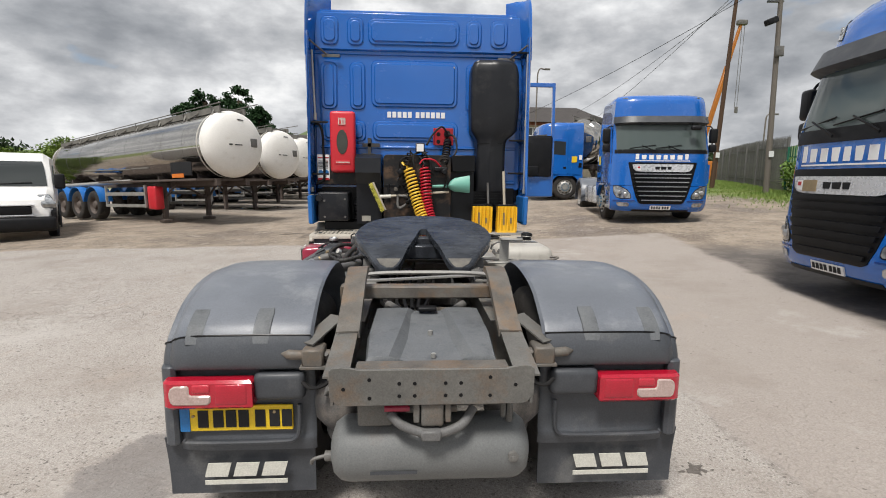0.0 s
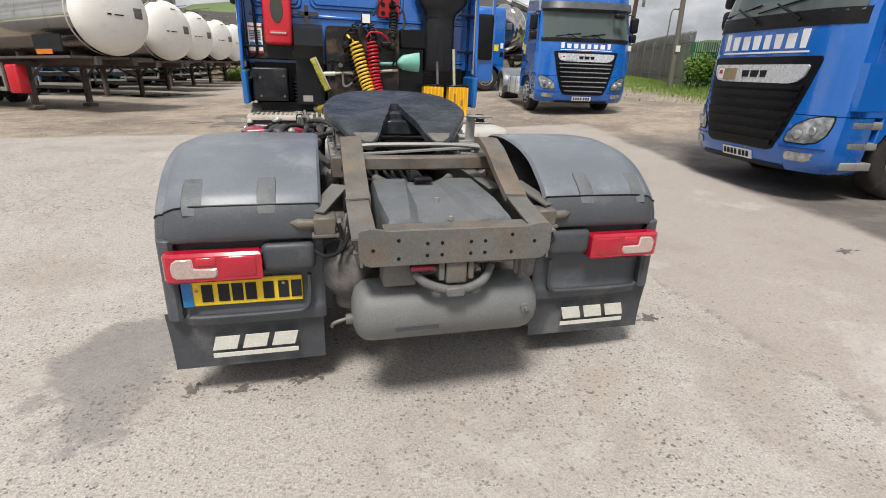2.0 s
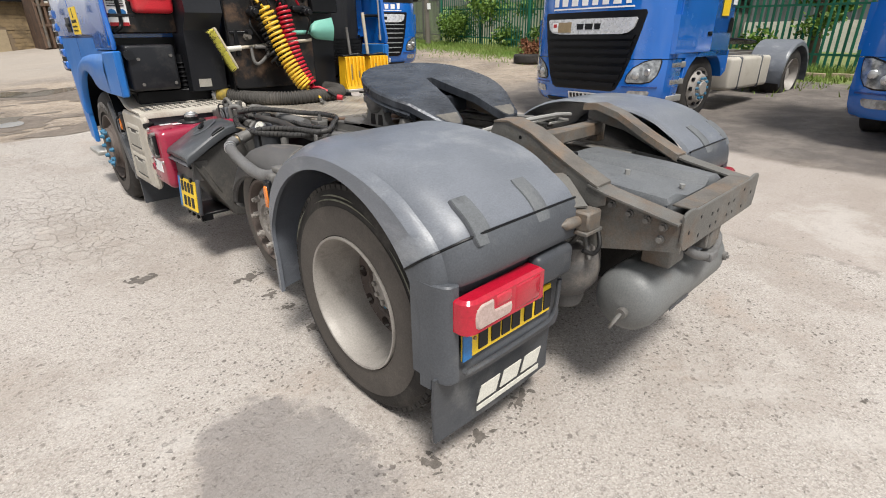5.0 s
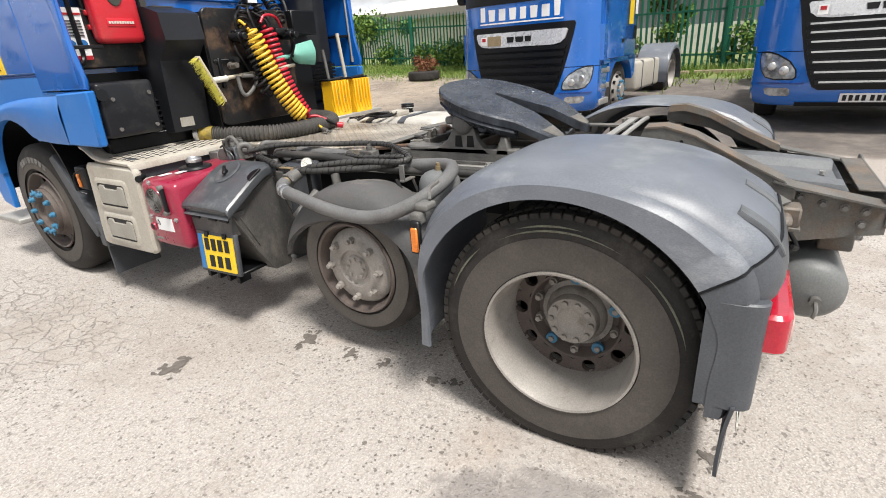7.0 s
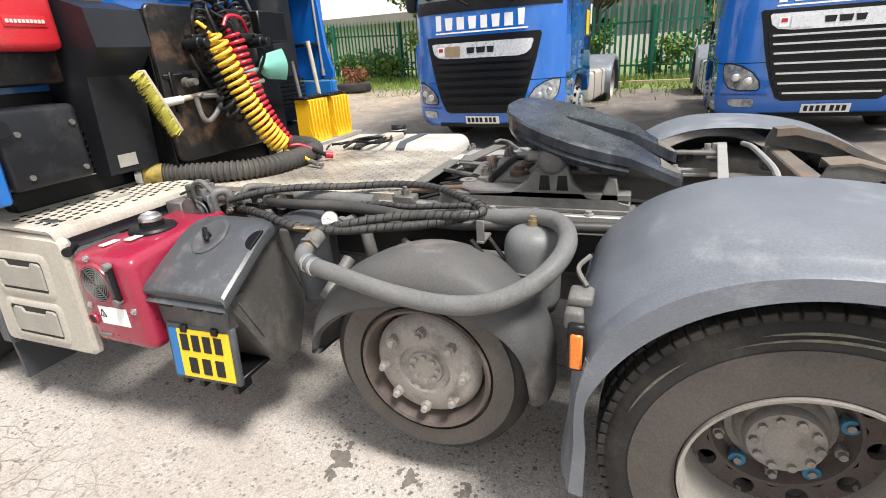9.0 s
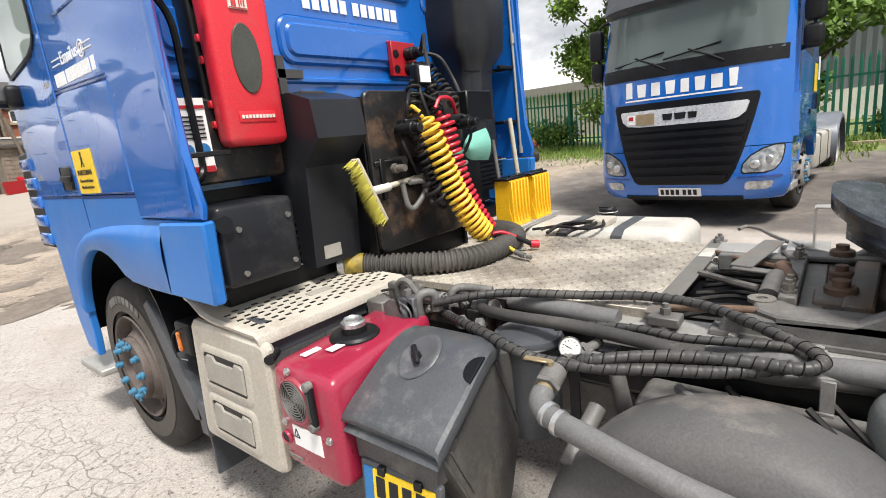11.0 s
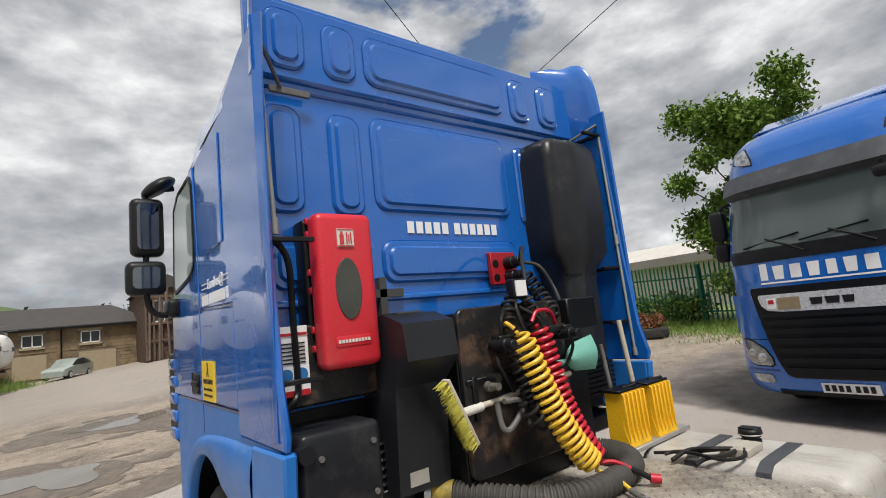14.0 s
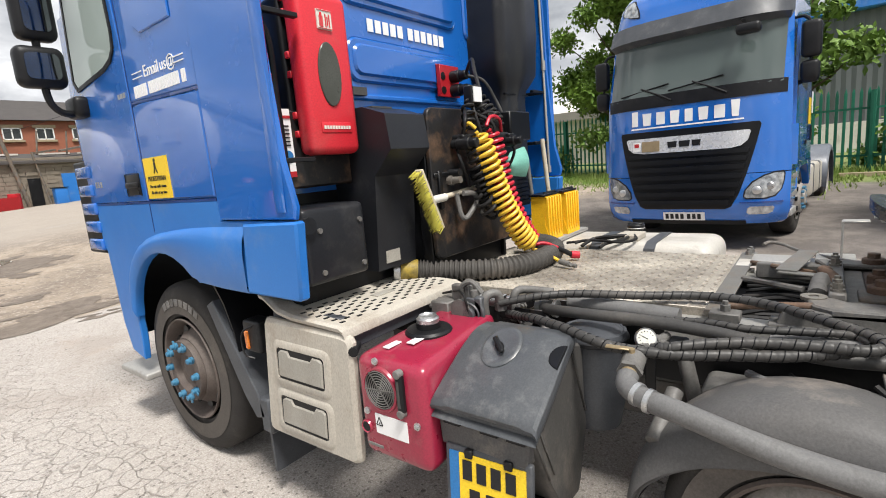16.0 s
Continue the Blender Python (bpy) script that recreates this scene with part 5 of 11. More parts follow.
part("axle", merge(cyl(0.09, -0.55, 0.55, "x", (0, 0.74, 0.505), 20), lathe([(0.10, -0.16), (0.2, -0.08), (0.21, 0.05), (0.14, 0.14)], 24, "y", (0, 0.74, 0.51))), CAST, tractor, "drive axle casing")
# cover between the rails
cov_rings = []
for y, z, w, k in ((-0.16, 0.80, 0.285, 0.0), (-0.165, 0.93, 0.280, 0.0), (-0.15, 0.952, 0.272, 1.0), (0.10, 0.972, 0.285, 1.0), (0.46, 0.99, 0.275, 1.0), (0.50, 0.975, 0.268, 0.4), (0.51, 0.80, 0.265, 0.0)):
    xs = [-w, -w * 0.96, -w * 0.80, -0.10, -0.055 - 0.03 * k, 0.055 + 0.03 * k, 0.10, w * 0.80, w * 0.96, w]
    lift = [-0.03, -0.004, 0.0, 0.0, -0.034 * k, -0.034 * k, 0.0, 0.0, -0.004, -0.03]
    if y < 0.2 and k:
        spread_x = 0.085 * (0.46 - y) / 0.6
        xs[3:7] = [-0.09 - spread_x, -0.05 - spread_x, 0.05 + spread_x, 0.09 + spread_x]
    cov_rings.append([(x, y, z + (d if k else 0)) for x, d in zip(xs, lift)] + [(w, y, 0.78), (-w, y, 0.78)])
cv = part("moulded_cover", loft(cov_rings), COVER, tractor, "grey moulded cover lid between the rails, scuffed")
part("lid_handle", merge(rbox(-0.05, 0.05, 0.44, 0.50, 0.972, 0.994, 0.008)), PLASTIC_DARK, cv)
pieces("lid_bolt", (cyl(0.012, 0.94, 0.962, "z", (0.005, 0.15, 0.0), 6), cyl(0.012, 0.925, 0.942, "z", (0.01, -0.10, 0.0), 6)), ALU, cv)
# air tank under the tail
at = part("air_tank", lathe([(0.0, -0.425), (0.06, -0.42), (0.105, -0.405), (0.13, -0.375), (0.138, -0.34), (0.138, 0.34), (0.13, 0.375), (0.105, 0.405), (0.06, 0.42), (0.0, 0.425)], 40, "x", (0, -0.095, 0.525), close=False), TANK_GREY, tractor, "grey painted compressed-air tank slung under the tail")
pieces("tank_port", (cyl(0.022, -0.45, -0.41, "x", (0, -0.12, 0.50), 12), tube([(-0.45, -0.12, 0.50), (-0.50, -0.12, 0.485), (-0.51, -0.11, 0.46)], 0.008, 6, 4), cyl(0.022, -0.245, -0.222, "y", (0.335, 0, 0.545), 12), cyl(0.010, -0.255, -0.24, "y", (0.335, 0, 0.545), 6)), CAST, at)
part("tank_label", cbox(-0.25, -0.06, -0.2345, -0.2325, 0.478, 0.492), PLASTIC, at, "worn dark stencil line")
part("tow_coupling", merge(rbox(-0.045, 0.045, -0.27, -0.12, 0.70, 0.80, 0.012), cbox(-0.075, -0.05, -0.265, -0.16, 0.715, 0.80, 0.004), cbox(0.05, 0.075, -0.265, -0.16, 0.715, 0.80, 0.004), rod((-0.10, -0.22, 0.755), (0.10, -0.22, 0.755), 0.016)), FRAME, tractor, "grey tow coupling block")
part("tank_hose", merge(tube([(-0.17, -0.22, 0.735), (-0.12, -0.25, 0.70), (-0.03, -0.262, 0.672), (0.04, -0.262, 0.672), (0.12, -0.25, 0.70), (0.17, -0.2, 0.745)], 0.019, 10, 6), cbox(-0.045, 0.035, -0.29, -0.235, 0.648, 0.69, 0.006)), HOSE_GREY, tractor, "bent grey air hose under the tail")
pieces("tank_bracket", (rbox(-0.30, -0.16, -0.22, -0.10, 0.68, 0.79, 0.012), cbox(0.06, 0.28, -0.2, -0.1, 0.755, 0.80, 0.005), cyl(0.012, 0.69, 0.79, "z", (0.30, -0.17, 0), 8), cyl(0.016, 0.66, 0.78, "z", (0.33, -0.15, 0), 8)), FRAME, tractor, "grey bracket over the air tank")
part("red_hose", rod((-0.19, -0.235, 0.765), (-0.09, -0.235, 0.765), 0.014), MAROON, tractor)

# -- fifth wheel
FW_OUT = [(1.742, 0.05), (1.74, 0.12), (1.728, 0.21), (1.70, 0.30), (1.655, 0.38), (1.585, 0.44), (1.51, 0.474), (1.43, 0.488), (1.36, 0.478), (1.285, 0.45), (1.215, 0.41), (1.13, 0.36), (1.05, 0.315), (1.025, 0.285), (1.015, 0.25)]
FW_IN = [(1.742, 0.0), (1.505, 0.0), (1.50, 0.022), (1.47, 0.032), (1.36, 0.062), (1.215, 0.108), (1.10, 0.145), (1.04, 0.17), (1.015, 0.20)]


def fw_top(y):
    """Height of the tilted coupling plate, its horns bent further down."""
    return 1.30 + 0.32 * (y - 1.5) if y > 1.21 else 1.207 - 0.55 * (1.21 - y)


def fw_half(inset=0.0, top=0.0, thick=0.045):
    rows = sorted({y for y, _ in FW_OUT} | {y for y, _ in FW_IN})
    rings = []
    for y in rows:
        xo = lerp_down(FW_OUT, y) - inset
        xi = lerp_down(FW_IN, y)
        z = fw_top(y) + top
        e = min(0.012, (xo - xi) * 0.3)
        rings.append([(xi, y, z), ((xi + xo) / 2, y, z), (xo - e, y, z), (xo, y, z - 0.010), (xo - e * 0.4, y, z - thick), (xi, y, z - thick)])
    return loft(rings)


def lerp_down(table, y):
    for (a, p), (b, q) in zip(table, table[1:]):
        if a >= y >= b:
            return p + (q - p) * (a - y) / max(1e-6, a - b)
    return table[-1][1] if y < table[-1][0] else table[0][1]


fifth = part("fifth_wheel", merge(fw_half(), mirrored(fw_half())), GREASE, tractor, "greasy blue-black fifth-wheel coupling plate, tilted back", 30)
for s in (1, -1):
    fix = (lambda g: g) if s == -1 else mirrored
    horn = loft([[(lerp_down(FW_IN, y) + 0.012, y, fw_top(y) + 0.003), (lerp_down(FW_OUT, y) - 0.03, y, fw_top(y) + 0.003), (lerp_down(FW_OUT, y) - 0.03, y, fw_top(y) - 0.01), (lerp_down(FW_IN, y) + 0.012, y, fw_top(y) - 0.01)] for y in (1.10, 1.075, 1.05, 1.022)])
    part("horn_face", fix(horn), HORN, fifth, "bare worn face of the horn")
    part("rim_rib", fix(loft([[(lerp_down(FW_OUT, y) - 0.02, y, fw_top(y) - 0.04), (lerp_down(FW_OUT, y) - 0.006, y, fw_top(y) - 0.065), (lerp_down(FW_OUT, y) - 0.05, y, fw_top(y) - 0.10), (lerp_down(FW_OUT, y) - 0.07, y, fw_top(y) - 0.04)] for y in (1.70, 1.655, 1.585, 1.51, 1.43, 1.36, 1.285, 1.215)])), GREASE, fifth, "greasy cast rim under the plate")
    part("horn_web", fix(loft([[(0.20, y, fw_top(y) - 0.04), (0.24, y, fw_top(y) - 0.04), (0.24, y, fw_top(y) - h), (0.20, y, fw_top(y) - h)] for y, h in ((1.40, 0.14), (1.25, 0.12), (1.06, 0.055))])), RUSTY, fifth)
part("jaw", merge(cbox(-0.045, 0.045, 1.46, 1.60, 1.16, 1.25, 0.01), cbox(-0.20, 0.20, 1.36, 1.56, 1.10, 1.20, 0.012), cbox(-0.42, 0.42, 1.45, 1.56, 1.17, 1.245, 0.012)), GREASE, fifth, "greased coupling jaw")
for s in (1, -1):
    fix = (lambda g: g) if s == 1 else mirrored
    ped_poly = [(1.20, 0.985), (1.20, 1.02), (1.24, 1.03), (1.256, 1.12), (1.285, 1.125), (1.315, 1.04), (1.36, 1.045), (1.42, 1.10), (1.44, 1.165), (1.56, 1.165), (1.60, 1.10), (1.67, 1.055), (1.98, 1.04), (2.0, 0.985)]
    ped = part("pedestal", fix(merge(prism(ped_poly, -0.415, -0.36, "x", 0.005), cbox(-0.42, -0.32, 1.18, 2.02, 0.975, 0.995, 0.004), cbox(-0.40, -0.30, 1.22, 1.98, 0.99, 1.03, 0.006))), CAST, fifth, "cast pedestal bearing the coupling")
    for y in (1.435, 1.505):
        part("pedestal_slot", fix(prism([(y, 1.068), (y + 0.045, 1.068), (y + 0.040, 1.128), (y + 0.006, 1.128)], -0.4175, -0.40, "x")), BLACK, ped)
    part("bearing", fix(merge(lathe([(0.0, -0.455), (0.035, -0.453), (0.05, -0.44), (0.058, -0.42), (0.058, -0.34)], 22, "x", (0, 1.50, 1.190)), cbox(-0.43, -0.34, 1.40, 1.60, 1.185, 1.225, 0.01))), CAST, ped, "pale cast bearing boss")
    part("bearing_bolt", fix(cyl(0.026, -0.445, -0.40, "x", (0, 1.375, 1.175), 14, 0.006)), GREASE, ped)
    part("sub_rail", fix(merge(cbox(-0.445, -0.32, 0.85, 2.35, 0.968, 0.976, 0.002), cbox(-0.452, -0.445, 0.85, 2.35, 0.90, 0.976, 0.002))), ALU, fifth, "pale mounting plate bolted along the rail")
    for y in (1.0, 1.14, 1.35, 1.56, 1.74, 1.95, 2.15):
        part("rail_bolt", fix(merge(cyl(0.020, 0.976, 0.982, "z", (-0.432, y, 0), 14), cyl(0.014, 0.98, 0.994, "z", (-0.432, y, 0), 6))), ALU, fifth)
# perforated sliding rack and release bars
part("rack", merge(cbox(0.30, 0.36, 0.80, 1.55, 1.075, 1.085), *[cbox(0.355, 0.372, 0.82 + 0.07 * i, 0.855 + 0.07 * i, 1.03, 1.085, 0.003) for i in range(10)]), CAST, tractor, "notched slider rack")
part("stay_bar", merge(beam((-0.40, 0.885, 1.045), (0.44, 0.80, 1.105), 0.040, 0.010), cyl(0.016, 1.05, 1.11, "z", (0.41, 0.83, 0), 8), cyl(0.016, 1.05, 1.10, "z", (0.455, 0.86, 0), 8), cbox(0.30, 0.50, 0.80, 0.88, 1.055, 1.07, 0.003)), ALU, tractor, "flat stay bar across the frame")
part("release_handle", merge(tube([(0.45, 1.75, 1.04), (0.8, 1.90, 1.0), (1.05, 2.0, 0.98), (1.16, 2.06, 0.985), (1.20, 2.13, 0.99), (1.14, 2.16, 0.985)], 0.010, 8, 6)), CAST, tractor, "looped release handle rod")

# -- catwalk and frame fittings
cat_b = part("catwalk", merge(cbox(-0.36, 0.66, 2.18, 3.62, 0.998, 1.012, 0.003), cbox(-0.36, -0.352, 2.18, 3.4, 0.96, 1.0)), CHEQUER, tractor, "worn aluminium chequer-plate catwalk")
studs = []
for i in range(24):
    for j in range(33):
        x, y = -0.345 + 0.0425 * i, 2.20 + 0.0425 * j
        a = 0.7 if (i + j) % 2 else -0.7
        c, s = math.cos(a), math.sin(a)
        b = len(studs)
        studs.append([(x + u * c - w * s, y + u * s + w * c, 1.0125 + h) for u, w, h in ((-0.019, 0, 0), (0, -0.0065, 0), (0.019, 0, 0), (0, 0.0065, 0), (0, 0, 0.0045))])
part("chequer_relief", ([p for s in studs for p in s], [tuple(5 * k + q for q in t) for k in range(len(studs)) for t in ((0, 1, 4), (1, 2, 4), (2, 3, 4), (3, 0, 4))]), STUD, cat_b, "raised tread bars", 20)
tagged(cat_b.children[0], kind="stuff")
cs = part("catwalk_strap", cbox(-0.41, 0.72, 2.15, 2.22, 1.013, 1.021, 0.002), FRAME, tractor, "worn grey strap across the catwalk end")
pieces("strap_bolt", [merge(cyl(r, 1.02, z, "z", (x, y, 0), 6), cyl(r * 0.55, z, z + 0.014, "z", (x, y, 0), 10)) for x, y, r, z in ((0.69, 2.18, 0.020, 1.042), (0.64, 2.185, 0.016, 1.040), (-0.41, 2.15, 0.018, 1.046))], CAST, cs, "hexagon bolt")
part("strap_foot", cbox(-0.45, -0.38, 2.10, 2.20, 0.99, 1.0225, 0.004), CAST, cs)
part("strap_sticker", cbox(0.36, 0.52, 2.158, 2.212, 1.021, 1.0222), TANK_WHITE, cs, "scuffed pale label on the strap")
part("hose_hanger", merge(beam((0.66, 1.80, 1.0), (0.66, 1.80, 1.20), 0.075, 0.008), cbox(0.625, 0.695, 1.70, 1.80, 1.196, 1.204, 0.002), tube([(0.63, 1.66, 1.205), (0.62, 1.62, 1.21), (0.75, 1.60, 1.21), (0.76, 1.68, 1.205)], 0.010, 8, 4), cbox(0.52, 0.80, 1.74, 1.90, 1.0, 1.012, 0.003), cbox(0.45, 0.62, 1.92, 2.16, 1.0, 1.03, 0.004)), ALU, tractor, "bent flat steel bracket")
sg = part("slider_gear", merge(cbox(-0.27, 0.31, 1.805, 1.855, 1.02, 1.078, 0.005), cbox(-0.27, 0.31, 1.74, 1.805, 1.02, 1.036, 0.003), cbox(0.30, 0.345, 1.55, 2.12, 0.98, 1.05, 0.005)), CAST, tractor, "worn steel slider mechanism inside the frame")
for g, mt, lab in ((merge(beam((0.40, 1.925, 1.097), (-0.03, 1.990, 1.097), 0.075, 0.008, 0.002), beam((-0.025, 2.015, 1.090), (-0.06, 1.865, 1.090), 0.045, 0.008, 0.002)), FRAME, "bent flat steel bracket"),
                   (rod((-0.055, 1.875, 1.072), (-0.20, 1.885, 1.045), 0.034, 16), CAST, "short steel sleeve"),
                   (lathe([(0.030, 1.052), (0.040, 1.054), (0.040, 1.066), (0.030, 1.068), (0.016, 1.066), (0.016, 1.054)], 20, "z", (-0.27, 1.896, 0), close=False), HORN, "worn steel eye"),
                   (merge(prism([(-0.415, 1.20), (-0.415, 1.845), (-0.375, 1.895), (-0.285, 1.92), (-0.25, 1.90), (-0.26, 1.845), (-0.30, 1.80), (-0.30, 1.20)], 1.03, 1.062, "z", 0.006)), CAST, "flat cast slider arm"),
                   (prism([(0.30, 1.20), (0.30, 1.80), (0.26, 1.86), (0.40, 1.90), (0.415, 1.20)], 1.03, 1.062, "z", 0.006), CAST, "flat cast slider arm"),
                   (tube([(0.05, 1.86, 1.085), (0.0, 1.87, 1.095), (-0.06, 1.84, 1.085), (-0.10, 1.83, 1.06)], 0.022, 10, 5), BROWN_RUST, "rust-brown bent lever"),
                   (tube([(0.10, 2.15, 1.02), (-0.02, 2.03, 1.035), (-0.08, 1.93, 1.035)], 0.014, 8, 5), CAST, "thin steel pipe"),
                   (tube([(0.45, 2.15, 1.02), (0.30, 2.05, 1.04), (0.20, 1.90, 1.04)], 0.012, 8, 5), BROWN_RUST, "rusty thin pipe"),
                   (rod((-0.33, 2.16, 1.02), (-0.345, 1.89, 1.048), 0.014, 10), BROWN_RUST, "rusty rod along the rail"),
                   (rbox(-0.06, 0.30, 1.56, 1.74, 0.98, 1.035, 0.012), RIM_DARK, "dark brown locking housing"),
                   (beam((-0.24, 1.66, 1.045), (0.30, 1.62, 1.045), 0.075, 0.025, 0.006), RUSTY, "rusty locking bar"),
                   (rbox(-0.20, -0.06, 1.66, 1.77, 0.98, 1.05, 0.010), RUSTY, "rusty guide block")):
    part("slider_piece", g, mt, sg, lab)
for x, y, r, z0, z1 in ((0.35, 1.70, 0.040, 1.03, 1.085), (-0.10, 1.70, 0.045, 1.0, 1.075), (0.10, 1.70, 0.035, 1.0, 1.07)):
    part("slider_pin", merge(cyl(r, z0, z1, "z", (x, y, 0), 20, 0.005), cyl(r * 0.55, z1, z1 + 0.02, "z", (x, y, 0), 14)), BROWN_RUST, sg, "rust-brown round pin")
for x in (-0.225, -0.17, 0.20, 0.265):
    part("bolt", merge(cyl(0.022, 1.078, 1.086, "z", (x, 1.83, 0), 14), cyl(0.017, 1.086, 1.108, "z", (x, 1.83, 0), 6), cyl(0.010, 1.108, 1.12, "z", (x, 1.83, 0), 10)), HORN, sg, "hexagon bolt")
pieces("cavity_pipe", [tube([(-0.28 + 0.09 * k, 2.14, 0.97), (-0.22 + 0.08 * k, 2.0, 0.99 - 0.01 * (k % 2)), (-0.25 + 0.09 * k, 1.9, 0.97)], 0.009, 8, 5) for k in range(6)], HOSE, sg, "thin black pipe in the frame")
# Black sheet added to stand for the shade down between the rails.
part("cavity_floor", cbox(-0.37, 0.37, 1.86, 2.2, 0.90, 0.915), BLACK, sg, "black sheet standing in for shade in the frame")
pieces("frame_pipe", [tube([(-0.30 + 0.05 * k, 2.15, 0.90 + 0.02 * (k % 3)), (-0.25 + 0.055 * k, 1.6, 0.92), (-0.28 + 0.05 * k, 1.0, 0.90 + 0.015 * (k % 2)), (-0.2 + 0.03 * k, 0.65, 0.93)], 0.011, 6, 4) for k in range(7)], HOSE, tractor, "thin black pipe between the rails")
part("gearbox", merge(rbox(-0.28, 0.28, 2.3, 4.0, 0.45, 0.93, 0.05), cyl(0.06, 0.9, 2.3, "y", (0, 0, 0.62), 14), rbox(-0.37, 0.37, 1.0, 1.5, 0.55, 0.72, 0.03)), CAST, tractor, "dark gearbox and shaft inside the frame")
# white fuel tank on the far side
ft = part("fuel_tank", rbox(0.70, 1.24, 2.36, 3.36, 0.45, 1.045, 0.085, 5), TANK_WHITE, tractor, "dirty white plastic fuel tank")
for y0 in (2.68, 3.02):
    part("tank_strap", loft([[(x, y0, z), (x, y0 + 0.065, z), (x, y0 + 0.065, z - 0.006), (x, y0, z - 0.006)] for x, z in ((0.69, 0.95), (0.71, 1.02), (0.78, 1.05), (0.95, 1.053), (1.15, 1.052), (1.22, 1.02), (1.248, 0.95), (1.248, 0.5))]), PLASTIC, ft, "grey tank strap")
part("filler_cap", merge(cyl(0.050, 1.04, 1.06, "z", (1.10, 2.90, 0), 24), cyl(0.042, 1.06, 1.075, "z", (1.10, 2.90, 0), 20), cyl(0.058, 1.075, 1.115, "z", (1.10, 2.90, 0), 28, 0.008), cbox(1.07, 1.13, 2.85, 2.95, 1.113, 1.122, 0.003)), PLASTIC_DARK, ft, "black filler cap")
part("cap_ring", lathe([(0.0595, 1.085), (0.062, 1.088), (0.0595, 1.091)], 24, "z", (1.10, 2.90, 0), close=False), ALU, ft)
part("sender_box", merge(rbox(0.80, 0.98, 2.80, 2.94, 1.045, 1.085, 0.008), cbox(0.80, 0.82, 2.80, 2.94, 1.03, 1.05)), BEIGE, ft, "off-white sender cover")
for k, pts in enumerate(([(0.82, 2.90, 1.075), (0.74, 3.02, 1.065), (0.70, 3.12, 1.06), (0.66, 3.16, 1.05)], [(0.82, 2.86, 1.075), (0.74, 2.88, 1.065), (0.69, 2.96, 1.05), (0.64, 2.99, 1.03)], [(0.83, 2.83, 1.08), (0.74, 2.80, 1.07), (0.68, 2.88, 1.06), (0.70, 3.05, 1.065), (0.66, 3.22, 1.05)], [(0.82, 2.88, 1.078), (0.75, 2.95, 1.085), (0.72, 3.06, 1.07), (0.62, 3.10, 1.04)])):
    part("sender_cable", tube(pts, 0.009 + 0.002 * (k % 2), 8, 6), HOSE, ft, "black sender cable")
# folding step frame and chock tray
part("chock_tray", merge(cbox(0.58, 1.20, 3.28, 3.50, 1.05, 1.075, 0.004)), ALU, tractor, "aluminium tray for the wheel chocks")

# -- platform, panel, red compressor and lidded box on the near side
pl_rings = []
for y, z in ((3.325, 1.018), (3.332, 1.034), (3.355, 1.044), (3.66, 1.054), (3.76, 1.072), (3.85, 1.125), (3.88, 1.13)):
    pl_rings.append([(-1.20, y, z - 0.02), (-1.205, y, z - 0.004), (-1.19, y, z + 0.004), (-1.175, y, z), (-0.43, y, z), (-0.41, y, z + 0.003), (-0.405, y, z - 0.02)])
pf = part("platform", loft(pl_rings), BEIGE, tractor, "off-white perforated step platform")
slots = []
for i in range(16):
    for j in range(6):
        if 7 <= i <= 9 and 2 <= j <= 3:
            continue
        x, y = -1.145 + 0.046 * i, 3.392 + 0.050 * j + (0.025 if i % 2 else 0)
        slots.append(cbox(x - 0.0125, x + 0.0125, y - 0.0060, y + 0.0060, 1.040, 1.0465 + 0.0345 * (y - 3.355)))
sl = part("perforation", merge(*slots), BLACK, pf, "rows of dark slots")
tagged(sl, kind="stuff")
part("platform_badge", cbox(-0.82, -0.70, 3.515, 3.565, 1.048, 1.0555, 0.002), BEIGE_GREY, pf)
part("platform_frame", merge(cbox(-1.15, -0.42, 3.345, 3.37, 0.94, 1.02, 0.004), cbox(-1.13, -1.09, 3.42, 3.9, 0.95, 1.05, 0.004), cbox(-0.45, -0.40, 3.34, 3.86, 0.94, 1.02, 0.004), cbox(-0.56, -0.40, 3.325, 3.345, 0.93, 1.0, 0.004)), PLASTIC, pf)
pan_poly = [(3.318, 0.50), (3.325, 0.475), (3.36, 0.458), (3.90, 0.452), (3.935, 0.465), (3.942, 0.50), (3.872, 1.00), (3.855, 1.022), (3.35, 1.015), (3.312, 1.008), (3.296, 0.985), (3.30, 0.93)]
sp_panel = part("side_panel", prism(pan_poly, -1.205, -1.155, "x", 0.016), BEIGE, tractor, "off-white side fairing with two moulded hatches")
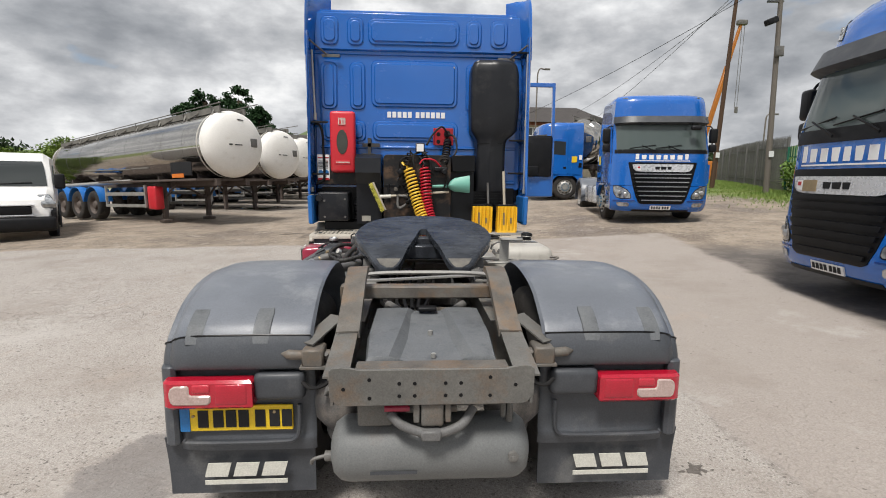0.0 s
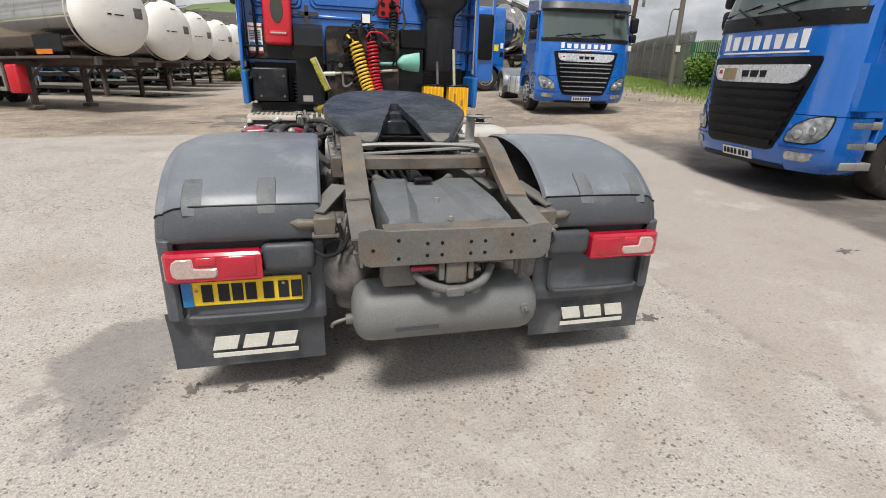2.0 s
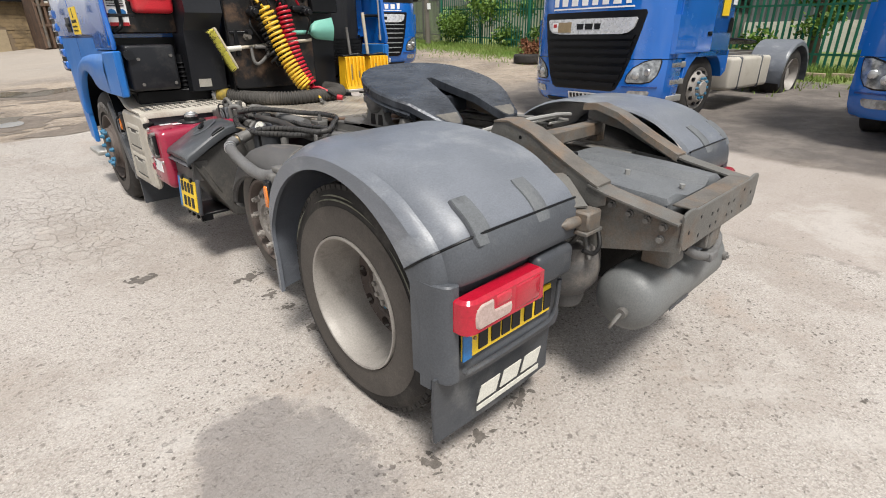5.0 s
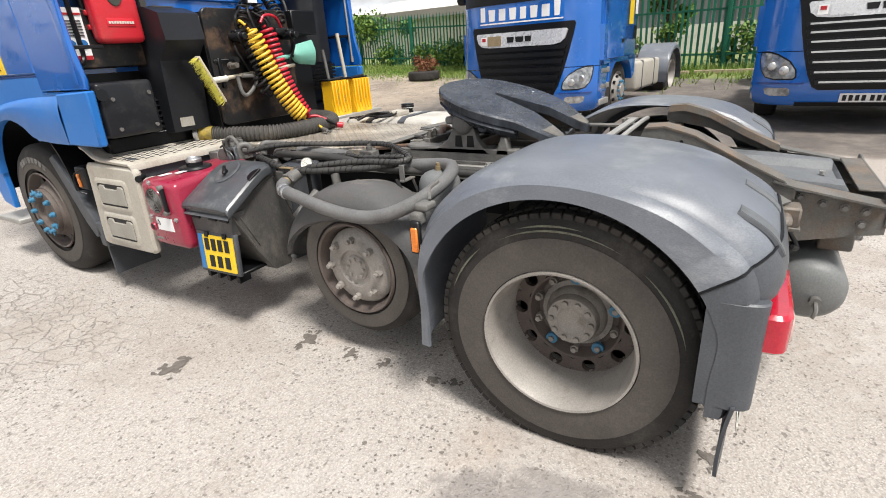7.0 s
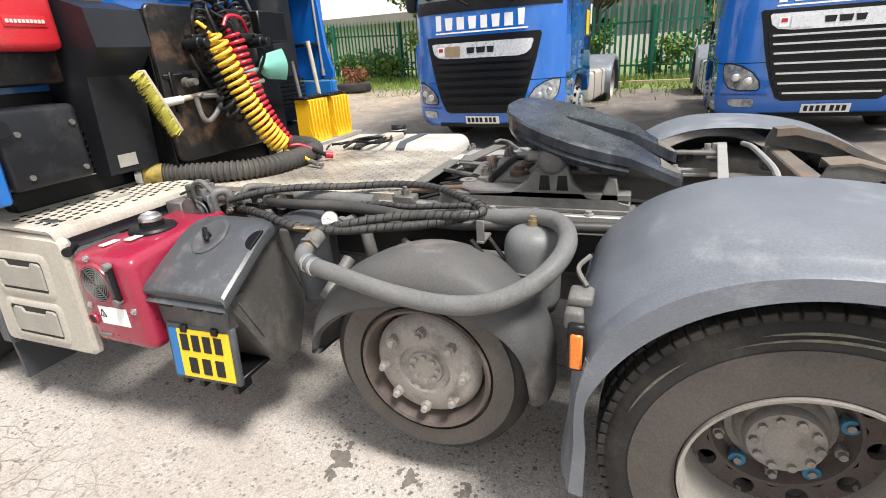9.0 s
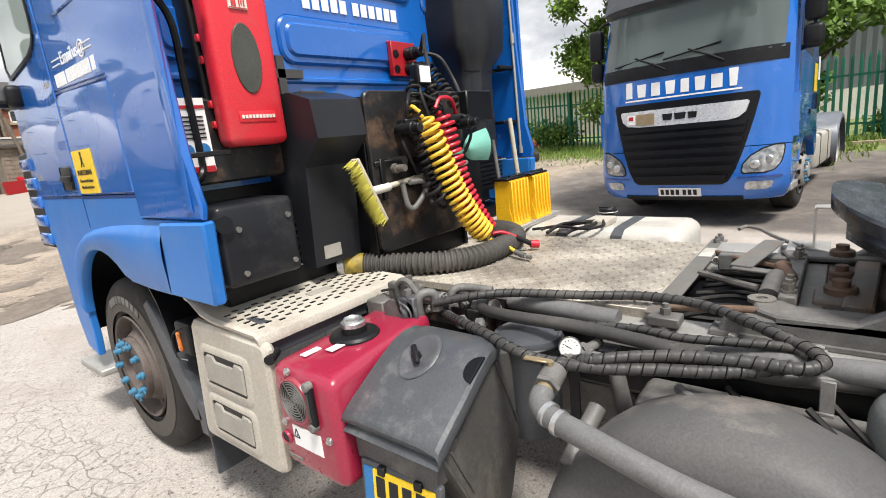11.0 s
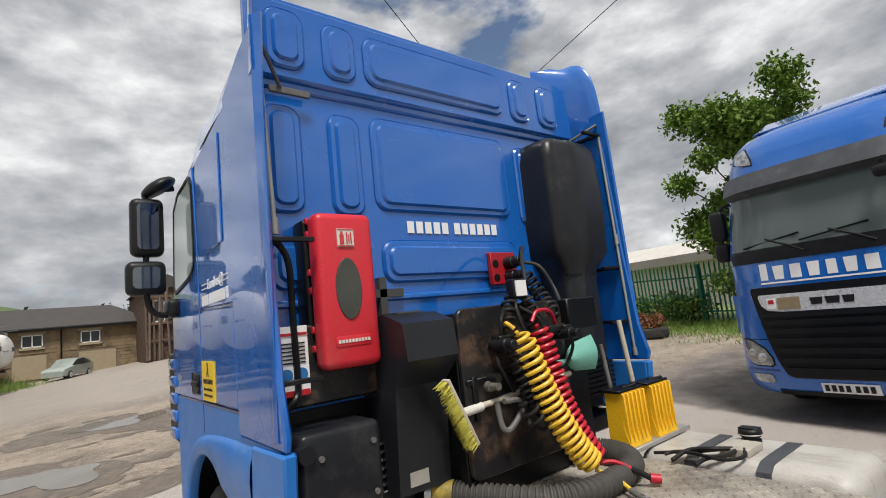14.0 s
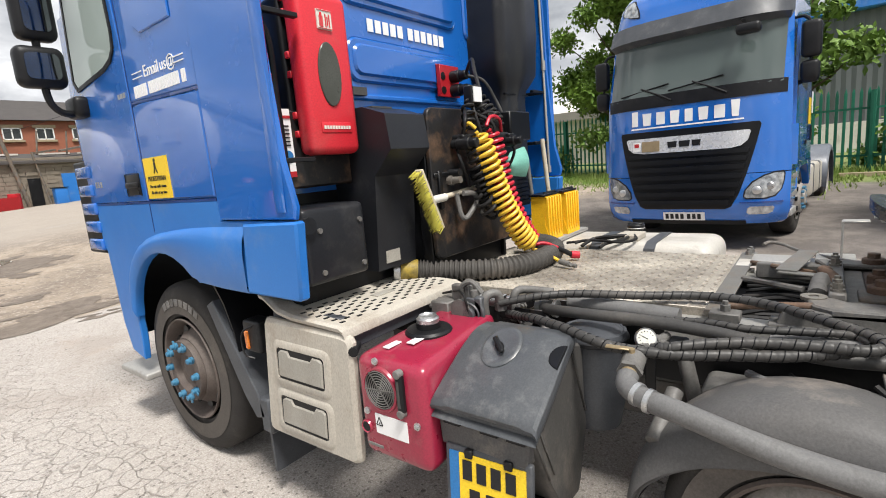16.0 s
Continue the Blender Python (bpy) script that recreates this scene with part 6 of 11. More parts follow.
for z0, k in ((0.765, 0.0), (0.535, 0.018)):
    z1 = z0 + 0.125
    frame_o = [(p + (z - z0) * -0.10 + k, z) for p, z in rounded(3.435, 3.835, z0 - 0.05, z1 + 0.045, 0.045, 5)]
    frame_i = [(p + (z - z0) * -0.10 + k, z) for p, z in rounded(3.475, 3.80, z0 - 0.014, z1 + 0.010, 0.022, 5)]
    n_o = len(frame_o)
    rim_v = [(-1.2045, y, z) for y, z in frame_o] + [(-1.2125, y + (3.635 + k - y) * 0.07, z + (z0 + 0.06 - z) * 0.08) for y, z in frame_o] + [(-1.2105, y, z) for y, z in frame_i] + [(-1.198, y, z) for y, z in frame_i]
    rim_f = [(j * n_o + i, j * n_o + (i + 1) % n_o, (j + 1) * n_o + (i + 1) % n_o, (j + 1) * n_o + i) for j in range(3) for i in range(n_o)]
    part("hatch_rim", (rim_v, rim_f), BEIGE, sp_panel, "moulded rim round the hatch", 50)
    part("hatch_shadow_gap", prism(frame_i, -1.2058, -1.19, "x"), PLASTIC_DARK, sp_panel, "dark gap round the hatch")
    h = [(3.487, z0), (3.79, z0 - 0.002), (3.785, z1 - 0.012), (3.765, z1), (3.72, z1), (3.705, z1 - 0.022), (3.565, z1 - 0.022), (3.55, z1), (3.505, z1), (3.487, z1 - 0.012)]
    h = [(y + k - 0.10 * (z - z0), z) for y, z in h]
    part("hatch", prism(h, -1.2135, -1.19, "x", 0.005), BEIGE_GREY, sp_panel, "grey moulded hatch")
comp_g = rbox(-1.205, -0.62, 2.935, 3.285, 0.545, 0.968, 0.045, 4)
comp_g = [(x, y + 0.10 * (x + 1.205) * max(0.0, min(1.0, (3.10 - y) / 0.15)), z + 0.05 * (x + 0.90) * max(0.0, min(1.0, (z - 0.60) / 0.35)) - 0.03 * (x + 1.205) * (0.0 if z > 0.7 else 1.0)) for x, y, z in comp_g[0]], comp_g[1]
comp = part("compressor", comp_g, MAROON, tractor, "maroon enamelled compressor casing", 60)
CY, CZ = 3.150, 0.838
pieces("guard_ring", [lathe([(r, -1.214), (r + 0.0022, -1.217), (r + 0.0044, -1.214)], 36, "x", (0, CY, CZ), close=False) for r in (0.012, 0.022, 0.032, 0.042, 0.052, 0.062, 0.070)], CAST, comp, "wire ring of the fan guard")
pieces("guard_spoke", [moved(cbox(-1.216, -1.213, -0.002, 0.002, 0, 0.076), Matrix.Translation((0, CY, CZ)) @ Matrix.Rotation(math.tau * (i + 0.4) / 6, 4, "X")) for i in range(6)], CAST, comp, "wire spoke of the fan guard")
part("inlet_dark", cyl(0.077, -1.2085, -1.19, "x", (0, CY, CZ), 36), BLACK, comp)
part("inlet_rim", lathe([(0.073, -1.206), (0.077, -1.216), (0.085, -1.214), (0.090, -1.203)], 36, "x", (0, CY, CZ), close=False), MAROON, comp)
sg = part("sight_glass", rbox(-1.228, -1.203, 3.025, 3.058, 0.775, 0.925, 0.010), PLASTIC_DARK, comp, "oil sight glass in a dark frame")
part("glass_strip", cbox(-1.2295, -1.226, 3.036, 3.047, 0.80, 0.90), TAPE, sg, "clouded glass strip")
pieces("sight_bolt", [cyl(0.016, -1.234, -1.205, "x", (0, 3.0415, z), 12, 0.003) for z in (0.775, 0.925)], CAST, sg)
pieces("screw", ([merge(cyl(0.014, -1.211, -1.204, "x", (0, y, z), 14), cyl(0.008, -1.218, -1.204, "x", (0, y, z), 6)) for y, z in ((3.165, 0.945), (3.235, 0.735), (2.985, 0.735))]), CHROME, comp)
part("drain_hole", cyl(0.020, -1.2095, -1.20, "x", (0, 3.248, 0.665), 18), BLACK, comp)
part("drain_ring", lathe([(0.020, -1.2095), (0.024, -1.213), (0.028, -1.2045)], 20, "x", (0, 3.248, 0.665), close=False), MAROON, comp)
part("badge_strip", cbox(-1.2085, -1.204, 3.17, 3.25, 0.592, 0.604, 0.001), CAST, comp, "small worn metal badge strip")
lb_c = part("warning_label", cbox(-1.2080, -1.2035, 3.035, 3.195, 0.655, 0.735), DECAL, comp, "white warning label")
tri = [((3.158, 0.690), (3.190, 0.690)), ((3.190, 0.690), (3.174, 0.722)), ((3.174, 0.722), (3.158, 0.690))]
part("label_mark", merge(*[beam((-1.2085, a[0], a[1]), (-1.2085, b[0], b[1]), 0.003, 0.003) for a, b in tri], cyl(0.003, -1.2095, -1.2075, "x", (0, 3.174, 0.698), 8)), INK, lb_c, "warning triangle outline")
pieces("top_label", [cbox(-1.06, -0.96, 3.10, 3.135, 0.968, 0.972), cbox(-1.125, -1.05, 3.17, 3.20, 0.962, 0.966)], DECAL, comp, "white paper label")
part("oil_cap", merge(lathe([(0.098, 0.94), (0.098, 0.972), (0.090, 0.982), (0.055, 0.984)], 32, "z", (-0.91, 3.145, 0)), cyl(0.05, 0.984, 1.005, "z", (-0.91, 3.145, 0), 24)), PLASTIC_DARK, comp, "black filler neck")
part("oil_cap_lid", merge(cyl(0.047, 1.003, 1.028, "z", (-0.91, 3.145, 0), 24, 0.005), lathe([(0.038, 1.028), (0.036, 1.036), (0.030, 1.028)], 20, "z", (-0.91, 3.145, 0), close=False)), CHROME, comp, "metal screw cap")
part("panel_pin", rod((-1.195, 3.292, 0.952), (-1.14, 3.33, 0.96), 0.020), PLASTIC_DARK, tractor)
# lidded black box
body_line = [(-1.135, 0.80), (-1.10, 0.70), (-1.03, 0.56), (-0.925, 0.385), (-0.89, 0.365), (-0.78, 0.36), (-0.755, 0.40), (-0.67, 0.62), (-0.665, 0.70), (-0.70, 0.93), (-0.80, 0.965)]
side = [[(x, y, z) for x, z in body_line] for y in (2.58, 2.592, 2.93, 2.94)]
for ring, k in ((side[0], 0.965), (side[3], 0.965)):
    ring[:] = [(-0.90 + (x + 0.90) * k, y, 0.68 + (z - 0.68) * k) for x, y, z in ring]
bb = part("battery_box", loft(side), BOX_SIDE, tractor, "black moulded box under a sloping lid, streaked with dust", 30)
pieces("box_rib", (beam((-1.125, 2.578, 0.785), (-1.018, 2.578, 0.555), 0.012, 0.012, 0.003), beam((-1.075, 2.577, 0.76), (-0.985, 2.577, 0.56), 0.008, 0.008, 0.002), beam((-0.80, 2.577, 0.93), (-0.70, 2.577, 0.66), 0.010, 0.010, 0.003)), BOX_SIDE, bb, "moulded rib on the box side")
part("box_front", prism([(2.60, 0.655), (2.935, 0.655), (2.945, 0.795), (2.57, 0.795)], -1.142, -1.04, "x", 0.008), DUSTY, bb, "dusty face below the lid")
pieces("catch", [cbox(-1.156, -1.140, y, y + 0.070, 0.745, 0.760, 0.003) for y in (2.59, 2.69, 2.84)], PLASTIC_DARK, bb, "small black catch below the lid")
lid_r = []
for x, z, w, h in ((-1.158, 0.802, -0.010, 0.022), (-1.172, 0.806, -0.003, 0.034), (-1.180, 0.822, 0.0, 0.048), (-1.174, 0.838, 0.0, 0.058), (-1.156, 0.852, 0.0, 0.060), (-1.05, 0.915, -0.002, 0.060), (-0.965, 0.964, -0.006, 0.060), (-0.90, 0.994, -0.012, 0.060), (-0.86, 1.004, -0.018, 0.058), (-0.80, 1.004, -0.028, 0.050), (-0.775, 0.992, -0.036, 0.040)):
    y0, y1 = 2.535 - w, 2.950 + w * 0.2
    lid_r.append([(x, y0 + 0.004, z - h), (x, y0, z - h * 0.55), (x, y0 + 0.003, z - 0.014), (x, y0 + 0.014, z - 0.003), (x, y0 + 0.045, z), (x, y0 + 0.060, z + 0.005), (x, y1 - 0.075, z + 0.006), (x, y1 - 0.060, z), (x, y1 - 0.014, z - 0.003), (x, y1 - 0.003, z - 0.014), (x, y1, z - h * 0.55), (x, y1 - 0.004, z - h)])
lid = part("lid", loft(lid_r), LID, bb, "grey-black sloping lid with finger grip", 33)
slope = Matrix.Translation((-0.962, 2.775, 0.972)) @ Matrix.Rotation(radians(-29), 4, "Y")
part("lid_knob", moved(merge(beam((-0.030, -0.030, 0.022), (0.030, 0.030, 0.022), 0.020, 0.018, 0.006), cyl(0.016, -0.01, 0.02, "z", n=14)), slope), PLASTIC_DARK, lid, "twist knob of the lid")
part("knob_dish", moved(moved(lathe([(0.120, 0.002), (0.108, 0.0075), (0.098, 0.0085), (0.086, 0.0065), (0.040, 0.0060), (0.0, 0.006)], 36, "z", close=False), Matrix.Diagonal((0.78, 0.62, 0.8, 1.0))), slope @ Matrix.Translation((0.01, 0, 0))), LID, lid, "round moulding about the knob", 60)
part("lid_grip", moved(prism([(0.050 * math.cos(radians(q)), 0.046 * math.sin(radians(q))) for q in range(0, 181, 15)], -0.006, 0.0045, "z", 0.002), Matrix.Translation((-0.945, 2.548, 0.972)) @ Matrix.Rotation(radians(-28), 4, "Y")), BLACK, lid, "half-round finger recess")
part("box_tray", merge(cbox(-1.12, -0.80, 2.62, 2.93, 0.400, 0.42, 0.004), *[cbox(-1.14, -1.06, 2.62 + 0.09 * i, 2.65 + 0.09 * i, 0.365, 0.405, 0.003) for i in range(4)]), BLACK, bb)
np2 = part("number_plate", moved(rbox(-0.165, 0.165, -0.02, 0.006, -0.125, 0.125, 0.008), Matrix.Translation((-1.136, 2.745, 0.545)) @ Matrix.Rotation(radians(-90 + 3), 4, "Z") @ Matrix.Rotation(radians(-5), 4, "X")), PLASTIC, bb, "square yellow plate in a dark frame")
pm = Matrix.Translation((-1.136, 2.745, 0.545)) @ Matrix.Rotation(radians(-90 + 3), 4, "Z") @ Matrix.Rotation(radians(-5), 4, "X")
part("plate_face", moved(cbox(-0.105, 0.145, -0.026, -0.018, -0.105, 0.105), pm), YELLOW, np2)
part("plate_band", moved(cbox(-0.145, -0.107, -0.026, -0.018, -0.105, 0.105), pm), PLATE_BLUE, np2)
pieces("plate_bar", [moved(cbox(x, x + 0.036, -0.029, -0.025, 0.015, 0.085), pm) for x in (-0.09, -0.035, 0.02, 0.075)] + [moved(cbox(x, x + 0.040, -0.029, -0.025, -0.085, -0.015), pm) for x in (-0.065, 0.0, 0.065)], INK, np2, "plain dark bar in place of a character")
pieces("plate_clip", (moved(cbox(-0.08, -0.05, -0.034, -0.01, 0.095, 0.125, 0.003), pm), moved(cbox(0.07, 0.10, -0.034, -0.01, 0.095, 0.125, 0.003), pm)), PLASTIC_DARK, np2, "black plate clip")

# -- middle axle guard, air tanks, valve gear and hoses
mgr = []
lip_line = smooth_path([(2.325, 0.55, 0), (2.285, 0.635, 0), (2.17, 0.725, 0), (2.02, 0.775, 0), (1.86, 0.795, 0), (1.70, 0.785, 0), (1.58, 0.735, 0), (1.49, 0.64, 0), (1.455, 0.48, 0)], 4)
for i, lip_p in enumerate(lip_line):
    a = radians(-4 + 190 * i / (len(lip_line) - 1))
    top_y, top_z = MY + 0.015 + 0.475 * math.cos(a), MZ - 0.005 + 0.436 * math.sin(a)

    def mg_pt(x, k, shrink=1.0):
        return (x, lip_p.x + (MY + (top_y - MY) * shrink - lip_p.x) * k, lip_p.y + (MZ + (top_z - MZ) * shrink - lip_p.y) * k)
    outer = [mg_pt(-1.0, 0.0), mg_pt(-1.012, 0.04), mg_pt(-1.008, 0.30), mg_pt(-0.985, 0.72), mg_pt(-0.945, 0.93), mg_pt(-0.88, 1.0), mg_pt(-0.78, 1.0, 0.97), mg_pt(-0.70, 1.0, 0.93)]
    mgr.append(outer + [(x + 0.014, MY + (y - MY) * 0.975, z - 0.008) for x, y, z in reversed(outer)])
part("mudguard", loft(mgr), DUSTY, tractor, "dust-covered domed guard over the small wheel", 50)
part("mudguard", mirrored(loft(mgr)), PLASTIC, tractor, "plain black guard over the small wheel")
ak = part("air_reservoir", lathe([(0.0, 0.62), (0.09, 0.63), (0.105, 0.68), (0.108, 0.86), (0.1075, 0.885), (0.105, 0.905), (0.099, 0.923), (0.089, 0.938), (0.074, 0.950), (0.054, 0.958), (0.03, 0.963), (0.0, 0.965)], 44, "z", (-0.63, 1.50, 0.0), close=False), TANK_GREY, tractor, "upright grey air reservoir", 70)
ak.location = (0.0, 0.03, 0.028)
part("reservoir_plug", merge(cyl(0.020, 0.96, 0.985, "z", (-0.63, 1.50, 0), 10), cyl(0.015, 0.985, 1.0, "z", (-0.63, 1.50, 0), 6)), BRASS, ak)
part("reservoir_seam", lathe([(0.109, 0.80), (0.112, 0.805), (0.109, 0.81)], 32, "z", (-0.63, 1.50, 0), close=False), TANK_GREY, ak)
ft2 = part("air_filter", lathe([(0.0, 0.56), (0.095, 0.57), (0.112, 0.66), (0.120, 0.90), (0.126, 0.915), (0.128, 0.935), (0.122, 0.952), (0.114, 0.955), (0.108, 0.952), (0.085, 0.964), (0.045, 0.974), (0.0, 0.977)], 40, "z", (-0.585, 2.578, 0.0), close=False), PLASTIC, tractor, "round grey filter canister with domed lid")
part("filter_seam", lathe([(0.126, 0.912), (0.132, 0.917), (0.132, 0.930), (0.127, 0.935)], 40, "z", (-0.585, 2.578, 0), close=False), PLASTIC_DARK, ft2)
# bulkhead with pipe unions beside the catwalk
bk = part("bulkhead", merge(cbox(-0.42, -0.408, 2.72, 3.40, 0.84, 1.0, 0.003), cbox(-0.56, -0.42, 2.86, 2.872, 0.88, 0.99, 0.003), cbox(-0.56, -0.548, 2.78, 3.02, 0.93, 0.99, 0.003)), BLACK_WORN, tractor, "dark bulkhead plate with unions")
for y, z in ((3.33, 0.965), (3.25, 0.97), (3.10, 0.965), (2.97, 0.955), (2.90, 0.95), (2.80, 0.955), (3.18, 0.90), (3.02, 0.89)):
    part("bolt", merge(cyl(0.018, -0.434, -0.42, "x", (0, y, z), 6), cyl(0.011, -0.448, -0.43, "x", (0, y, z), 10)), CAST, bk)
horn = part("round_valve", merge(cyl(0.070, 0, 0.016, "x", (-0.70, 3.08, 0.985), 28, 0.004), lathe([(0.052, -0.006), (0.048, -0.012), (0.040, -0.006)], 24, "x", (-0.70, 3.08, 0.985), close=False), cyl(0.030, -0.02, 0.0, "x", (-0.70, 3.08, 0.985), 18, 0.004), cbox(-0.70, -0.66, 3.02, 3.06, 0.96, 1.06, 0.006)), PLASTIC, tractor, "round black diaphragm valve with cable")
part("valve_cable", tube([(-0.715, 3.08, 1.0), (-0.72, 3.09, 1.06), (-0.69, 3.13, 1.075), (-0.64, 3.20, 1.06), (-0.60, 3.30, 1.03)], 0.006, 6, 6), HOSE, horn, "thin black cable")
for pts, r in (([(-0.655, 3.03, 0.94), (-0.66, 3.03, 1.03), (-0.645, 3.015, 1.062), (-0.61, 2.99, 1.055), (-0.60, 2.985, 1.0)], 0.020), ([(-0.54, 2.95, 0.96), (-0.54, 2.95, 1.03), (-0.525, 2.94, 1.055), (-0.49, 2.91, 1.055), (-0.46, 2.80, 1.045)], 0.018), ([(-0.56, 2.90, 0.93), (-0.60, 2.86, 0.955), (-0.63, 2.84, 0.955)], 0.020), ([(-0.56, 2.80, 0.93), (-0.60, 2.77, 0.96), (-0.64, 2.76, 0.93)], 0.018)):
    part("pipe_elbow", tube(pts, r, 12, 6), CAST, bk, "grey pipe elbow")
for p, q, r in (((-0.60, 2.985, 1.02), (-0.60, 2.985, 0.985), 0.027), ((-0.54, 2.95, 1.0), (-0.54, 2.95, 0.97), 0.025), ((-0.575, 2.885, 0.94), (-0.60, 2.865, 0.952), 0.030), ((-0.575, 2.79, 0.94), (-0.598, 2.775, 0.955), 0.028), ((-0.50, 2.86, 0.985), (-0.50, 2.80, 0.985), 0.034), ((-0.50, 2.78, 0.985), (-0.50, 2.765, 0.985), 0.038)):
    part("union_nut", rod(p, q, r, 6 if r < 0.033 else 18), CHROME if r > 0.037 else CAST, bk, "pipe union nut")
vg = part("valve_gear", rod((-0.948, 2.345, 0.928), (-0.80, 2.352, 0.968), 0.025, 16), BRASS, tractor, "pipework with a ball valve and gauge")
part("ball_valve", merge(rod((-0.885, 2.348, 0.944), (-0.825, 2.351, 0.961), 0.036, 18), rod((-0.900, 2.347, 0.940), (-0.885, 2.348, 0.944), 0.040, 6), rod((-0.822, 2.351, 0.962), (-0.806, 2.352, 0.966), 0.038, 6)), CAST, vg, "dirty brass ball valve body")
pieces("pipe_stub", (rod((-0.80, 2.352, 0.968), (-0.62, 2.30, 0.975), 0.016, 12), cyl(0.009, 0.965, 0.995, "z", (-0.747, 2.337, 0), 10), rod((-0.70, 2.322, 0.972), (-0.70, 2.26, 0.972), 0.012, 10), rod((-0.63, 2.25, 0.95), (-0.66, 2.20, 0.76), 0.026, 12)), CAST, vg, "dark steel pipe")
pieces("union_nut", (rod((-0.775, 2.345, 0.970), (-0.752, 2.338, 0.971), 0.024, 6), rod((-0.70, 2.324, 0.972), (-0.675, 2.316, 0.973), 0.026, 6), rod((-0.70, 2.30, 0.972), (-0.70, 2.285, 0.972), 0.019, 6)), CAST, vg, "pipe union nut")
part("valve_bracket", merge(cbox(-0.772, -0.766, 2.30, 2.335, 0.74, 0.985, 0.003), rbox(-0.66, -0.60, 2.23, 2.29, 0.92, 0.975, 0.01)), PLASTIC_DARK, vg, "dark upright bracket")
part("valve_handle", merge(beam((-0.845, 2.352, 0.998), (-0.855, 2.435, 1.000), 0.024, 0.006, 0.002), cyl(0.010, 0.96, 1.002, "z", (-0.85, 2.352, 0), 10)), BRASS, vg, "worn yellowed valve lever")
gm = Matrix.Translation((-0.747, 2.337, 1.004)) @ look((0, 0, 0), (0.85, 0.45, -0.45)).to_3x3().to_4x4()
gauge = part("pressure_gauge", moved(lathe([(0.028, -0.022), (0.034, -0.018), (0.035, 0.003), (0.033, 0.008), (0.029, 0.005)], 28, "z"), gm), CHROME, vg, "round steel pressure gauge with white dial")
part("dial", moved(cyl(0.0300, 0.002, 0.006, "z", n=28), gm), CREAM_DECAL, gauge)
part("needle", moved(merge(cbox(-0.001, 0.001, -0.006, 0.017, 0.006, 0.0075), *[moved(cbox(-0.001, 0.001, 0.020, 0.025, 0.006, 0.0072), Matrix.Rotation(radians(q), 4, "Z")) for q in range(-130, 131, 26)]), gm @ Matrix.Rotation(radians(60), 4, "Z")), INK, gauge)
part("drain_pipe", rod((-0.955, 2.262, 0.758), (-0.80, 2.235, 0.86), 0.026, 16), CAST, tractor)
# the fat grey hose looping over the small wheel
big = part("suction_hose", tube([(-0.915, 2.346, 0.938), (-0.950, 2.338, 0.922), (-0.982, 2.285, 0.909), (-1.015, 2.16, 0.90), (-1.035, 1.96, 0.865), (-1.05, 1.74, 0.850), (-1.04, 1.58, 0.872), (-0.98, 1.46, 0.922), (-0.89, 1.395, 0.972), (-0.78, 1.385, 1.005), (-0.67, 1.43, 1.02), (-0.59, 1.54, 1.01), (-0.555, 1.75, 0.985), (-0.53, 2.0, 0.965)], 0.0325, 16, 8), HOSE_GREY, tractor, "thick dusty grey suction hose looping over the small wheel")
part("hose_clip", merge(*[moved(lathe([(0.033, -0.009), (0.0365, -0.007), (0.0365, 0.007), (0.033, 0.009)], 20, "z", close=False), Matrix.Translation(p) @ Vector(d).to_track_quat("Z", "Y").to_matrix().to_4x4()) for p, d in (((-0.975, 2.300, 0.912), (-0.35, -0.9, -0.15)), ((-0.990, 2.262, 0.906), (-0.22, -0.95, -0.12)))]), CHROME, big, "bright hose clips")


def wrapped(points, r, name, label, mat=HOSE_WRAP):
    path_n = len(smooth_path(points, 26))
    h = part("hose" if not name else name, tube(points, r, 14, 26, lambda i: r * (0.92 if i % 7 == 0 else 1.0) if 6 < i < path_n - 6 else r * 0.94), mat, tractor, label, 34)
    line = smooth_path(points, 26)
    wrap, turn = [], 0.0
    for a, b in zip(line[8:], line[9:-8]):
        d = (b - a).normalized()
        side = d.cross(Vector((0, 0, 1))).normalized()
        up = side.cross(d)
        n = max(2, int((b - a).length / 0.0022))
        for k in range(n):
            turn += (b - a).length / n / 0.034 * math.tau
            c = a.lerp(b, k / n) + (side * math.cos(turn) + up * math.sin(turn)) * (r * 1.0)
            wrap.append(c)
    part("spiral_wrap", tube(wrap, 0.0019, 4, 1), BLACK, h, "dark joint of the spiral guard")
    return h


# air hoses bound in spiral guard
wrapped([(-0.62, 2.98, 1.02), (-0.55, 2.84, 1.045), (-0.47, 2.70, 1.05), (-0.39, 2.45, 1.045), (-0.325, 2.26, 1.045), (-0.335, 2.08, 1.045), (-0.41, 1.95, 1.045), (-0.50, 1.84, 1.042), (-0.565, 1.755, 1.036), (-0.62, 1.728, 1.03), (-0.662, 1.77, 1.024), (-0.668, 1.87, 1.022), (-0.692, 2.01, 1.02), (-0.735, 2.14, 1.012), (-0.785, 2.25, 1.0), (-0.78, 2.31, 0.985)], 0.0170, "hose", "spiral-wrapped black air hose")
wrapped([(-0.58, 2.96, 0.965), (-0.65, 2.86, 0.985), (-0.725, 2.76, 1.012), (-0.785, 2.62, 1.016), (-0.825, 2.48, 0.998), (-0.822, 2.38, 0.985), (-0.785, 2.23, 0.978), (-0.734, 2.09, 0.982), (-0.695, 1.955, 0.988), (-0.655, 1.85, 1.0), (-0.61, 1.79, 1.005)], 0.0180, "hose", "spiral-wrapped black air hose")
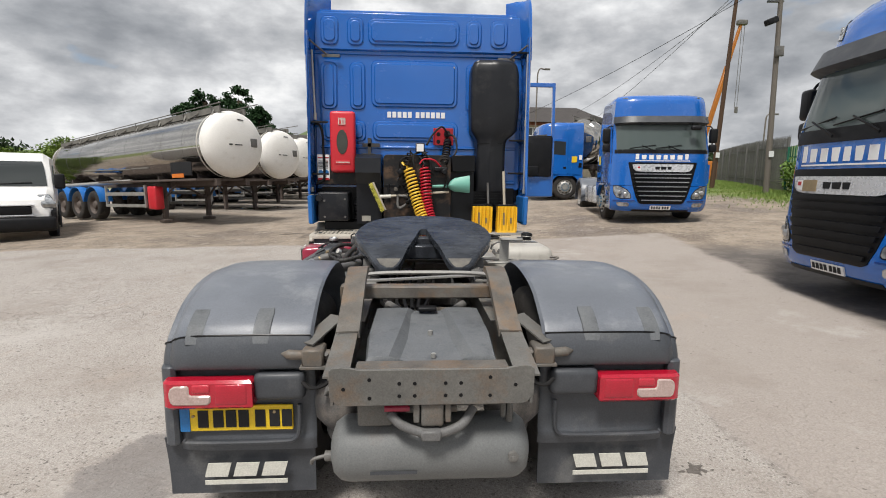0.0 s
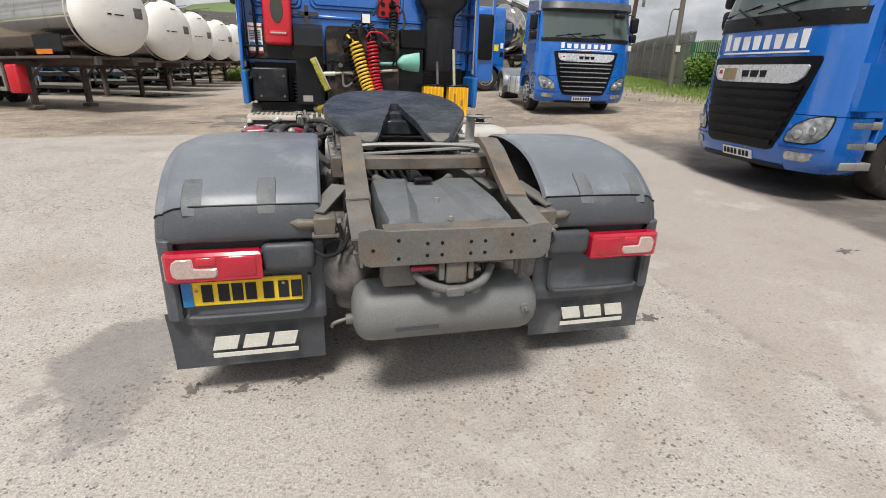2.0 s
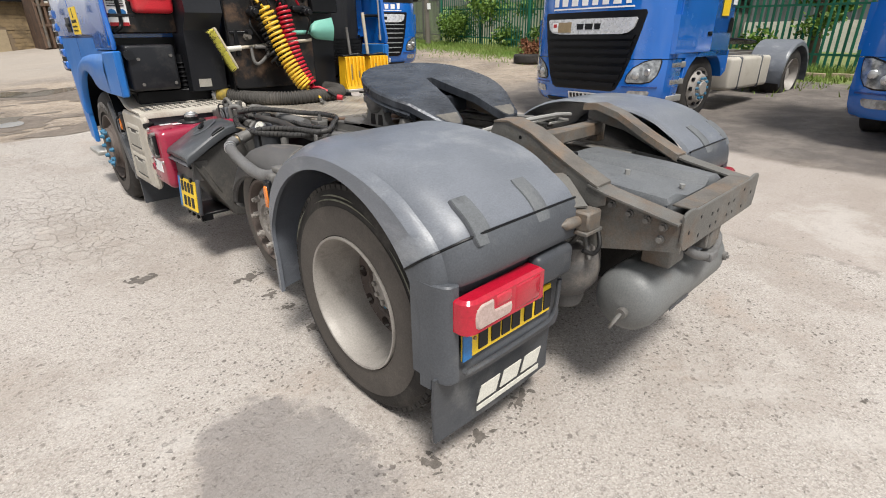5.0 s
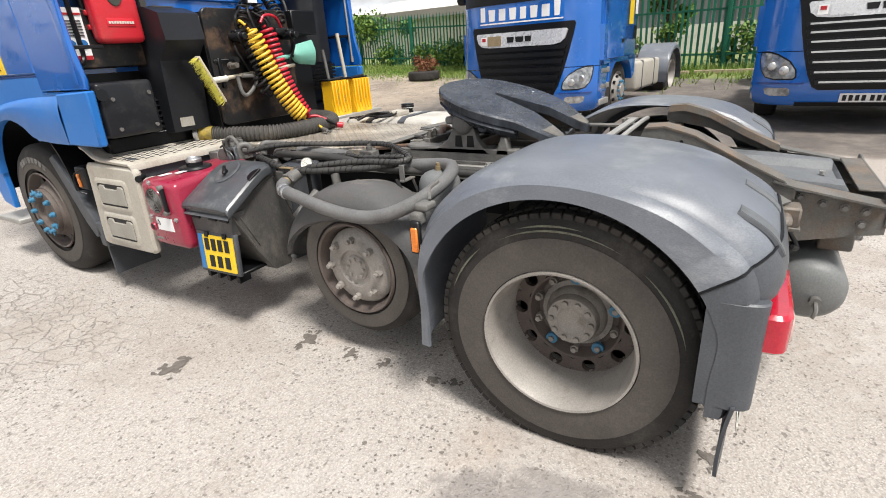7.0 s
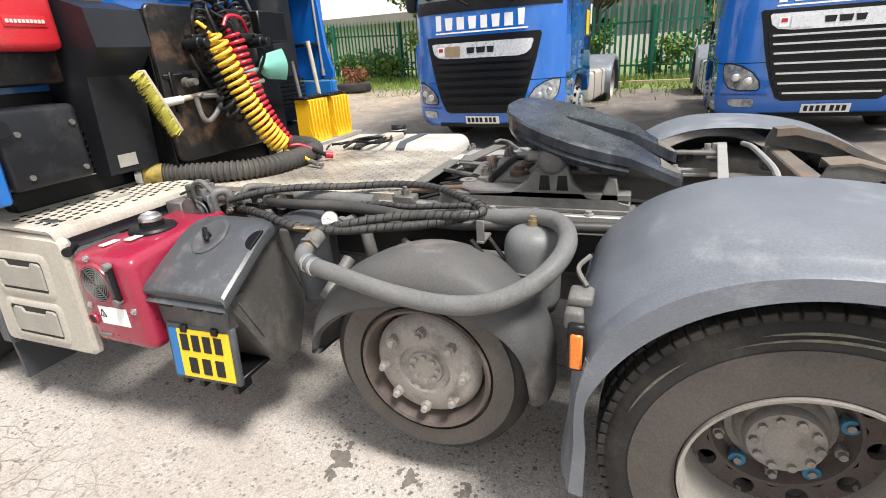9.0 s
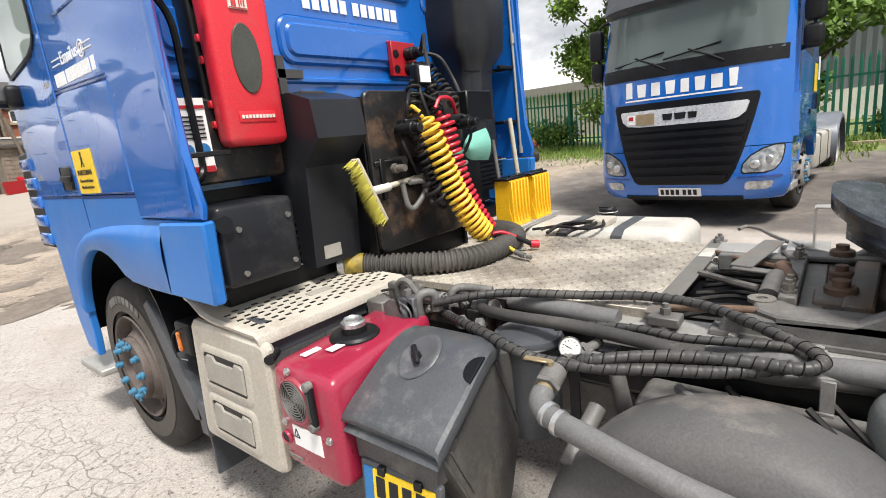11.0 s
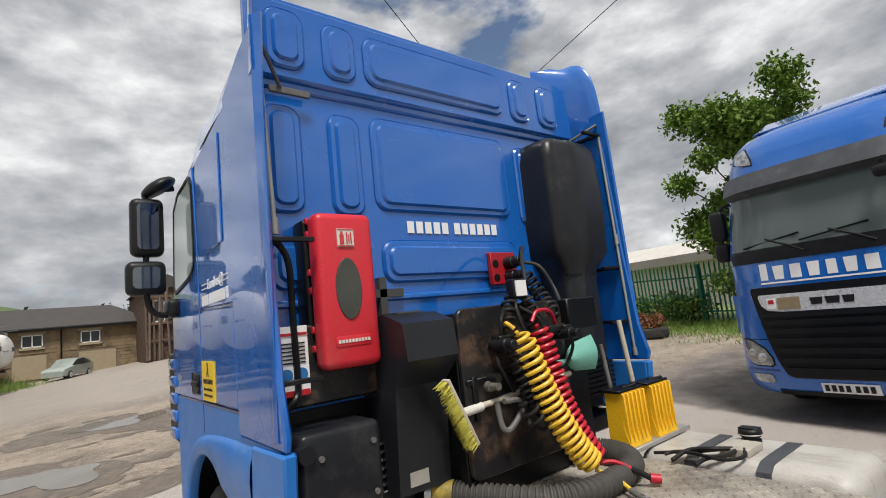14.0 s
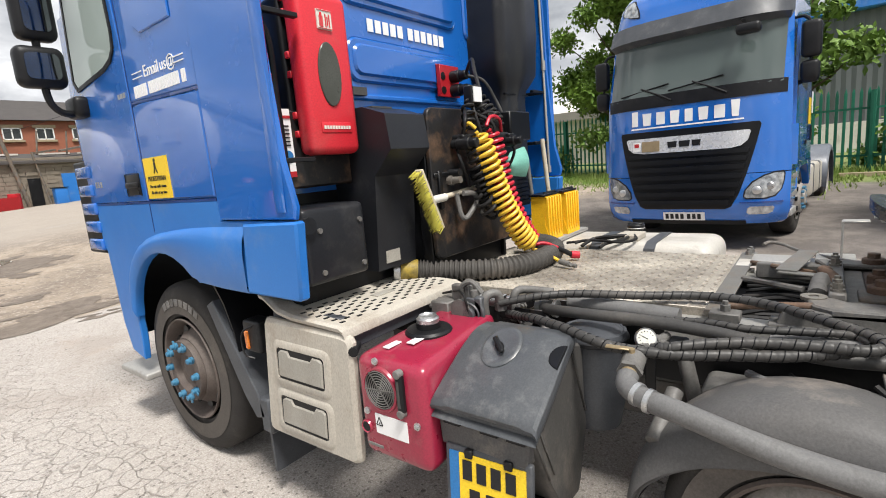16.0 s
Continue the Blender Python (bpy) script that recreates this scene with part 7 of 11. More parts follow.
wrapped([(-0.60, 2.46, 0.995), (-0.575, 2.34, 1.012), (-0.562, 2.20, 1.02), (-0.578, 2.06, 1.02), (-0.558, 1.915, 1.024), (-0.545, 1.80, 1.026), (-0.575, 1.755, 1.018)], 0.0130, "hose", "thin spiral-wrapped air hose")
part("hose", tube([(-0.50, 2.84, 0.985), (-0.56, 2.77, 1.0), (-0.61, 2.66, 1.016), (-0.622, 2.55, 1.02), (-0.618, 2.39, 1.02), (-0.63, 2.21, 1.016), (-0.638, 2.10, 1.008), (-0.650, 2.0, 0.995), (-0.63, 1.84, 0.975), (-0.57, 1.68, 0.962), (-0.50, 1.3, 0.95), (-0.46, 1.1, 0.94)], 0.022, 12, 6), HOSE_WRAP, tractor, "smooth thick black hose")
part("hose", tube([(-0.40, 2.75, 0.99), (-0.42, 2.5, 0.99), (-0.43, 2.3, 0.985)], 0.035, 12, 4), HOSE_GREY, tractor, "short grey pipe beside the rail")
part("hose", tube([(-0.66, 2.05, 0.90), (-0.72, 2.0, 0.91), (-0.76, 1.9, 0.905), (-0.76, 1.85, 0.86)], 0.014, 8, 5), HOSE_GREY, tractor)
part("hose_clip_post", merge(cbox(-0.70, -0.69, 1.70, 1.73, 0.93, 1.02, 0.002), cbox(-0.705, -0.60, 1.70, 1.73, 0.93, 0.94, 0.002)), CAST, tractor)
part("valve_block", merge(*[merge(cyl(0.016, 0, 0.10, "z", (x, y, 0.98), 10), cyl(0.022, 0.02, 0.04, "z", (x, y, 0.98), 6)) for x, y in ((-0.62, 3.18), (-0.55, 3.14), (-0.50, 3.22), (-0.66, 3.08))], cbox(-0.70, -0.42, 3.20, 3.30, 0.93, 1.02, 0.006), cbox(-0.64, -0.60, 3.12, 3.22, 1.0, 1.09, 0.006), tube([(-0.64, 3.16, 1.02), (-0.645, 3.15, 1.09), (-0.64, 3.10, 1.11), (-0.63, 3.06, 1.06)], 0.013, 8, 5), cyl(0.05, 0.0, 0.03, "x", (-0.72, 3.12, 1.0), 18), *[cyl(0.014, 3.295, 3.33, "y", (-0.66 + 0.055 * i, 0, 0.985 + 0.012 * (i % 2)), 8) for i in range(5)]), CAST, tractor, "cluster of pipe unions and valves")
part("hose_union", merge(*[moved(lathe([(0.030, -0.012), (0.034, -0.009), (0.034, 0.009), (0.030, 0.012)], 16, "z", close=False), Matrix.Translation((-0.52, y, 0.998)) @ Matrix.Rotation(radians(90), 4, "X")) for y in (2.98, 3.02)], rod((-0.52, 3.04, 1.0), (-0.53, 3.14, 1.0), 0.030, 12)), CHROME, tractor)
pieces("loose_cable", (tube([(-0.60, 1.72, 0.93), (-0.68, 1.62, 0.86), (-0.63, 1.58, 0.80)], 0.008, 6, 5), tube([(-0.70, 1.75, 0.94), (-0.76, 1.66, 0.87), (-0.80, 1.63, 0.78)], 0.009, 6, 5), tube([(-0.52, 1.95, 0.86), (-0.56, 1.9, 0.82), (-0.62, 2.0, 0.80)], 0.010, 6, 5)), HOSE, tractor, "loose black cable")
part("axle_hub_body", merge(cyl(0.10, -0.80, 0.80, "x", (0, MY, MZ), 18), rbox(-0.62, -0.42, 1.6, 2.2, 0.55, 0.80, 0.03)), CAST, tractor, "dark middle axle beam")

# -- cab
def cab_ring(y, zr, hw=1.218, zb=1.53, top_in=0.30):
    side = [(-hw + 0.03, zb), (-hw, zb + 0.06), (-hw, 2.70), (-hw + 0.015, 2.95), (-hw + 0.06, min(zr - 0.12, 3.2)), (-hw + top_in * 0.5, zr - 0.05), (-hw + top_in, zr)]
    ring = [(x, y, min(z, zr)) for x, z in side]
    return ring + [(-x, yy, z) for x, yy, z in reversed(ring)]


cab = part("cab", loft([cab_ring(3.86, 3.50), cab_ring(4.05, 3.52), cab_ring(4.5, 3.50), cab_ring(4.9, 3.38), cab_ring(5.25, 3.18), cab_ring(5.5, 2.98, 1.208), cab_ring(5.68, 2.70, 1.19), cab_ring(5.86, 2.05, 1.15), cab_ring(5.95, 1.75, 1.12)]), BLUE, tractor, "blue sleeper cab body", 30)
part("cab_floor", merge(cbox(-1.20, 1.20, 3.88, 5.6, 1.40, 1.54, 0.01), cbox(-1.15, 1.15, 3.84, 3.90, 1.16, 1.56, 0.01)), BLACK, cab, "black underside of the cab")
back_g = [cbox(-1.20, 1.20, 3.842, 3.87, 1.53, 3.06, 0.01), cbox(-1.19, 1.19, 3.80, 3.87, 3.085, 3.50, 0.018), cbox(-1.21, 1.21, 3.825, 3.87, 3.045, 3.10, 0.012), cbox(-1.12, 1.12, 3.815, 3.87, 3.47, 3.525, 0.014)]
back_w = part("back_wall", back_g[0], BLUE, cab, "pressed steel cab back wall")
pieces("wall_section", back_g[1:], BLUE, back_w, "pressed section of the back wall")


def pressing(x0, x1, z0, z1, y, r=0.05, proud=0.016):
    """A pressed panel: a raised rounded rim round a raised field."""
    o = moved(prism(rounded(x0, x1, z0, z1, r, 6), -proud, 0.006, "z", 0.013), Matrix(((1, 0, 0, 0), (0, 0, 1, y), (0, 1, 0, 0), (0, 0, 0, 1))))
    i = moved(prism(rounded(x0 + 0.035, x1 - 0.035, z0 + 0.035, z1 - 0.035, max(0.015, r - 0.02), 6), -proud - 0.014, 0.0, "z", 0.012), Matrix(((1, 0, 0, 0), (0, 0, 1, y), (0, 1, 0, 0), (0, 0, 0, 1))))
    return merge(o, i)


for x0, x1, z0, z1, y in ((-0.555, 0.445, 2.475, 2.995, 3.842), (-0.545, 0.455, 2.09, 2.32, 3.842), (-0.58, 0.455, 3.15, 3.435, 3.80), (-1.13, -0.94, 2.44, 2.97, 3.842), (-0.80, -0.62, 2.44, 2.97, 3.842),
                          (-1.11, -0.91, 3.14, 3.45, 3.80), (-0.815, -0.63, 3.14, 3.44, 3.80), (0.53, 0.71, 3.14, 3.44, 3.80), (0.81, 1.01, 3.14, 3.45, 3.80), (0.54, 0.70, 2.44, 2.97, 3.842),
                          (-0.80, -0.62, 2.08, 2.32, 3.842), (-1.13, -0.94, 2.08, 2.32, 3.842)):
    part("pressing", pressing(x0, x1, z0, z1, y, min(0.075, (x1 - x0) * 0.36)), BLUE, back_w)
part("rib", merge(cbox(-1.15, 1.15, 3.825, 3.85, 2.00, 2.035, 0.010), cbox(-1.15, 1.15, 3.825, 3.85, 1.60, 1.64, 0.01)), BLUE, back_w, "pressed stiffening rib")
pieces("digit_bar", ([moved(cbox(x, x + 0.044, -0.003, 0.0, 0, 0.066), Matrix.Translation((0, 3.8385, 2.36))) for x in (-0.372, -0.312, -0.252, -0.192, -0.132, -0.042, 0.018, 0.078, 0.138, 0.198, 0.256)]), DECAL, back_w, "plain white bar in place of a digit")
part("lock_stud", cyl(0.010, 3.815, 3.84, "y", (0.40, 0, 2.93), 10), ALU, back_w)
# side deflectors
dfl = [(4.04, 1.47), (3.70, 1.47), (3.49, 1.47), (3.475, 1.52), (3.52, 1.70), (3.555, 2.2), (3.575, 2.9), (3.58, 3.17), (3.60, 3.20), (3.80, 3.16), (4.07, 3.06)]
for s in (1, -1):
    fix = (lambda g: g) if s == 1 else mirrored
    df = part("side_deflector", fix(merge(prism(dfl, -1.236, -1.206, "x", 0.008))), BLUE, tractor, "tall blue side deflector behind the cab")
    wing = loft([[(-1.244, 3.585, z), (-1.24 + k, 3.53 + 0.02 * k, z), (-1.23 + k, 3.54, z), (-1.21, 3.66, z)] for z, k in ((1.50, 0.0), (2.2, 0.012), (2.9, 0.018), (3.22, 0.03))])
    part("deflector_edge", fix(wing), BLUE, df, "folded trailing edge")
    hood = []
    for z, y0, k in ((2.98, 3.572, 0.02), (3.165, 3.572, 0.35), (3.30, 3.575, 0.7), (3.42, 3.585, 0.95), (3.52, 3.605, 1.0), (3.60, 3.64, 1.0), (3.655, 3.69, 1.0), (3.685, 3.75, 1.0), (3.695, 3.82, 1.0)):
        line = [(-1.246 + 0.008 * k, y0), (-1.239 + 0.016 * k, y0 + 0.06), (-1.223 + 0.04 * k, max(y0 + 0.10, 3.76)), (-1.211 + 0.10 * k, max(y0 + 0.12, 3.87)), (-1.211 + 0.18 * k, 3.97)]
        hood.append([(x, y, z) for x, y in line] + [(x + 0.016, y + 0.010, z - 0.004) for x, y in reversed(line)])
    part("deflector_hood", fix(loft(hood)), BLUE, df, "curved upper sheet of the deflector", 60)
    part("stay_pole", fix(rod((-1.186, 3.66, 3.05), (-1.164, 3.65, 2.33), 0.012) if s == 1 else rod((-1.205, 3.60, 3.06), (-1.205, 3.575, 1.50), 0.010)), ALU, df, "thin steel stay pole")
    for z in (2.27, 1.70) if s == 1 else (2.10, 1.73, 3.06):
        part("stay_bracket", fix(merge(cbox(-1.204, -1.02, 3.585, 3.615, z - 0.010, z + 0.010, 0.003), cbox(-1.20, -1.17, 3.60, 3.84, z - 0.012, z + 0.012, 0.003))), BLACK if s == -1 else PLASTIC_DARK, df)
    part("stay_rod", fix(merge(rod((-1.20, 3.60, 3.14), (-1.04, 3.80, 3.03), 0.010), cbox(-1.10, -0.90, 3.785, 3.80, 3.005, 3.04, 0.004))), CAST, df)
    pieces("pole_joint", (fix(cyl(0.017, 2.30, 2.37, "z", (-1.164, 3.65, 0), 12) if s == 1 else cyl(0.016, 2.26, 2.33, "z", (-1.205, 3.585, 0), 12)), fix(cyl(0.016, 1.50, 1.55, "z", (-1.205, 3.575, 0), 12))), ALU, df, "pole joint")
    if s == 1:
        part("grab_rail", tube([(-1.19, 3.64, 2.275), (-1.135, 3.68, 2.255), (-1.098, 3.69, 2.17), (-1.092, 3.70, 1.95), (-1.088, 3.70, 1.72), (-1.10, 3.69, 1.63), (-1.17, 3.65, 1.585)], 0.014, 8, 5), BLACK, df, "black tubular grab rail")
    # lower body panel with the wheel opening, and the flared arch and corner laid over it
    hole = [(4.72 + 0.50 * math.cos(radians(q)), 0.80 + 0.50 * math.sin(radians(q))) for q in range(-8, 139, 12)]
    lower = [(3.52, 1.165), (3.50, 1.462), (4.05, 1.462), (4.05, 1.558), (5.55, 1.558), (5.56, 1.36), (5.50, 1.26), (5.46, 0.80), (5.40, 0.62), (5.24, 0.58)] + hole + [(4.22, 1.165)]
    ap = part("arch_panel", fix(prism(lower, -1.226, -1.185, "x", 0.006)), BLUE_GUARD, tractor, "blue lower panel round the front wheel arch")
    inner = [(4.72 + 0.488 * math.cos(radians(q)), 0.80 + 0.488 * math.sin(radians(q))) for q in range(8, 131, 11)] + [(4.31, 1.155), (4.1, 1.143), (3.895, 1.140)]
    outer = [(5.235, 0.95), (5.225, 1.06), (5.18, 1.17), (5.10, 1.26), (5.0, 1.322), (4.87, 1.368), (4.72, 1.398), (4.56, 1.416), (4.40, 1.430), (4.26, 1.438), (4.13, 1.444), (4.0, 1.448), (3.865, 1.452), (3.863, 1.451), (3.862, 1.450)][:len(inner)]
    flare = [[(-1.212, *o), (-1.228, o[0] + (n[0] - o[0]) * 0.05, o[1] + (n[1] - o[1]) * 0.05), (-1.246, o[0] + (n[0] - o[0]) * 0.24, o[1] + (n[1] - o[1]) * 0.24), (-1.250, o[0] + (n[0] - o[0]) * 0.45, o[1] + (n[1] - o[1]) * 0.45), (-1.240, o[0] + (n[0] - o[0]) * 0.95, o[1] + (n[1] - o[1]) * 0.95), (-1.232, *n), (-1.19, *n)] for o, n in zip(outer, inner)]
    part("arch_flare", fix(loft(flare, False, False)), BLUE_GUARD, ap, "flared wheel-arch moulding", 50)
    part("corner_piece", fix(prism([(3.858, 1.450), (3.890, 1.142), (3.525, 1.140), (3.508, 1.150), (3.478, 1.455), (3.49, 1.463)], -1.243, -1.19, "x", 0.010)), BLUE_GUARD, ap, "blue lower corner piece")
    part("panel_seam", fix(cbox(-1.2285, -1.224, 4.755, 4.761, 1.40, 1.555)), BLUE_DARK, ap)
    part("arch_liner", fix(merge(loft([[(-1.19, y, z), (-0.75, y, z), (-0.75, y, z + 0.02), (-1.19, y, z + 0.02)] for y, z in [(4.74 + 0.60 * math.cos(radians(q)), 0.72 + 0.62 * math.sin(radians(q))) for q in range(0, 181, 15)]]))), BLACK, ap, "black wheel-arch liner")
    part("step", fix(merge(rbox(-1.245, -0.95, 5.22, 5.62, 0.44, 0.485, 0.012))), ALU, ap, "aluminium cab step")
part("wheel_flap", merge(prism([(4.38, 1.02), (4.32, 1.05), (4.02, 0.62), (3.98, 0.50), (4.06, 0.48), (4.14, 0.58)], -1.20, -0.85, "x", 0.006), cbox(-1.18, -0.85, 3.98, 4.0, 0.20, 0.52, 0.003), cbox(-1.2, -1.1, 3.94, 4.02, 0.42, 0.60, 0.01)), PLASTIC, tractor, "black splash guard behind the front wheel")
part("side_marker", rbox(-1.207, -1.19, 4.02, 4.046, 0.845, 0.935, 0.004, 1), AMBER, tractor, "amber side marker lamp")
part("marker_cage", merge(rbox(-1.198, -1.10, 3.935, 4.065, 0.83, 0.985, 0.014), tube([(-1.195, 3.97, 0.97), (-1.225, 4.03, 0.93), (-1.225, 4.03, 0.83), (-1.195, 4.0, 0.80)], 0.005, 6, 4)), PLASTIC_DARK, tractor)
# near-side door, sleeper panel, window, mirrors
dr = part("door", prism([(4.765, 1.57), (5.60, 1.57), (5.58, 2.20), (5.45, 2.30), (5.38, 2.90), (4.83, 2.95), (4.765, 2.40)], -1.229, -1.215, "x", 0.005), BLUE, cab, "closed blue cab door")
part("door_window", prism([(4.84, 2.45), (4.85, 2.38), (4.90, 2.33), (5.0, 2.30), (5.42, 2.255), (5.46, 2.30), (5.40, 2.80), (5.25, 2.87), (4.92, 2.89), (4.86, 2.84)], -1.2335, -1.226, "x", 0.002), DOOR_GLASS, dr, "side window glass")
part("window_rubber", merge(*[beam((-1.231, *a), (-1.231, *b), 0.012, 0.022) for a, b in zip([(4.83, 2.45), (4.845, 2.365), (4.90, 2.318), (5.0, 2.288), (5.43, 2.243), (5.475, 2.30), (5.41, 2.81), (5.25, 2.885), (4.91, 2.905), (4.848, 2.84)], [(4.845, 2.365), (4.90, 2.318), (5.0, 2.288), (5.43, 2.243), (5.475, 2.30), (5.41, 2.81), (5.25, 2.885), (4.91, 2.905), (4.848, 2.84), (4.83, 2.45)])]), PLASTIC_DARK, dr)
dh = part("door_handle", rbox(-1.232, -1.222, 4.815, 5.0, 1.60, 1.725, 0.012), BLACK, dr, "black recessed door handle")
part("handle_bar", merge(rbox(-1.246, -1.228, 4.83, 4.985, 1.645, 1.678, 0.008), cyl(0.012, -1.236, -1.23, "x", (0, 4.85, 1.62), 12)), PLASTIC_DARK, dh, "black pull bar")
pieces("door_badge", [cbox(-1.2315, -1.228, y, y + 0.022, 1.665, 1.70) for y in (5.36, 5.40, 5.44)] + [cbox(-1.2315, -1.228, y, y + 0.026, 2.115, 2.14) for y in (4.80, 4.835, 4.87)], CHROME, dr, "small plain bright badge block")
sl_p = part("sleeper_panel", prism([(4.06, 2.062), (4.75, 2.085), (4.755, 2.95), (4.06, 3.04)], -1.227, -1.215, "x", 0.005), BLUE, cab, "blue sleeper side panel")
lk = part("locker_door", prism([(4.066, 1.575), (4.748, 1.575), (4.748, 2.062), (4.62, 2.070), (4.066, 2.044)], -1.229, -1.215, "x", 0.008), BLUE, cab, "blue locker door in the sleeper side")
part("sleeper_pressing", prism([(4.20, 2.375), (4.51, 2.37), (4.57, 2.41), (4.595, 2.50), (4.60, 2.84), (4.55, 2.90), (4.20, 2.94)], -1.235, -1.225, "x", 0.006), BLUE, sl_p, "pressed blank window field")
pieces("panel_gap", (cbox(-1.2265, -1.214, 4.050, 4.060, 1.57, 3.02), cbox(-1.2265, -1.214, 4.755, 4.764, 1.57, 2.92), cbox(-1.2265, -1.214, 4.06, 5.58, 1.556, 1.568), beam((-1.2215, 4.06, 2.052), (-1.2215, 4.75, 2.074), 0.012, 0.010)), BLUE_DARK, sl_p, "dark gap between panels")
stk = part("warning_sticker", cbox(-1.2345, -1.2285, 4.462, 4.728, 1.582, 1.792), YELLOW, lk, "yellow pedestrian warning sticker")
tm = Matrix(((0, 0, -1, -1.2352), (-1, 0, 0, 4.595), (0, 1, 0, 0), (0, 0, 0, 1)))
for words, size, z in (("PEDESTRIAN", 0.036, 1.672), ("Do not walk down", 0.024, 1.637), ("this side at any time", 0.022, 1.606)):
    part("sticker_words", text_geom(words, size, Matrix.Translation((0, 0, z)) @ tm), INK, stk, "black warning words", 0)
part("sticker_symbol", merge(cyl(0.010, -1.237, -1.2345, "x", (0, 4.595, 1.775), 14), cbox(-1.237, -1.2345, 4.586, 4.604, 1.735, 1.764), moved(cbox(-1.237, -1.2345, -0.004, 0.004, -0.03, 0.0), Matrix.Translation((0, 4.600, 1.737)) @ Matrix.Rotation(0.5, 4, "X")), moved(cbox(-1.237, -1.2345, -0.004, 0.004, -0.03, 0.0), Matrix.Translation((0, 4.590, 1.737)) @ Matrix.Rotation(-0.5, 4, "X"))), INK, stk, "walking figure sign")
tw = Matrix(((0, 0, -1, -1.2290), (-1, 0, 0, 4.40), (0, 1, 0, 0), (0, 0, 0, 1)))
for words, y in (("Email", 0.068), ("us@", -0.100)):
    part("panel_words", text_geom(words, 0.078, Matrix.Translation((0, y, 2.175)) @ tw), DECAL, sl_p, "white vinyl words", 0)
pieces("panel_bar", [cbox(-1.2305, -1.2268, 4.685 - 0.021 * i - 0.0155, 4.685 - 0.021 * i, 2.092, 2.148) for i in range(26) if i not in (7, 23)] + [cbox(-1.2305, -1.2268, a, b, z, z + 0.005) for a, b in ((4.57, 4.68), (4.14, 4.24)) for z in (2.182, 2.206)], DECAL, sl_p, "plain white bar in place of lettering")
pieces("front_vane", ([rbox(-1.245, -1.18, 5.52, 5.74, 1.27 + 0.115 * i, 1.345 + 0.115 * i, 0.014) for i in range(5)]), BLUE, cab, "blue corner air vane")
part("vent_dark", cbox(-1.228, -1.13, 5.53, 5.80, 1.25, 1.84, 0.01), BLACK, cab)
mr = part("mirror_arm", merge(tube([(-1.22, 5.40, 2.13), (-1.31, 5.38, 2.10), (-1.38, 5.37, 2.13), (-1.41, 5.36, 2.22), (-1.41, 5.36, 2.5), (-1.41, 5.36, 2.86), (-1.37, 5.38, 2.94), (-1.23, 5.42, 2.98)], 0.020, 8, 5), rbox(-1.30, -1.21, 5.32, 5.5, 2.08, 2.20, 0.03)), PLASTIC_DARK, cab, "black mirror arms and stalk")
for z0, z1, x0, x1 in ((2.485, 2.875, -1.50, -1.305), (2.232, 2.455, -1.53, -1.30)):
    hd = part("mirror_head", rbox(x0, x1, 5.30, 5.42, z0, z1, 0.045, 4), PLASTIC_DARK, mr, "black mirror housing")
    part("mirror_glass", moved(prism(rounded(x0 + 0.036, x1 - 0.036, z0 + 0.042, z1 - 0.042, 0.03), -0.004, 0.004, "z"), Matrix(((1, 0, 0, 0), (0, 0, 1, 5.298), (0, 1, 0, 0), (0, 0, 0, 1)))), MIRROR, hd, "mirror glass")
part("kerb_mirror", moved(lathe([(0.0, -0.035), (0.06, -0.034), (0.10, -0.026), (0.118, -0.010), (0.120, 0.004), (0.105, 0.026), (0.07, 0.042), (0.03, 0.049), (0.0, 0.050)], 24, "z"), Matrix.Translation((-1.325, 5.38, 2.965)) @ Matrix.Rotation(radians(-34), 4, "Y") @ Matrix.Diagonal((1.0, 1.15, 1.0, 1.0))), PLASTIC_DARK, mr, "rounded kerb mirror", 60)
part("roof_joint", tube([(-1.184, 4.08, 3.085), (-1.182, 4.5, 3.08), (-1.173, 4.9, 3.055), (-1.163, 5.2, 3.035)], 0.008, 6, 4), BLACK, cab, "dark joint under the roof moulding")
part("door_gutter", tube([(-1.202, 4.08, 2.975), (-1.202, 4.5, 2.968), (-1.202, 4.9, 2.962), (-1.200, 5.2, 2.95)], 0.010, 6, 4), BLACK, cab, "dark gutter over the door")
# far-side door, standing open
od = part("open_door", merge(cbox(1.27, 2.04, 5.30, 5.34, 1.40, 2.22, 0.012), cbox(1.27, 1.31, 5.30, 5.34, 2.22, 3.06, 0.008), beam((2.015, 5.32, 2.22), (2.0, 5.32, 3.06), 0.05, 0.04), cbox(1.27, 2.02, 5.30, 5.34, 3.0, 3.06, 0.008)), BLUE, cab, "blue cab door standing open")
part("door_trim", merge(rbox(1.30, 2.0, 5.26, 5.30, 1.70, 2.30, 0.03), rbox(1.36, 1.80, 5.23, 5.27, 1.72, 1.86, 0.02)), PLASTIC_DARK, od, "black inner door trim")

# -- back-of-cab equipment fixed to the lorry
def intake_ring(z, x0, x1, y, r):
    """Rounded front corners and a shallow vertical crease down the face."""
    pts = [(x0, 3.84, z)]
    pts += [(x0 + r - r * math.cos(radians(a)), y + r - r * math.sin(radians(a)), z) for a in range(0, 91, 18)]
    pts += [(x0 + (x1 - x0) * 0.42, y - 0.004, z), (x0 + (x1 - x0) * 0.45, y - 0.014, z), (x0 + (x1 - x0) * 0.62, y - 0.008, z)]
    pts += [(x1 - r + r * math.sin(radians(a)), y + r - r * math.cos(radians(a)), z) for a in range(0, 91, 18)]
    return pts + [(x1, 3.84, z)]


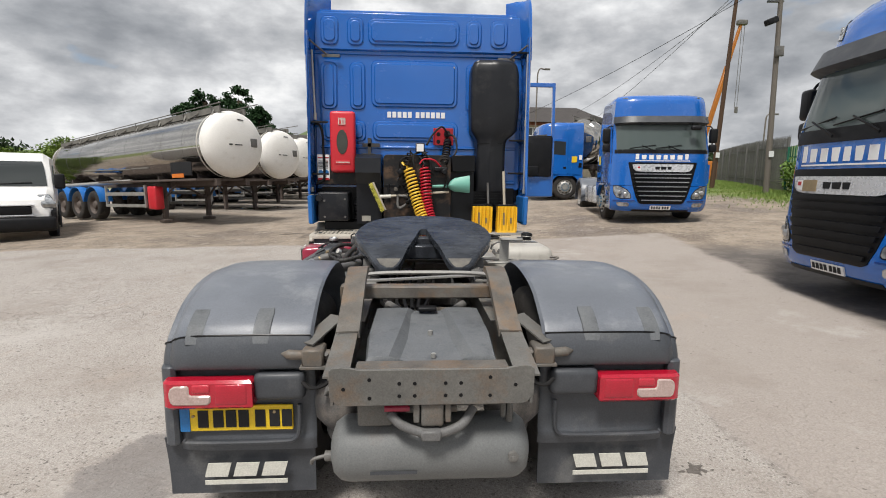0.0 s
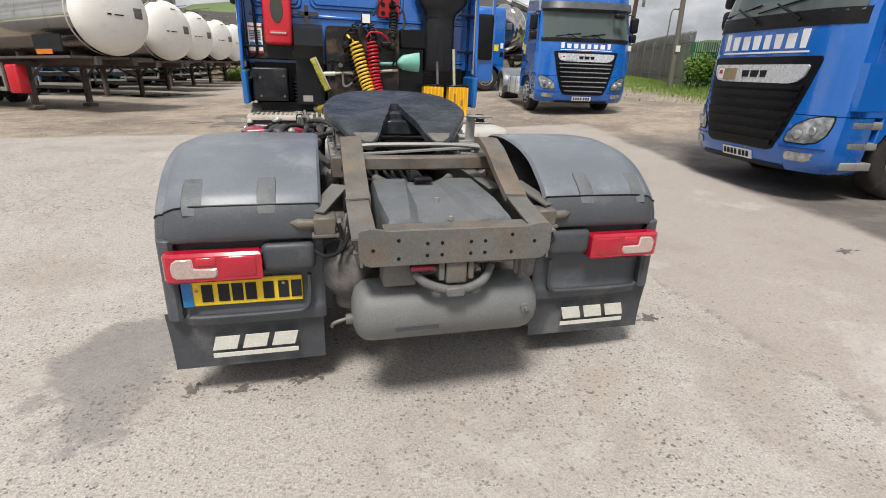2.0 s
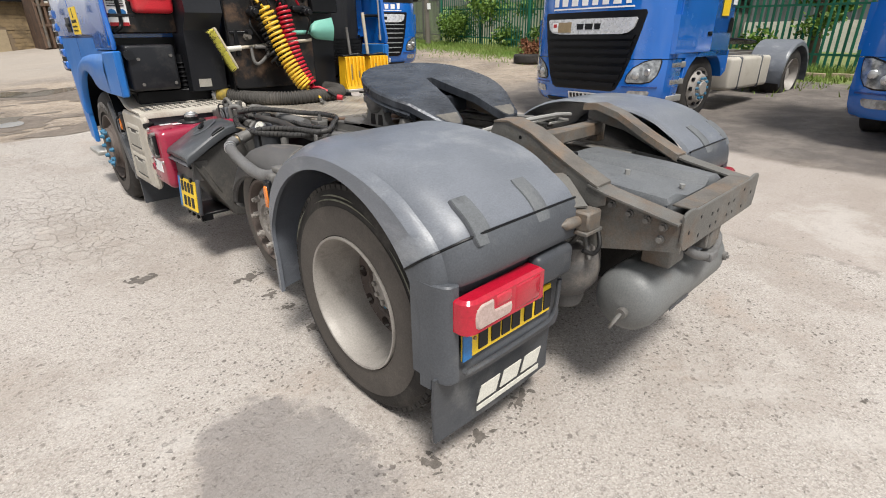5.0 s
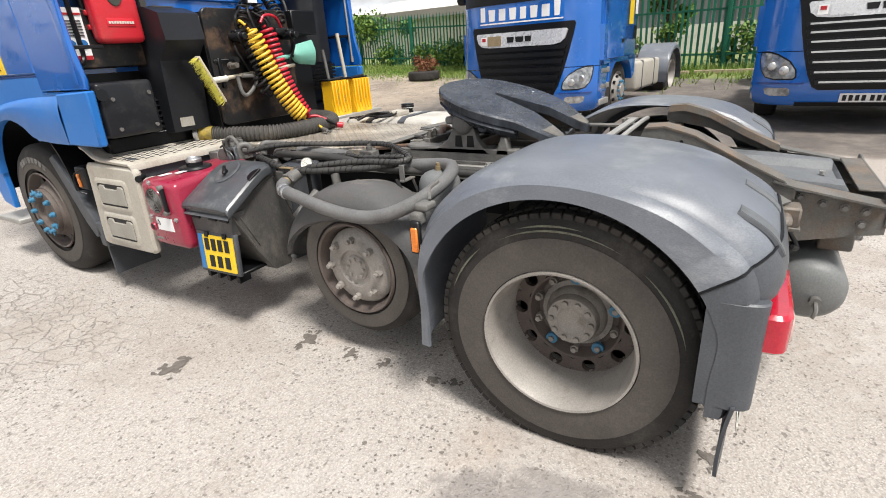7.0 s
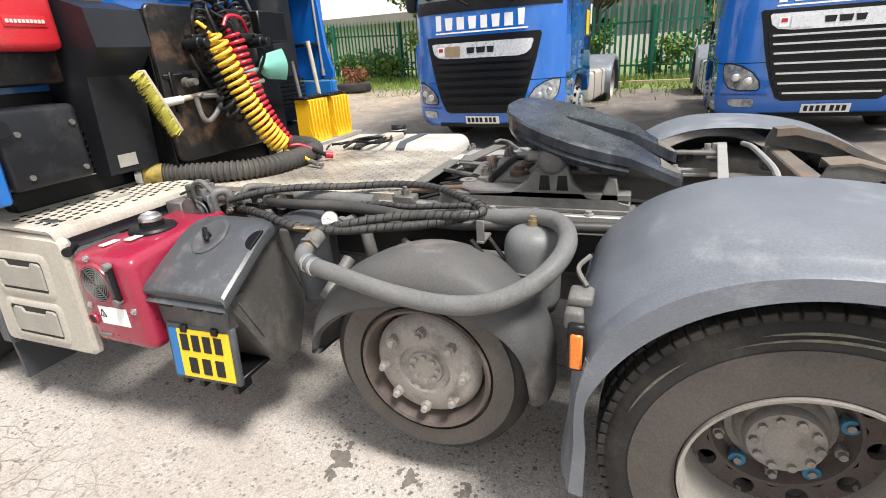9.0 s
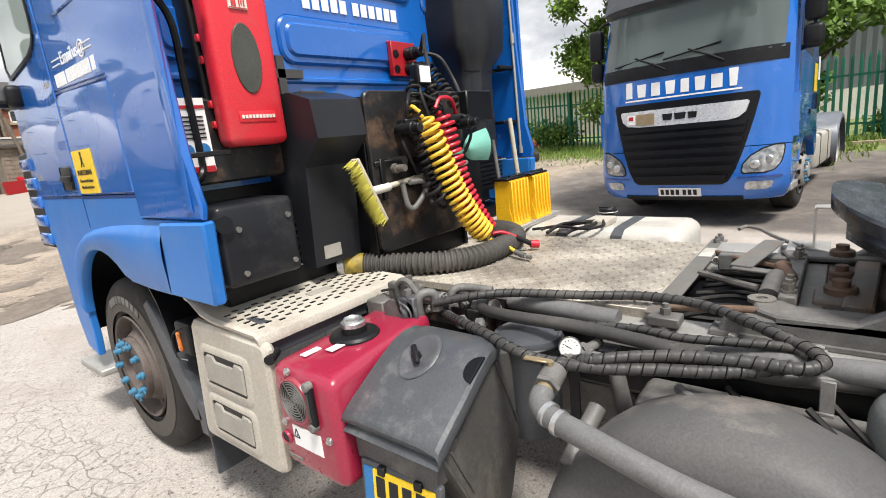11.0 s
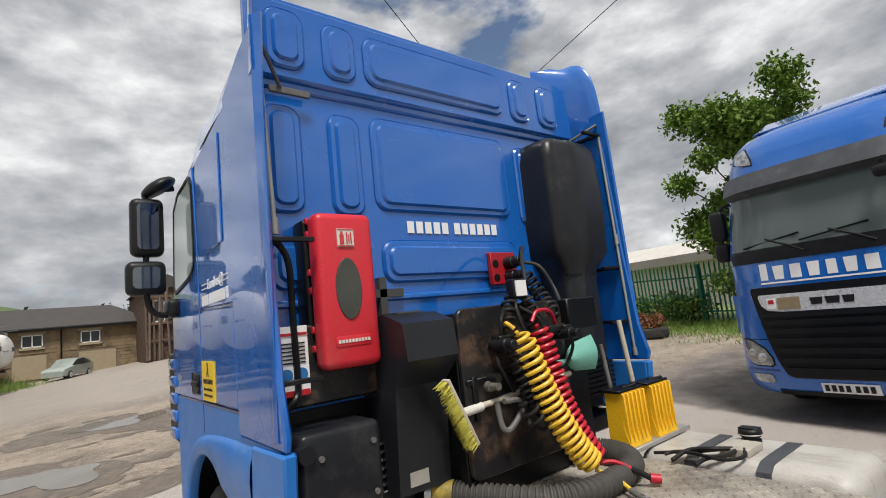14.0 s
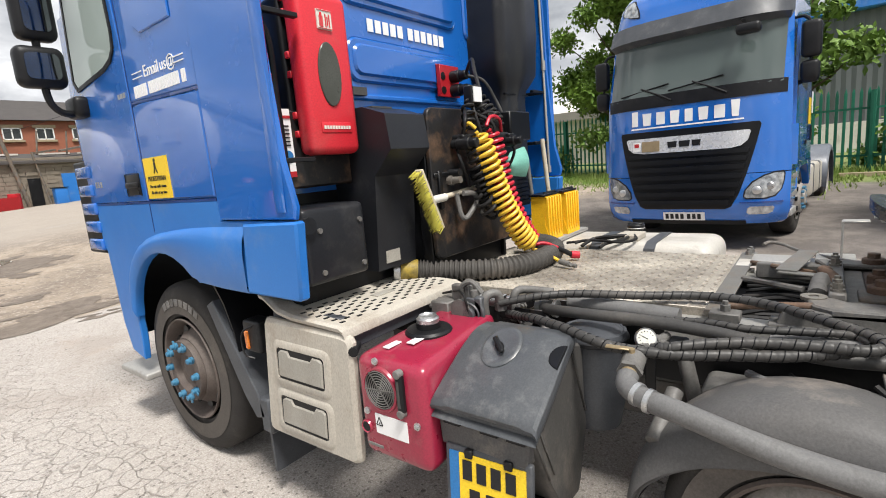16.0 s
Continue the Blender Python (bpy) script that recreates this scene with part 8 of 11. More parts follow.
ik = part("air_intake", loft([intake_ring(*q) for q in ((1.52, 0.64, 0.98, 3.63, 0.04), (1.58, 0.64, 0.99, 3.62, 0.05), (2.02, 0.66, 0.99, 3.62, 0.05), (2.10, 0.655, 1.0, 3.615, 0.05), (2.15, 0.62, 1.06, 3.60, 0.055), (2.21, 0.585, 1.115, 3.585, 0.06), (2.5, 0.575, 1.135, 3.57, 0.065), (2.84, 0.578, 1.12, 3.572, 0.065), (2.92, 0.592, 1.10, 3.58, 0.065), (2.965, 0.62, 1.07, 3.60, 0.06), (2.985, 0.67, 1.02, 3.64, 0.05))]), COWL, tractor, "tall black moulded air intake", 50)
part("intake_rib", cbox(0.655, 0.985, 3.612, 3.63, 2.062, 2.072), BLACK, ik)
pieces("intake_bellow", ([loft([[(0.60, y, z) for y in (3.62, 3.84)] + [(1.0, y, z) for y in (3.84, 3.62)] for z in (1.30 + 0.03 * i, 1.32 + 0.03 * i)]) for i in range(7)] + [cbox(0.62, 0.98, 3.64, 3.82, 1.28, 1.52)]), BLACK, ik, "black rubber bellows fold")
duct = part("equipment_cowl", merge(loft([[(x, 3.84, 1.14), (x, 3.60, 1.14), (x, 3.56, 1.60), (x, 3.44, 1.72), (x, 3.46, 1.88), (x, 3.60, 1.925), (x, 3.84, 1.925)] for x in (-0.71, -0.43)]), loft([[(x, 3.84, 1.10), (x, 3.55, 1.10), (x, 3.55, 1.90), (x, 3.84, 1.90)] for x in (-0.36, 0.62)])), COWL, tractor, "black sheet-metal cowl behind the cab")
part("cowl_label", cbox(-0.655, -0.555, 3.592, 3.597, 1.17, 1.255), BEIGE_GREY, duct, "grey rating label")
part("cowl_tape", merge(cbox(-0.60, -0.56, 3.80, 3.842, 1.92, 2.12), cbox(-0.66, -0.46, 3.80, 3.842, 2.02, 2.06), cbox(-0.64, -0.50, 3.60, 3.83, 1.926, 1.934)), TAPE, duct, "strips of black tape")
part("cowl_shelf", merge(cbox(0.36, 0.62, 3.42, 3.56, 1.74, 1.92, 0.008)), BLACK, duct)
part("lower_box", merge(rbox(-1.15, -0.80, 3.56, 3.86, 1.17, 1.50, 0.025), cyl(0.035, 3.54, 3.60, "y", (-1.13, 0, 1.43), 14)), COWL, tractor, "black moulded box under the cab corner")
pieces("box_screw", ([merge(cyl(0.012, 3.551, 3.562, "y", (x, 0, z), 12)) for x, z in ((-1.07, 1.40), (-0.84, 1.42), (-0.84, 1.22), (-1.07, 1.22))]), CAST, tractor)
part("dark_locker", merge(cbox(-1.175, -0.66, 3.72, 3.84, 1.58, 1.92, 0.01)), BLACK_WORN, tractor, "black panel under the extinguisher box")
part("shock_absorber", merge(cyl(0.035, 1.15, 1.42, "z", (-0.72, 3.74, 0), 14), *[lathe([(0.035, 1.17 + 0.035 * i), (0.046, 1.18 + 0.035 * i), (0.035, 1.19 + 0.035 * i)], 14, "z", (-0.72, 3.74, 0), close=False) for i in range(6)]), BLACK, tractor)
part("cab_cross", cbox(-1.1, 1.1, 3.70, 3.95, 1.06, 1.16, 0.01), BLACK, tractor, "black cab mounting beam")
board = part("equipment_board", moved(prism(rounded(-0.40, 0.352, 0, 0.78, 0.045, 4), -0.03, 0.0, "z", 0.006), Matrix.Translation((0, 3.40, 1.14)) @ Matrix(((1, 0, 0, 0), (0, 0, 1, 0), (0, 1, 0, 0), (0, 0, 0, 1)))), BLACK_WORN, tractor, "worn black equipment board with rusted patches")
board.location = (0, 0.095, 0)
part("board_edge", merge(cbox(-0.402, -0.388, 3.405, 3.47, 1.02, 1.87, 0.004), cbox(0.335, 0.354, 3.405, 3.47, 1.02, 1.87, 0.004), cbox(-0.37, 0.33, 3.395, 3.41, 1.145, 1.16, 0.003), cbox(-0.37, 0.33, 3.43, 3.45, 1.02, 1.15, 0.003)), BLACK, board)
part("board_rail", merge(cbox(-0.39, 0.34, 3.36, 3.375, 1.565, 1.59, 0.004), cbox(-0.36, -0.33, 3.355, 3.375, 1.40, 1.60, 0.004)), BLACK, board, "black strip across the board")
pieces("parking_socket", [merge(rbox(-0.20, -0.10, 3.30, 3.38, 1.72, 1.78, 0.015), cyl(0.025, 3.27, 3.36, "y", (-0.21, 0, 1.73), 12)), merge(rbox(0.16, 0.30, 3.30, 3.38, 1.74, 1.79, 0.015), cyl(0.03, 3.28, 3.38, "y", (0.27, 0, 1.735), 12)), cyl(0.022, 3.30, 3.37, "y", (-0.245, 0, 1.58), 12)], PLASTIC_DARK, board, "black hose parking socket")
part("rust_socket", merge(cyl(0.018, 3.29, 3.37, "y", (-0.26, 0, 1.545), 12), cyl(0.026, 3.34, 3.37, "y", (-0.26, 0, 1.545), 12)), RUSTY, board)
part("hook_handle", tube([(-0.24, 3.34, 1.47), (-0.24, 3.32, 1.36), (-0.20, 3.31, 1.34), (-0.12, 3.30, 1.41), (-0.13, 3.30, 1.46), (-0.22, 3.31, 1.47)], 0.014, 8, 5), CAST, board, "grey lever handle")
red = part("coupling_bracket", merge(cbox(0.165, 0.40, 3.805, 3.815, 2.05, 2.245, 0.003), cbox(0.165, 0.40, 3.815, 3.842, 2.236, 2.245, 0.002), cbox(0.165, 0.172, 3.78, 3.815, 2.06, 2.24, 0.002)), RED_STEEL, tractor, "red steel coupling bracket")
for z in (2.175, 2.09):
    part("bracket_hole", cyl(0.024, 3.802, 3.81, "y", (0.225, 0, z), 16), BLACK, red)
    part("socket", merge(cyl(0.038, 3.74, 3.81, "y", (0.325, 0, z), 18, 0.004), cyl(0.030, 3.69, 3.75, "y", (0.325, 0, z), 16, 0.004)), PLASTIC_DARK, red, "black electrical socket")
wl_lamp = part("work_lamp", merge(rbox(-0.045, 0.055, 3.42, 3.48, 1.945, 2.045, 0.010)), PLASTIC_DARK, tractor, "square work lamp")
part("lamp_lens", cbox(-0.034, 0.044, 3.414, 3.424, 1.955, 2.035), DECAL, wl_lamp, "pale lamp lens")


def coil(line, radius, wire, turns, name, mat, parent, label):
    """A coiled cable or hose along a smooth line."""
    path = smooth_path(line, 10)
    pts, n = [], int(turns * 14)
    u = None
    for i in range(n + 1):
        t = i / n
        f = t * (len(path) - 1)
        k = min(int(f), len(path) - 2)
        c = path[k].lerp(path[k + 1], f - k)
        d = (path[k + 1] - path[k]).normalized()
        u = d.orthogonal().normalized() if u is None else (u - d * u.dot(d)).normalized()
        w = d.cross(u)
        a = math.tau * turns * t
        r = radius * min(1, 0.2 + t * 14, (1 - t) * 14 + 0.2)
        pts.append(c + r * (math.cos(a) * u + math.sin(a) * w))
    return part(name, tube(pts, wire, 8, 0), mat, parent, label)


coil([(-0.125, 3.35, 1.785), (-0.075, 3.315, 1.59), (-0.028, 3.28, 1.41), (0.028, 3.23, 1.25), (0.09, 3.18, 1.13)], 0.056, 0.0105, 21, "yellow_air_coil", YELLOW_COIL, tractor, "yellow coiled air hose")
coil([(0.055, 3.38, 1.80), (0.065, 3.35, 1.61), (0.075, 3.31, 1.43), (0.105, 3.26, 1.27), (0.15, 3.20, 1.13)], 0.053, 0.0105, 21, "red_air_coil", RED_COIL, tractor, "red coiled air hose")
coil([(-0.09, 3.42, 1.96), (-0.16, 3.38, 1.75), (-0.12, 3.36, 1.55), (-0.06, 3.36, 1.42)], 0.032, 0.008, 16, "black_cable_coil", HOSE, tractor, "black coiled electric cable")
coil([(0.06, 3.44, 1.97), (0.05, 3.40, 1.75), (-0.02, 3.37, 1.55), (-0.06, 3.36, 1.45)], 0.032, 0.008, 16, "black_cable_coil", HOSE, tractor, "black coiled electric cable")
coil([(0.325, 3.68, 2.10), (0.30, 3.55, 1.95), (0.27, 3.44, 1.83)], 0.038, 0.009, 9, "black_cable_coil", HOSE, tractor, "black coiled electric cable")
coil([(-0.13, 3.35, 1.46), (-0.06, 3.34, 1.36), (0.02, 3.36, 1.44)], 0.048, 0.010, 6, "black_cable_coil", HOSE, tractor, "black coiled electric cable")
part("coil_tail", tube([(-0.14, 3.42, 1.80), (-0.19, 3.36, 1.83), (-0.17, 3.33, 1.80)], 0.010, 8, 5), YELLOW_COIL, tractor, "yellow hose tail")
part("coil_tail", tube([(0.24, 3.42, 1.78), (0.16, 3.38, 1.86), (0.05, 3.37, 1.87), (0.0, 3.37, 1.82)], 0.010, 8, 5), RED_COIL, tractor, "red hose tail")
for pts in ([(0.325, 3.70, 2.175), (0.25, 3.60, 2.24), (0.15, 3.52, 2.15), (0.08, 3.45, 2.03)], [(0.325, 3.70, 2.17), (0.40, 3.62, 2.13), (0.42, 3.55, 2.0), (0.38, 3.48, 1.9)], [(-0.15, 3.43, 1.74), (-0.10, 3.38, 1.66), (-0.12, 3.37, 1.5), (-0.09, 3.37, 1.45)], [(0.0, 3.46, 1.95), (-0.07, 3.40, 1.90), (-0.05, 3.37, 1.75), (0.0, 3.38, 1.62)], [(0.03, 3.46, 1.95), (0.11, 3.42, 1.88), (0.12, 3.40, 1.76), (0.16, 3.42, 1.70)]):
    part("cable_tail", tube(pts, 0.011, 8, 6), HOSE, tractor, "black electric cable")
for k, (x0, z0, x1, z1, bow) in enumerate(((-0.20, 1.70, -0.13, 1.50, -0.07), (-0.22, 1.74, -0.10, 1.62, -0.05), (0.20, 1.76, 0.27, 1.55, 0.06), (-0.10, 1.92, -0.18, 1.70, -0.08), (0.0, 1.90, 0.04, 1.66, 0.03))):
    part("cable_tail", tube([(x0, 3.44, z0), ((x0 + x1) / 2 + bow, 3.39 - 0.01 * k, (z0 + z1) / 2 + 0.03), (x1, 3.42, z1)], 0.009, 8, 8), HOSE, tractor, "black electric cable")
for x, z in ((-0.21, 1.73), (0.27, 1.735), (-0.10, 1.56)):
    part("cable_plug", merge(cyl(0.032, 3.34, 3.42, "y", (x, 0, z), 16, 0.005), cyl(0.024, 3.30, 3.345, "y", (x, 0, z), 14, 0.004), cbox(x - 0.02, x + 0.045, 3.37, 3.40, z + 0.02, z + 0.045, 0.005)), PLASTIC_DARK, tractor, "black plug parked on the board")
part("coil_end", merge(tube([(0.09, 3.18, 1.12), (0.13, 3.11, 1.085), (0.14, 3.06, 1.055), (0.12, 3.02, 1.045)], 0.010, 8, 5)), YELLOW_COIL, tractor, "yellow hose end")
part("hose_coupling", merge(rod((0.125, 3.03, 1.046), (0.10, 2.965, 1.038), 0.015, 12), rod((0.10, 2.965, 1.038), (0.085, 2.92, 1.034), 0.010, 10), rod((0.075, 2.955, 1.036), (0.115, 2.935, 1.036), 0.007, 8)), CAST, tractor, "metal hose coupling lying on the catwalk")
part("red_coupling", merge(tube([(0.14, 3.20, 1.13), (0.19, 3.15, 1.135), (0.24, 3.09, 1.10)], 0.010, 8, 5), rod((0.295, 3.035, 1.052), (0.325, 3.00, 1.045), 0.022, 16)), RED_COIL, tractor, "red hose coupling")
part("coupling_neck", rod((0.238, 3.092, 1.10), (0.298, 3.032, 1.052), 0.014, 12), HOSE, tractor)
# ribbed black duct hose lying on the catwalk
rh_pts = [(-0.47, 3.645, 1.092), (-0.41, 3.57, 1.082), (-0.32, 3.42, 1.070), (-0.21, 3.235, 1.068), (-0.055, 3.135, 1.068), (0.18, 3.125, 1.068), (0.36, 3.165, 1.070), (0.46, 3.25, 1.076), (0.48, 3.36, 1.086), (0.44, 3.46, 1.095)]
rh = part("ribbed_hose", tube(rh_pts, 0.052, 22, 28, lambda i: (0.0575, 0.0565, 0.047, 0.048)[i % 4]), RIBBED, tractor, "ribbed black duct hose lying on the catwalk", 25)
part("hose_cuff", rod((-0.485, 3.662, 1.093), (-0.428, 3.593, 1.084), 0.059, 22), TAPE_YELLOW, rh, "yellow-stained hose cuff")
part("hose_clamp", merge(rod((-0.510, 3.690, 1.096), (-0.488, 3.665, 1.094), 0.062, 24), cbox(-0.515, -0.485, 3.64, 3.67, 1.02, 1.05, 0.004)), CHROME, rh, "bright hose clamp")

# ---- the other lorries; local frame: nose at y = 0 facing -y, x across ----
def lerp_table(t, z):
    for (a, p), (b, q) in zip(t, t[1:]):
        if z <= b:
            k = (z - a) / (b - a) if b > a else 0
            return p + (q - p) * max(0, min(1, k))
    return t[-1][1]


def lorry(m, w, label, chrome_slats, length=5.9, flat=False, group="parked tractor units"):
    """A parked blue tractor unit. w: half its cab's width."""
    top = empty("tractor_unit", label, "lorry", group, m)
    yf_t = [(0.28, 0.10), (0.36, 0.04), (0.55, 0.0), (1.0, 0.02), (1.9, 0.06), (2.60, 0.24), (2.9, 0.33), (3.1, 0.42), (3.3, 0.62), (3.45, 0.95), (3.52, 1.4)]
    if flat:
        yf_t[6:] = [(2.9, 0.29), (3.1, 0.31), (3.3, 0.34), (3.42, 0.40), (3.49, 0.52), (3.52, 0.75)]
    w_t = [(0.28, w - 0.10), (0.36, w - 0.02), (0.6, w), (1.05, w), (1.9, w - 0.02), (2.6, w - 0.05), (2.95, w - 0.07), (3.2, w - 0.13), (3.4, w - 0.22), (3.52, w - 0.38)]
    if flat:
        w_t[7:] = [(3.2, w - 0.09), (3.4, w - 0.12), (3.48, w - 0.17), (3.52, w - 0.24)]

    def front(x, z, off=0.0):
        ww = lerp_table(w_t, z)
        return lerp_table(yf_t, z) + 0.27 * min(1.0, abs(x) / ww) ** 5 - off

    def ring(z, yb=2.08, n=22):
        ww = lerp_table(w_t, z)
        pts = [(ww * math.sin(math.pi / 2 * (2 * i / n - 1)), 0, z) for i in range(n + 1)]
        pts = [(x, front(x, z), z) for x, _, z in pts]
        y1 = max(yb, pts[0][1] + 0.05)
        return pts + [(ww, y1 - 0.06, z), (ww - 0.05, y1, z), (-ww + 0.05, y1, z), (-ww, y1 - 0.06, z)]

    def sheet(x0, x1, z0, z1, off=0.006, n=14, k=1, taper=0.0, back=0.03):
        """A piece laid on the curved nose between two heights; taper narrows it towards the bottom."""
        rings = []
        for j in range(k + 1):
            z = z0 + (z1 - z0) * j / k
            sh = taper * (1 - j / k)
            xs = [x0 + sh + (x1 - x0 - 2 * sh) * i / n for i in range(n + 1)]
            rings.append([(x, front(x, z, off), z) for x in xs] + [(x, front(x, z, -back), z) for x in reversed(xs)])
        return loft(rings)

    def shaped(rows, off=0.006, n=14, back=0.03):
        """A piece on the nose whose edges follow rows of (z, x0, x1)."""
        rings = []
        for z, x0, x1 in rows:
            xs = [x0 + (x1 - x0) * i / n for i in range(n + 1)]
            rings.append([(x, front(x, z, off), z) for x in xs] + [(x, front(x, z, -back), z) for x in reversed(xs)])
        return loft(rings)

    cab_b = part("cab", loft([ring(z) for z in (0.98, 1.05, 1.3, 1.6, 1.9, 2.15, 2.4, 2.6, 2.75, 2.9, 3.0, 3.1, 3.2, 3.3, 3.38, 3.45, 3.5, 3.52)]), BLUE, top, "blue cab shell", 40)
    bump_r = []
    for z in (0.30, 0.34, 0.45, 0.60, 0.80, 0.94, 0.97):
        r = ring(z, 0.72)
        bump_r.append(r)
    bumper = part("bumper", loft(bump_r), BLUE, top, "blue front bumper", 40)
    part("windscreen", sheet(-w + 0.10, w - 0.10, 1.90, 2.60, 0.006, 18, 8), SCREEN, cab_b, "dark reflecting windscreen")
    part("scuttle", sheet(-w + 0.06, w - 0.06, 1.82, 1.92, 0.010, 18, 2), PLASTIC_DARK, cab_b, "black scuttle panel under the glass")
    part("sun_visor", loft([[(x, front(x, 2.62, 0.02), 2.60) for x in [(-w + 0.08) + (2 * w - 0.16) * i / 16 for i in range(17)]] + [(x, front(x, 2.62, -0.05), 2.64) for x in [(w - 0.08) - (2 * w - 0.16) * i / 16 for i in range(17)]],
                            [(x, front(x, 2.62, 0.16), 2.66) for x in [(-w + 0.05) + (2 * w - 0.10) * i / 16 for i in range(17)]] + [(x, front(x, 2.66, -0.03), 2.70) for x in [(w - 0.05) - (2 * w - 0.10) * i / 16 for i in range(17)]],
                            [(x, front(x, 2.80, 0.10), 2.86) for x in [(-w + 0.06) + (2 * w - 0.12) * i / 16 for i in range(17)]] + [(x, front(x, 2.86, -0.02), 2.87) for x in [(w - 0.06) - (2 * w - 0.12) * i / 16 for i in range(17)]]]), PLASTIC, cab_b, "weathered dark grey sun visor", 50)
    for s in (1, -1):
        fx = (lambda g: g) if s == 1 else mirrored
        if flat:
            part("roof_lamp", fx(shaped([(3.385, 0.70 * w, 0.78 * w), (3.41, 0.71 * w, 0.79 * w)], 0.010, 4)), HEADLAMP, cab_b, "small white roof marker lamp")
            continue
        rl = part("roof_lamp", fx(shaped([(2.945, 0.585 * w, 0.60 * w), (2.965, 0.585 * w, 0.70 * w), (3.02, 0.60 * w, 0.855 * w), (3.08, 0.635 * w, 0.875 * w), (3.145, 0.675 * w, 0.88 * w), (3.16, 0.70 * w, 0.86 * w)], 0.006, 6)), PLASTIC_DARK, cab_b, "roof spot lamp in a dark rim")
        part("lamp_lens", fx(shaped([(2.96, 0.60 * w, 0.62 * w), (2.98, 0.605 * w, 0.72 * w), (3.025, 0.62 * w, 0.835 * w), (3.08, 0.65 * w, 0.855 * w), (3.135, 0.685 * w, 0.86 * w), (3.148, 0.71 * w, 0.845 * w)], 0.012, 6)), HEADLAMP, rl, "clear lamp lens")
        for cx, cz, rr in ((0.68, 3.03, 0.022), (0.76, 3.085, 0.026)):
            part("lamp_bowl", fx(merge(cyl(rr, front(cx * w, cz) - 0.020, front(cx * w, cz), "y", (cx * w, 0, cz), 16), lathe([(rr * 0.75, -0.022), (rr * 0.5, -0.026), (0.0, -0.027)], 16, "y", (cx * w, front(cx * w, cz), cz), close=False))), CHROME, rl, "round lamp bowl")
    if not flat:
        part("roof_fairing", loft([[(-w * k, y, z), (-w * k + 0.12, y, z + h), (w * k - 0.12, y, z + h), (w * k, y, z)] for y, k, z, h in ((0.85, 0.70, 3.40, 0.02), (1.2, 0.74, 3.46, 0.14), (1.7, 0.76, 3.48, 0.22), (2.1, 0.76, 3.48, 0.22))]), BLUE, cab_b, "blue roof fairing", 50)
    # blue name panel with white lettering blocks
    widths = (0.085, 0.12, 0.11, 0.12, 0.095, 0.12, 0.12, 0.095)
    x = -0.69
    for i, bw in enumerate(widths):
        g = sheet(x, x + bw, 1.665, 1.668 + (0.108 if 0 < i < 7 else 0.135), 0.007, 3, 1, 0.012 * (i % 2))
        part("name_block", g, DECAL, cab_b, "plain white block in place of a letter")
        x += bw + 0.066
    part("name_rule", sheet(-0.70, 0.68, 1.620, 1.638, 0.007, 10, 1), DECAL, cab_b, "white rule under the name blocks")
    grille = part("grille", shaped([(0.50, -0.50, 0.50), (0.54, -0.57, 0.57), (0.70, -0.645, 0.645), (0.95, -0.72, 0.72), (1.20, -0.78, 0.78), (1.40, -0.82, 0.82), (1.57, -0.86, 0.86), (1.59, -0.84, 0.84)], 0.012), BLACK, cab_b, "black tapered front grille")
    bar = part("badge_bar", shaped([(1.345, -0.50, 0.56), (1.365, -0.66, 0.66), (1.42, -0.73, 0.73), (1.52, -0.76, 0.76), (1.54, -0.74, 0.74)], 0.035), SILVER, grille, "silver badge bar")
    for a, b in ((-0.20, -0.075), (-0.055, 0.085), (0.105, 0.215)):
        part("badge_block", sheet(a, b, 1.405, 1.478, 0.040, 3, 1, 0.012), PLASTIC_DARK, bar, "plain dark block in place of a badge")
    part("badge_flag", sheet(-0.66, -0.555, 1.385, 1.495, 0.041, 2, 1), DECAL, bar, "small white emblem")
    part("badge_flag", sheet(-0.64, -0.575, 1.435, 1.48, 0.045, 2, 1), RED_STEEL, bar, "red field of the emblem")
    part("badge_plate", sheet(-0.535, -0.30, 1.37, 1.50, 0.046, 3, 1), BRASS if not chrome_slats else SILVER, bar, "square plate on the bar")
    for i, z in enumerate((0.60, 0.72, 0.84, 0.96, 1.08, 1.19, 1.29)):
        hw = lerp_table([(0.5, 0.50), (0.70, 0.62), (0.95, 0.695), (1.40, 0.78)], z)
        part("slat", sheet(-hw, hw, z - 0.035, z + 0.03, 0.045, 14, 2, 0.02, 0.01), BLACK, grille)
        if chrome_slats:
            part("chrome_strip", sheet(-hw + 0.05, hw - 0.05, z - 0.012, z + 0.010, 0.056, 14, 1, 0.0, -0.04), CHROME, grille, "bright strip along the slat")
    for s in (1, -1):
        fx = (lambda g: g) if s == 1 else mirrored
        kx = w / 1.16
        hl = part("headlamp", fx(shaped([(0.645, 0.74 * kx, 0.93 * kx), (0.67, 0.715 * kx, 1.02 * kx), (0.75, 0.73 * kx, 1.075 * kx), (0.85, 0.80 * kx, 1.095 * kx), (0.93, 0.92 * kx, 1.10 * kx), (0.965, 1.02 * kx, 1.095 * kx)], 0.012, 8)), HEADLAMP, bumper, "large clear swept headlamp")
        part("lamp_rim", fx(shaped([(0.628, 0.73 * kx, 0.94 * kx), (0.66, 0.70 * kx, 1.03 * kx), (0.75, 0.712 * kx, 1.085 * kx), (0.86, 0.785 * kx, 1.105 * kx), (0.945, 0.91 * kx, 1.11 * kx), (0.985, 1.02 * kx, 1.10 * kx)], 0.005, 8)), BLACK, hl)
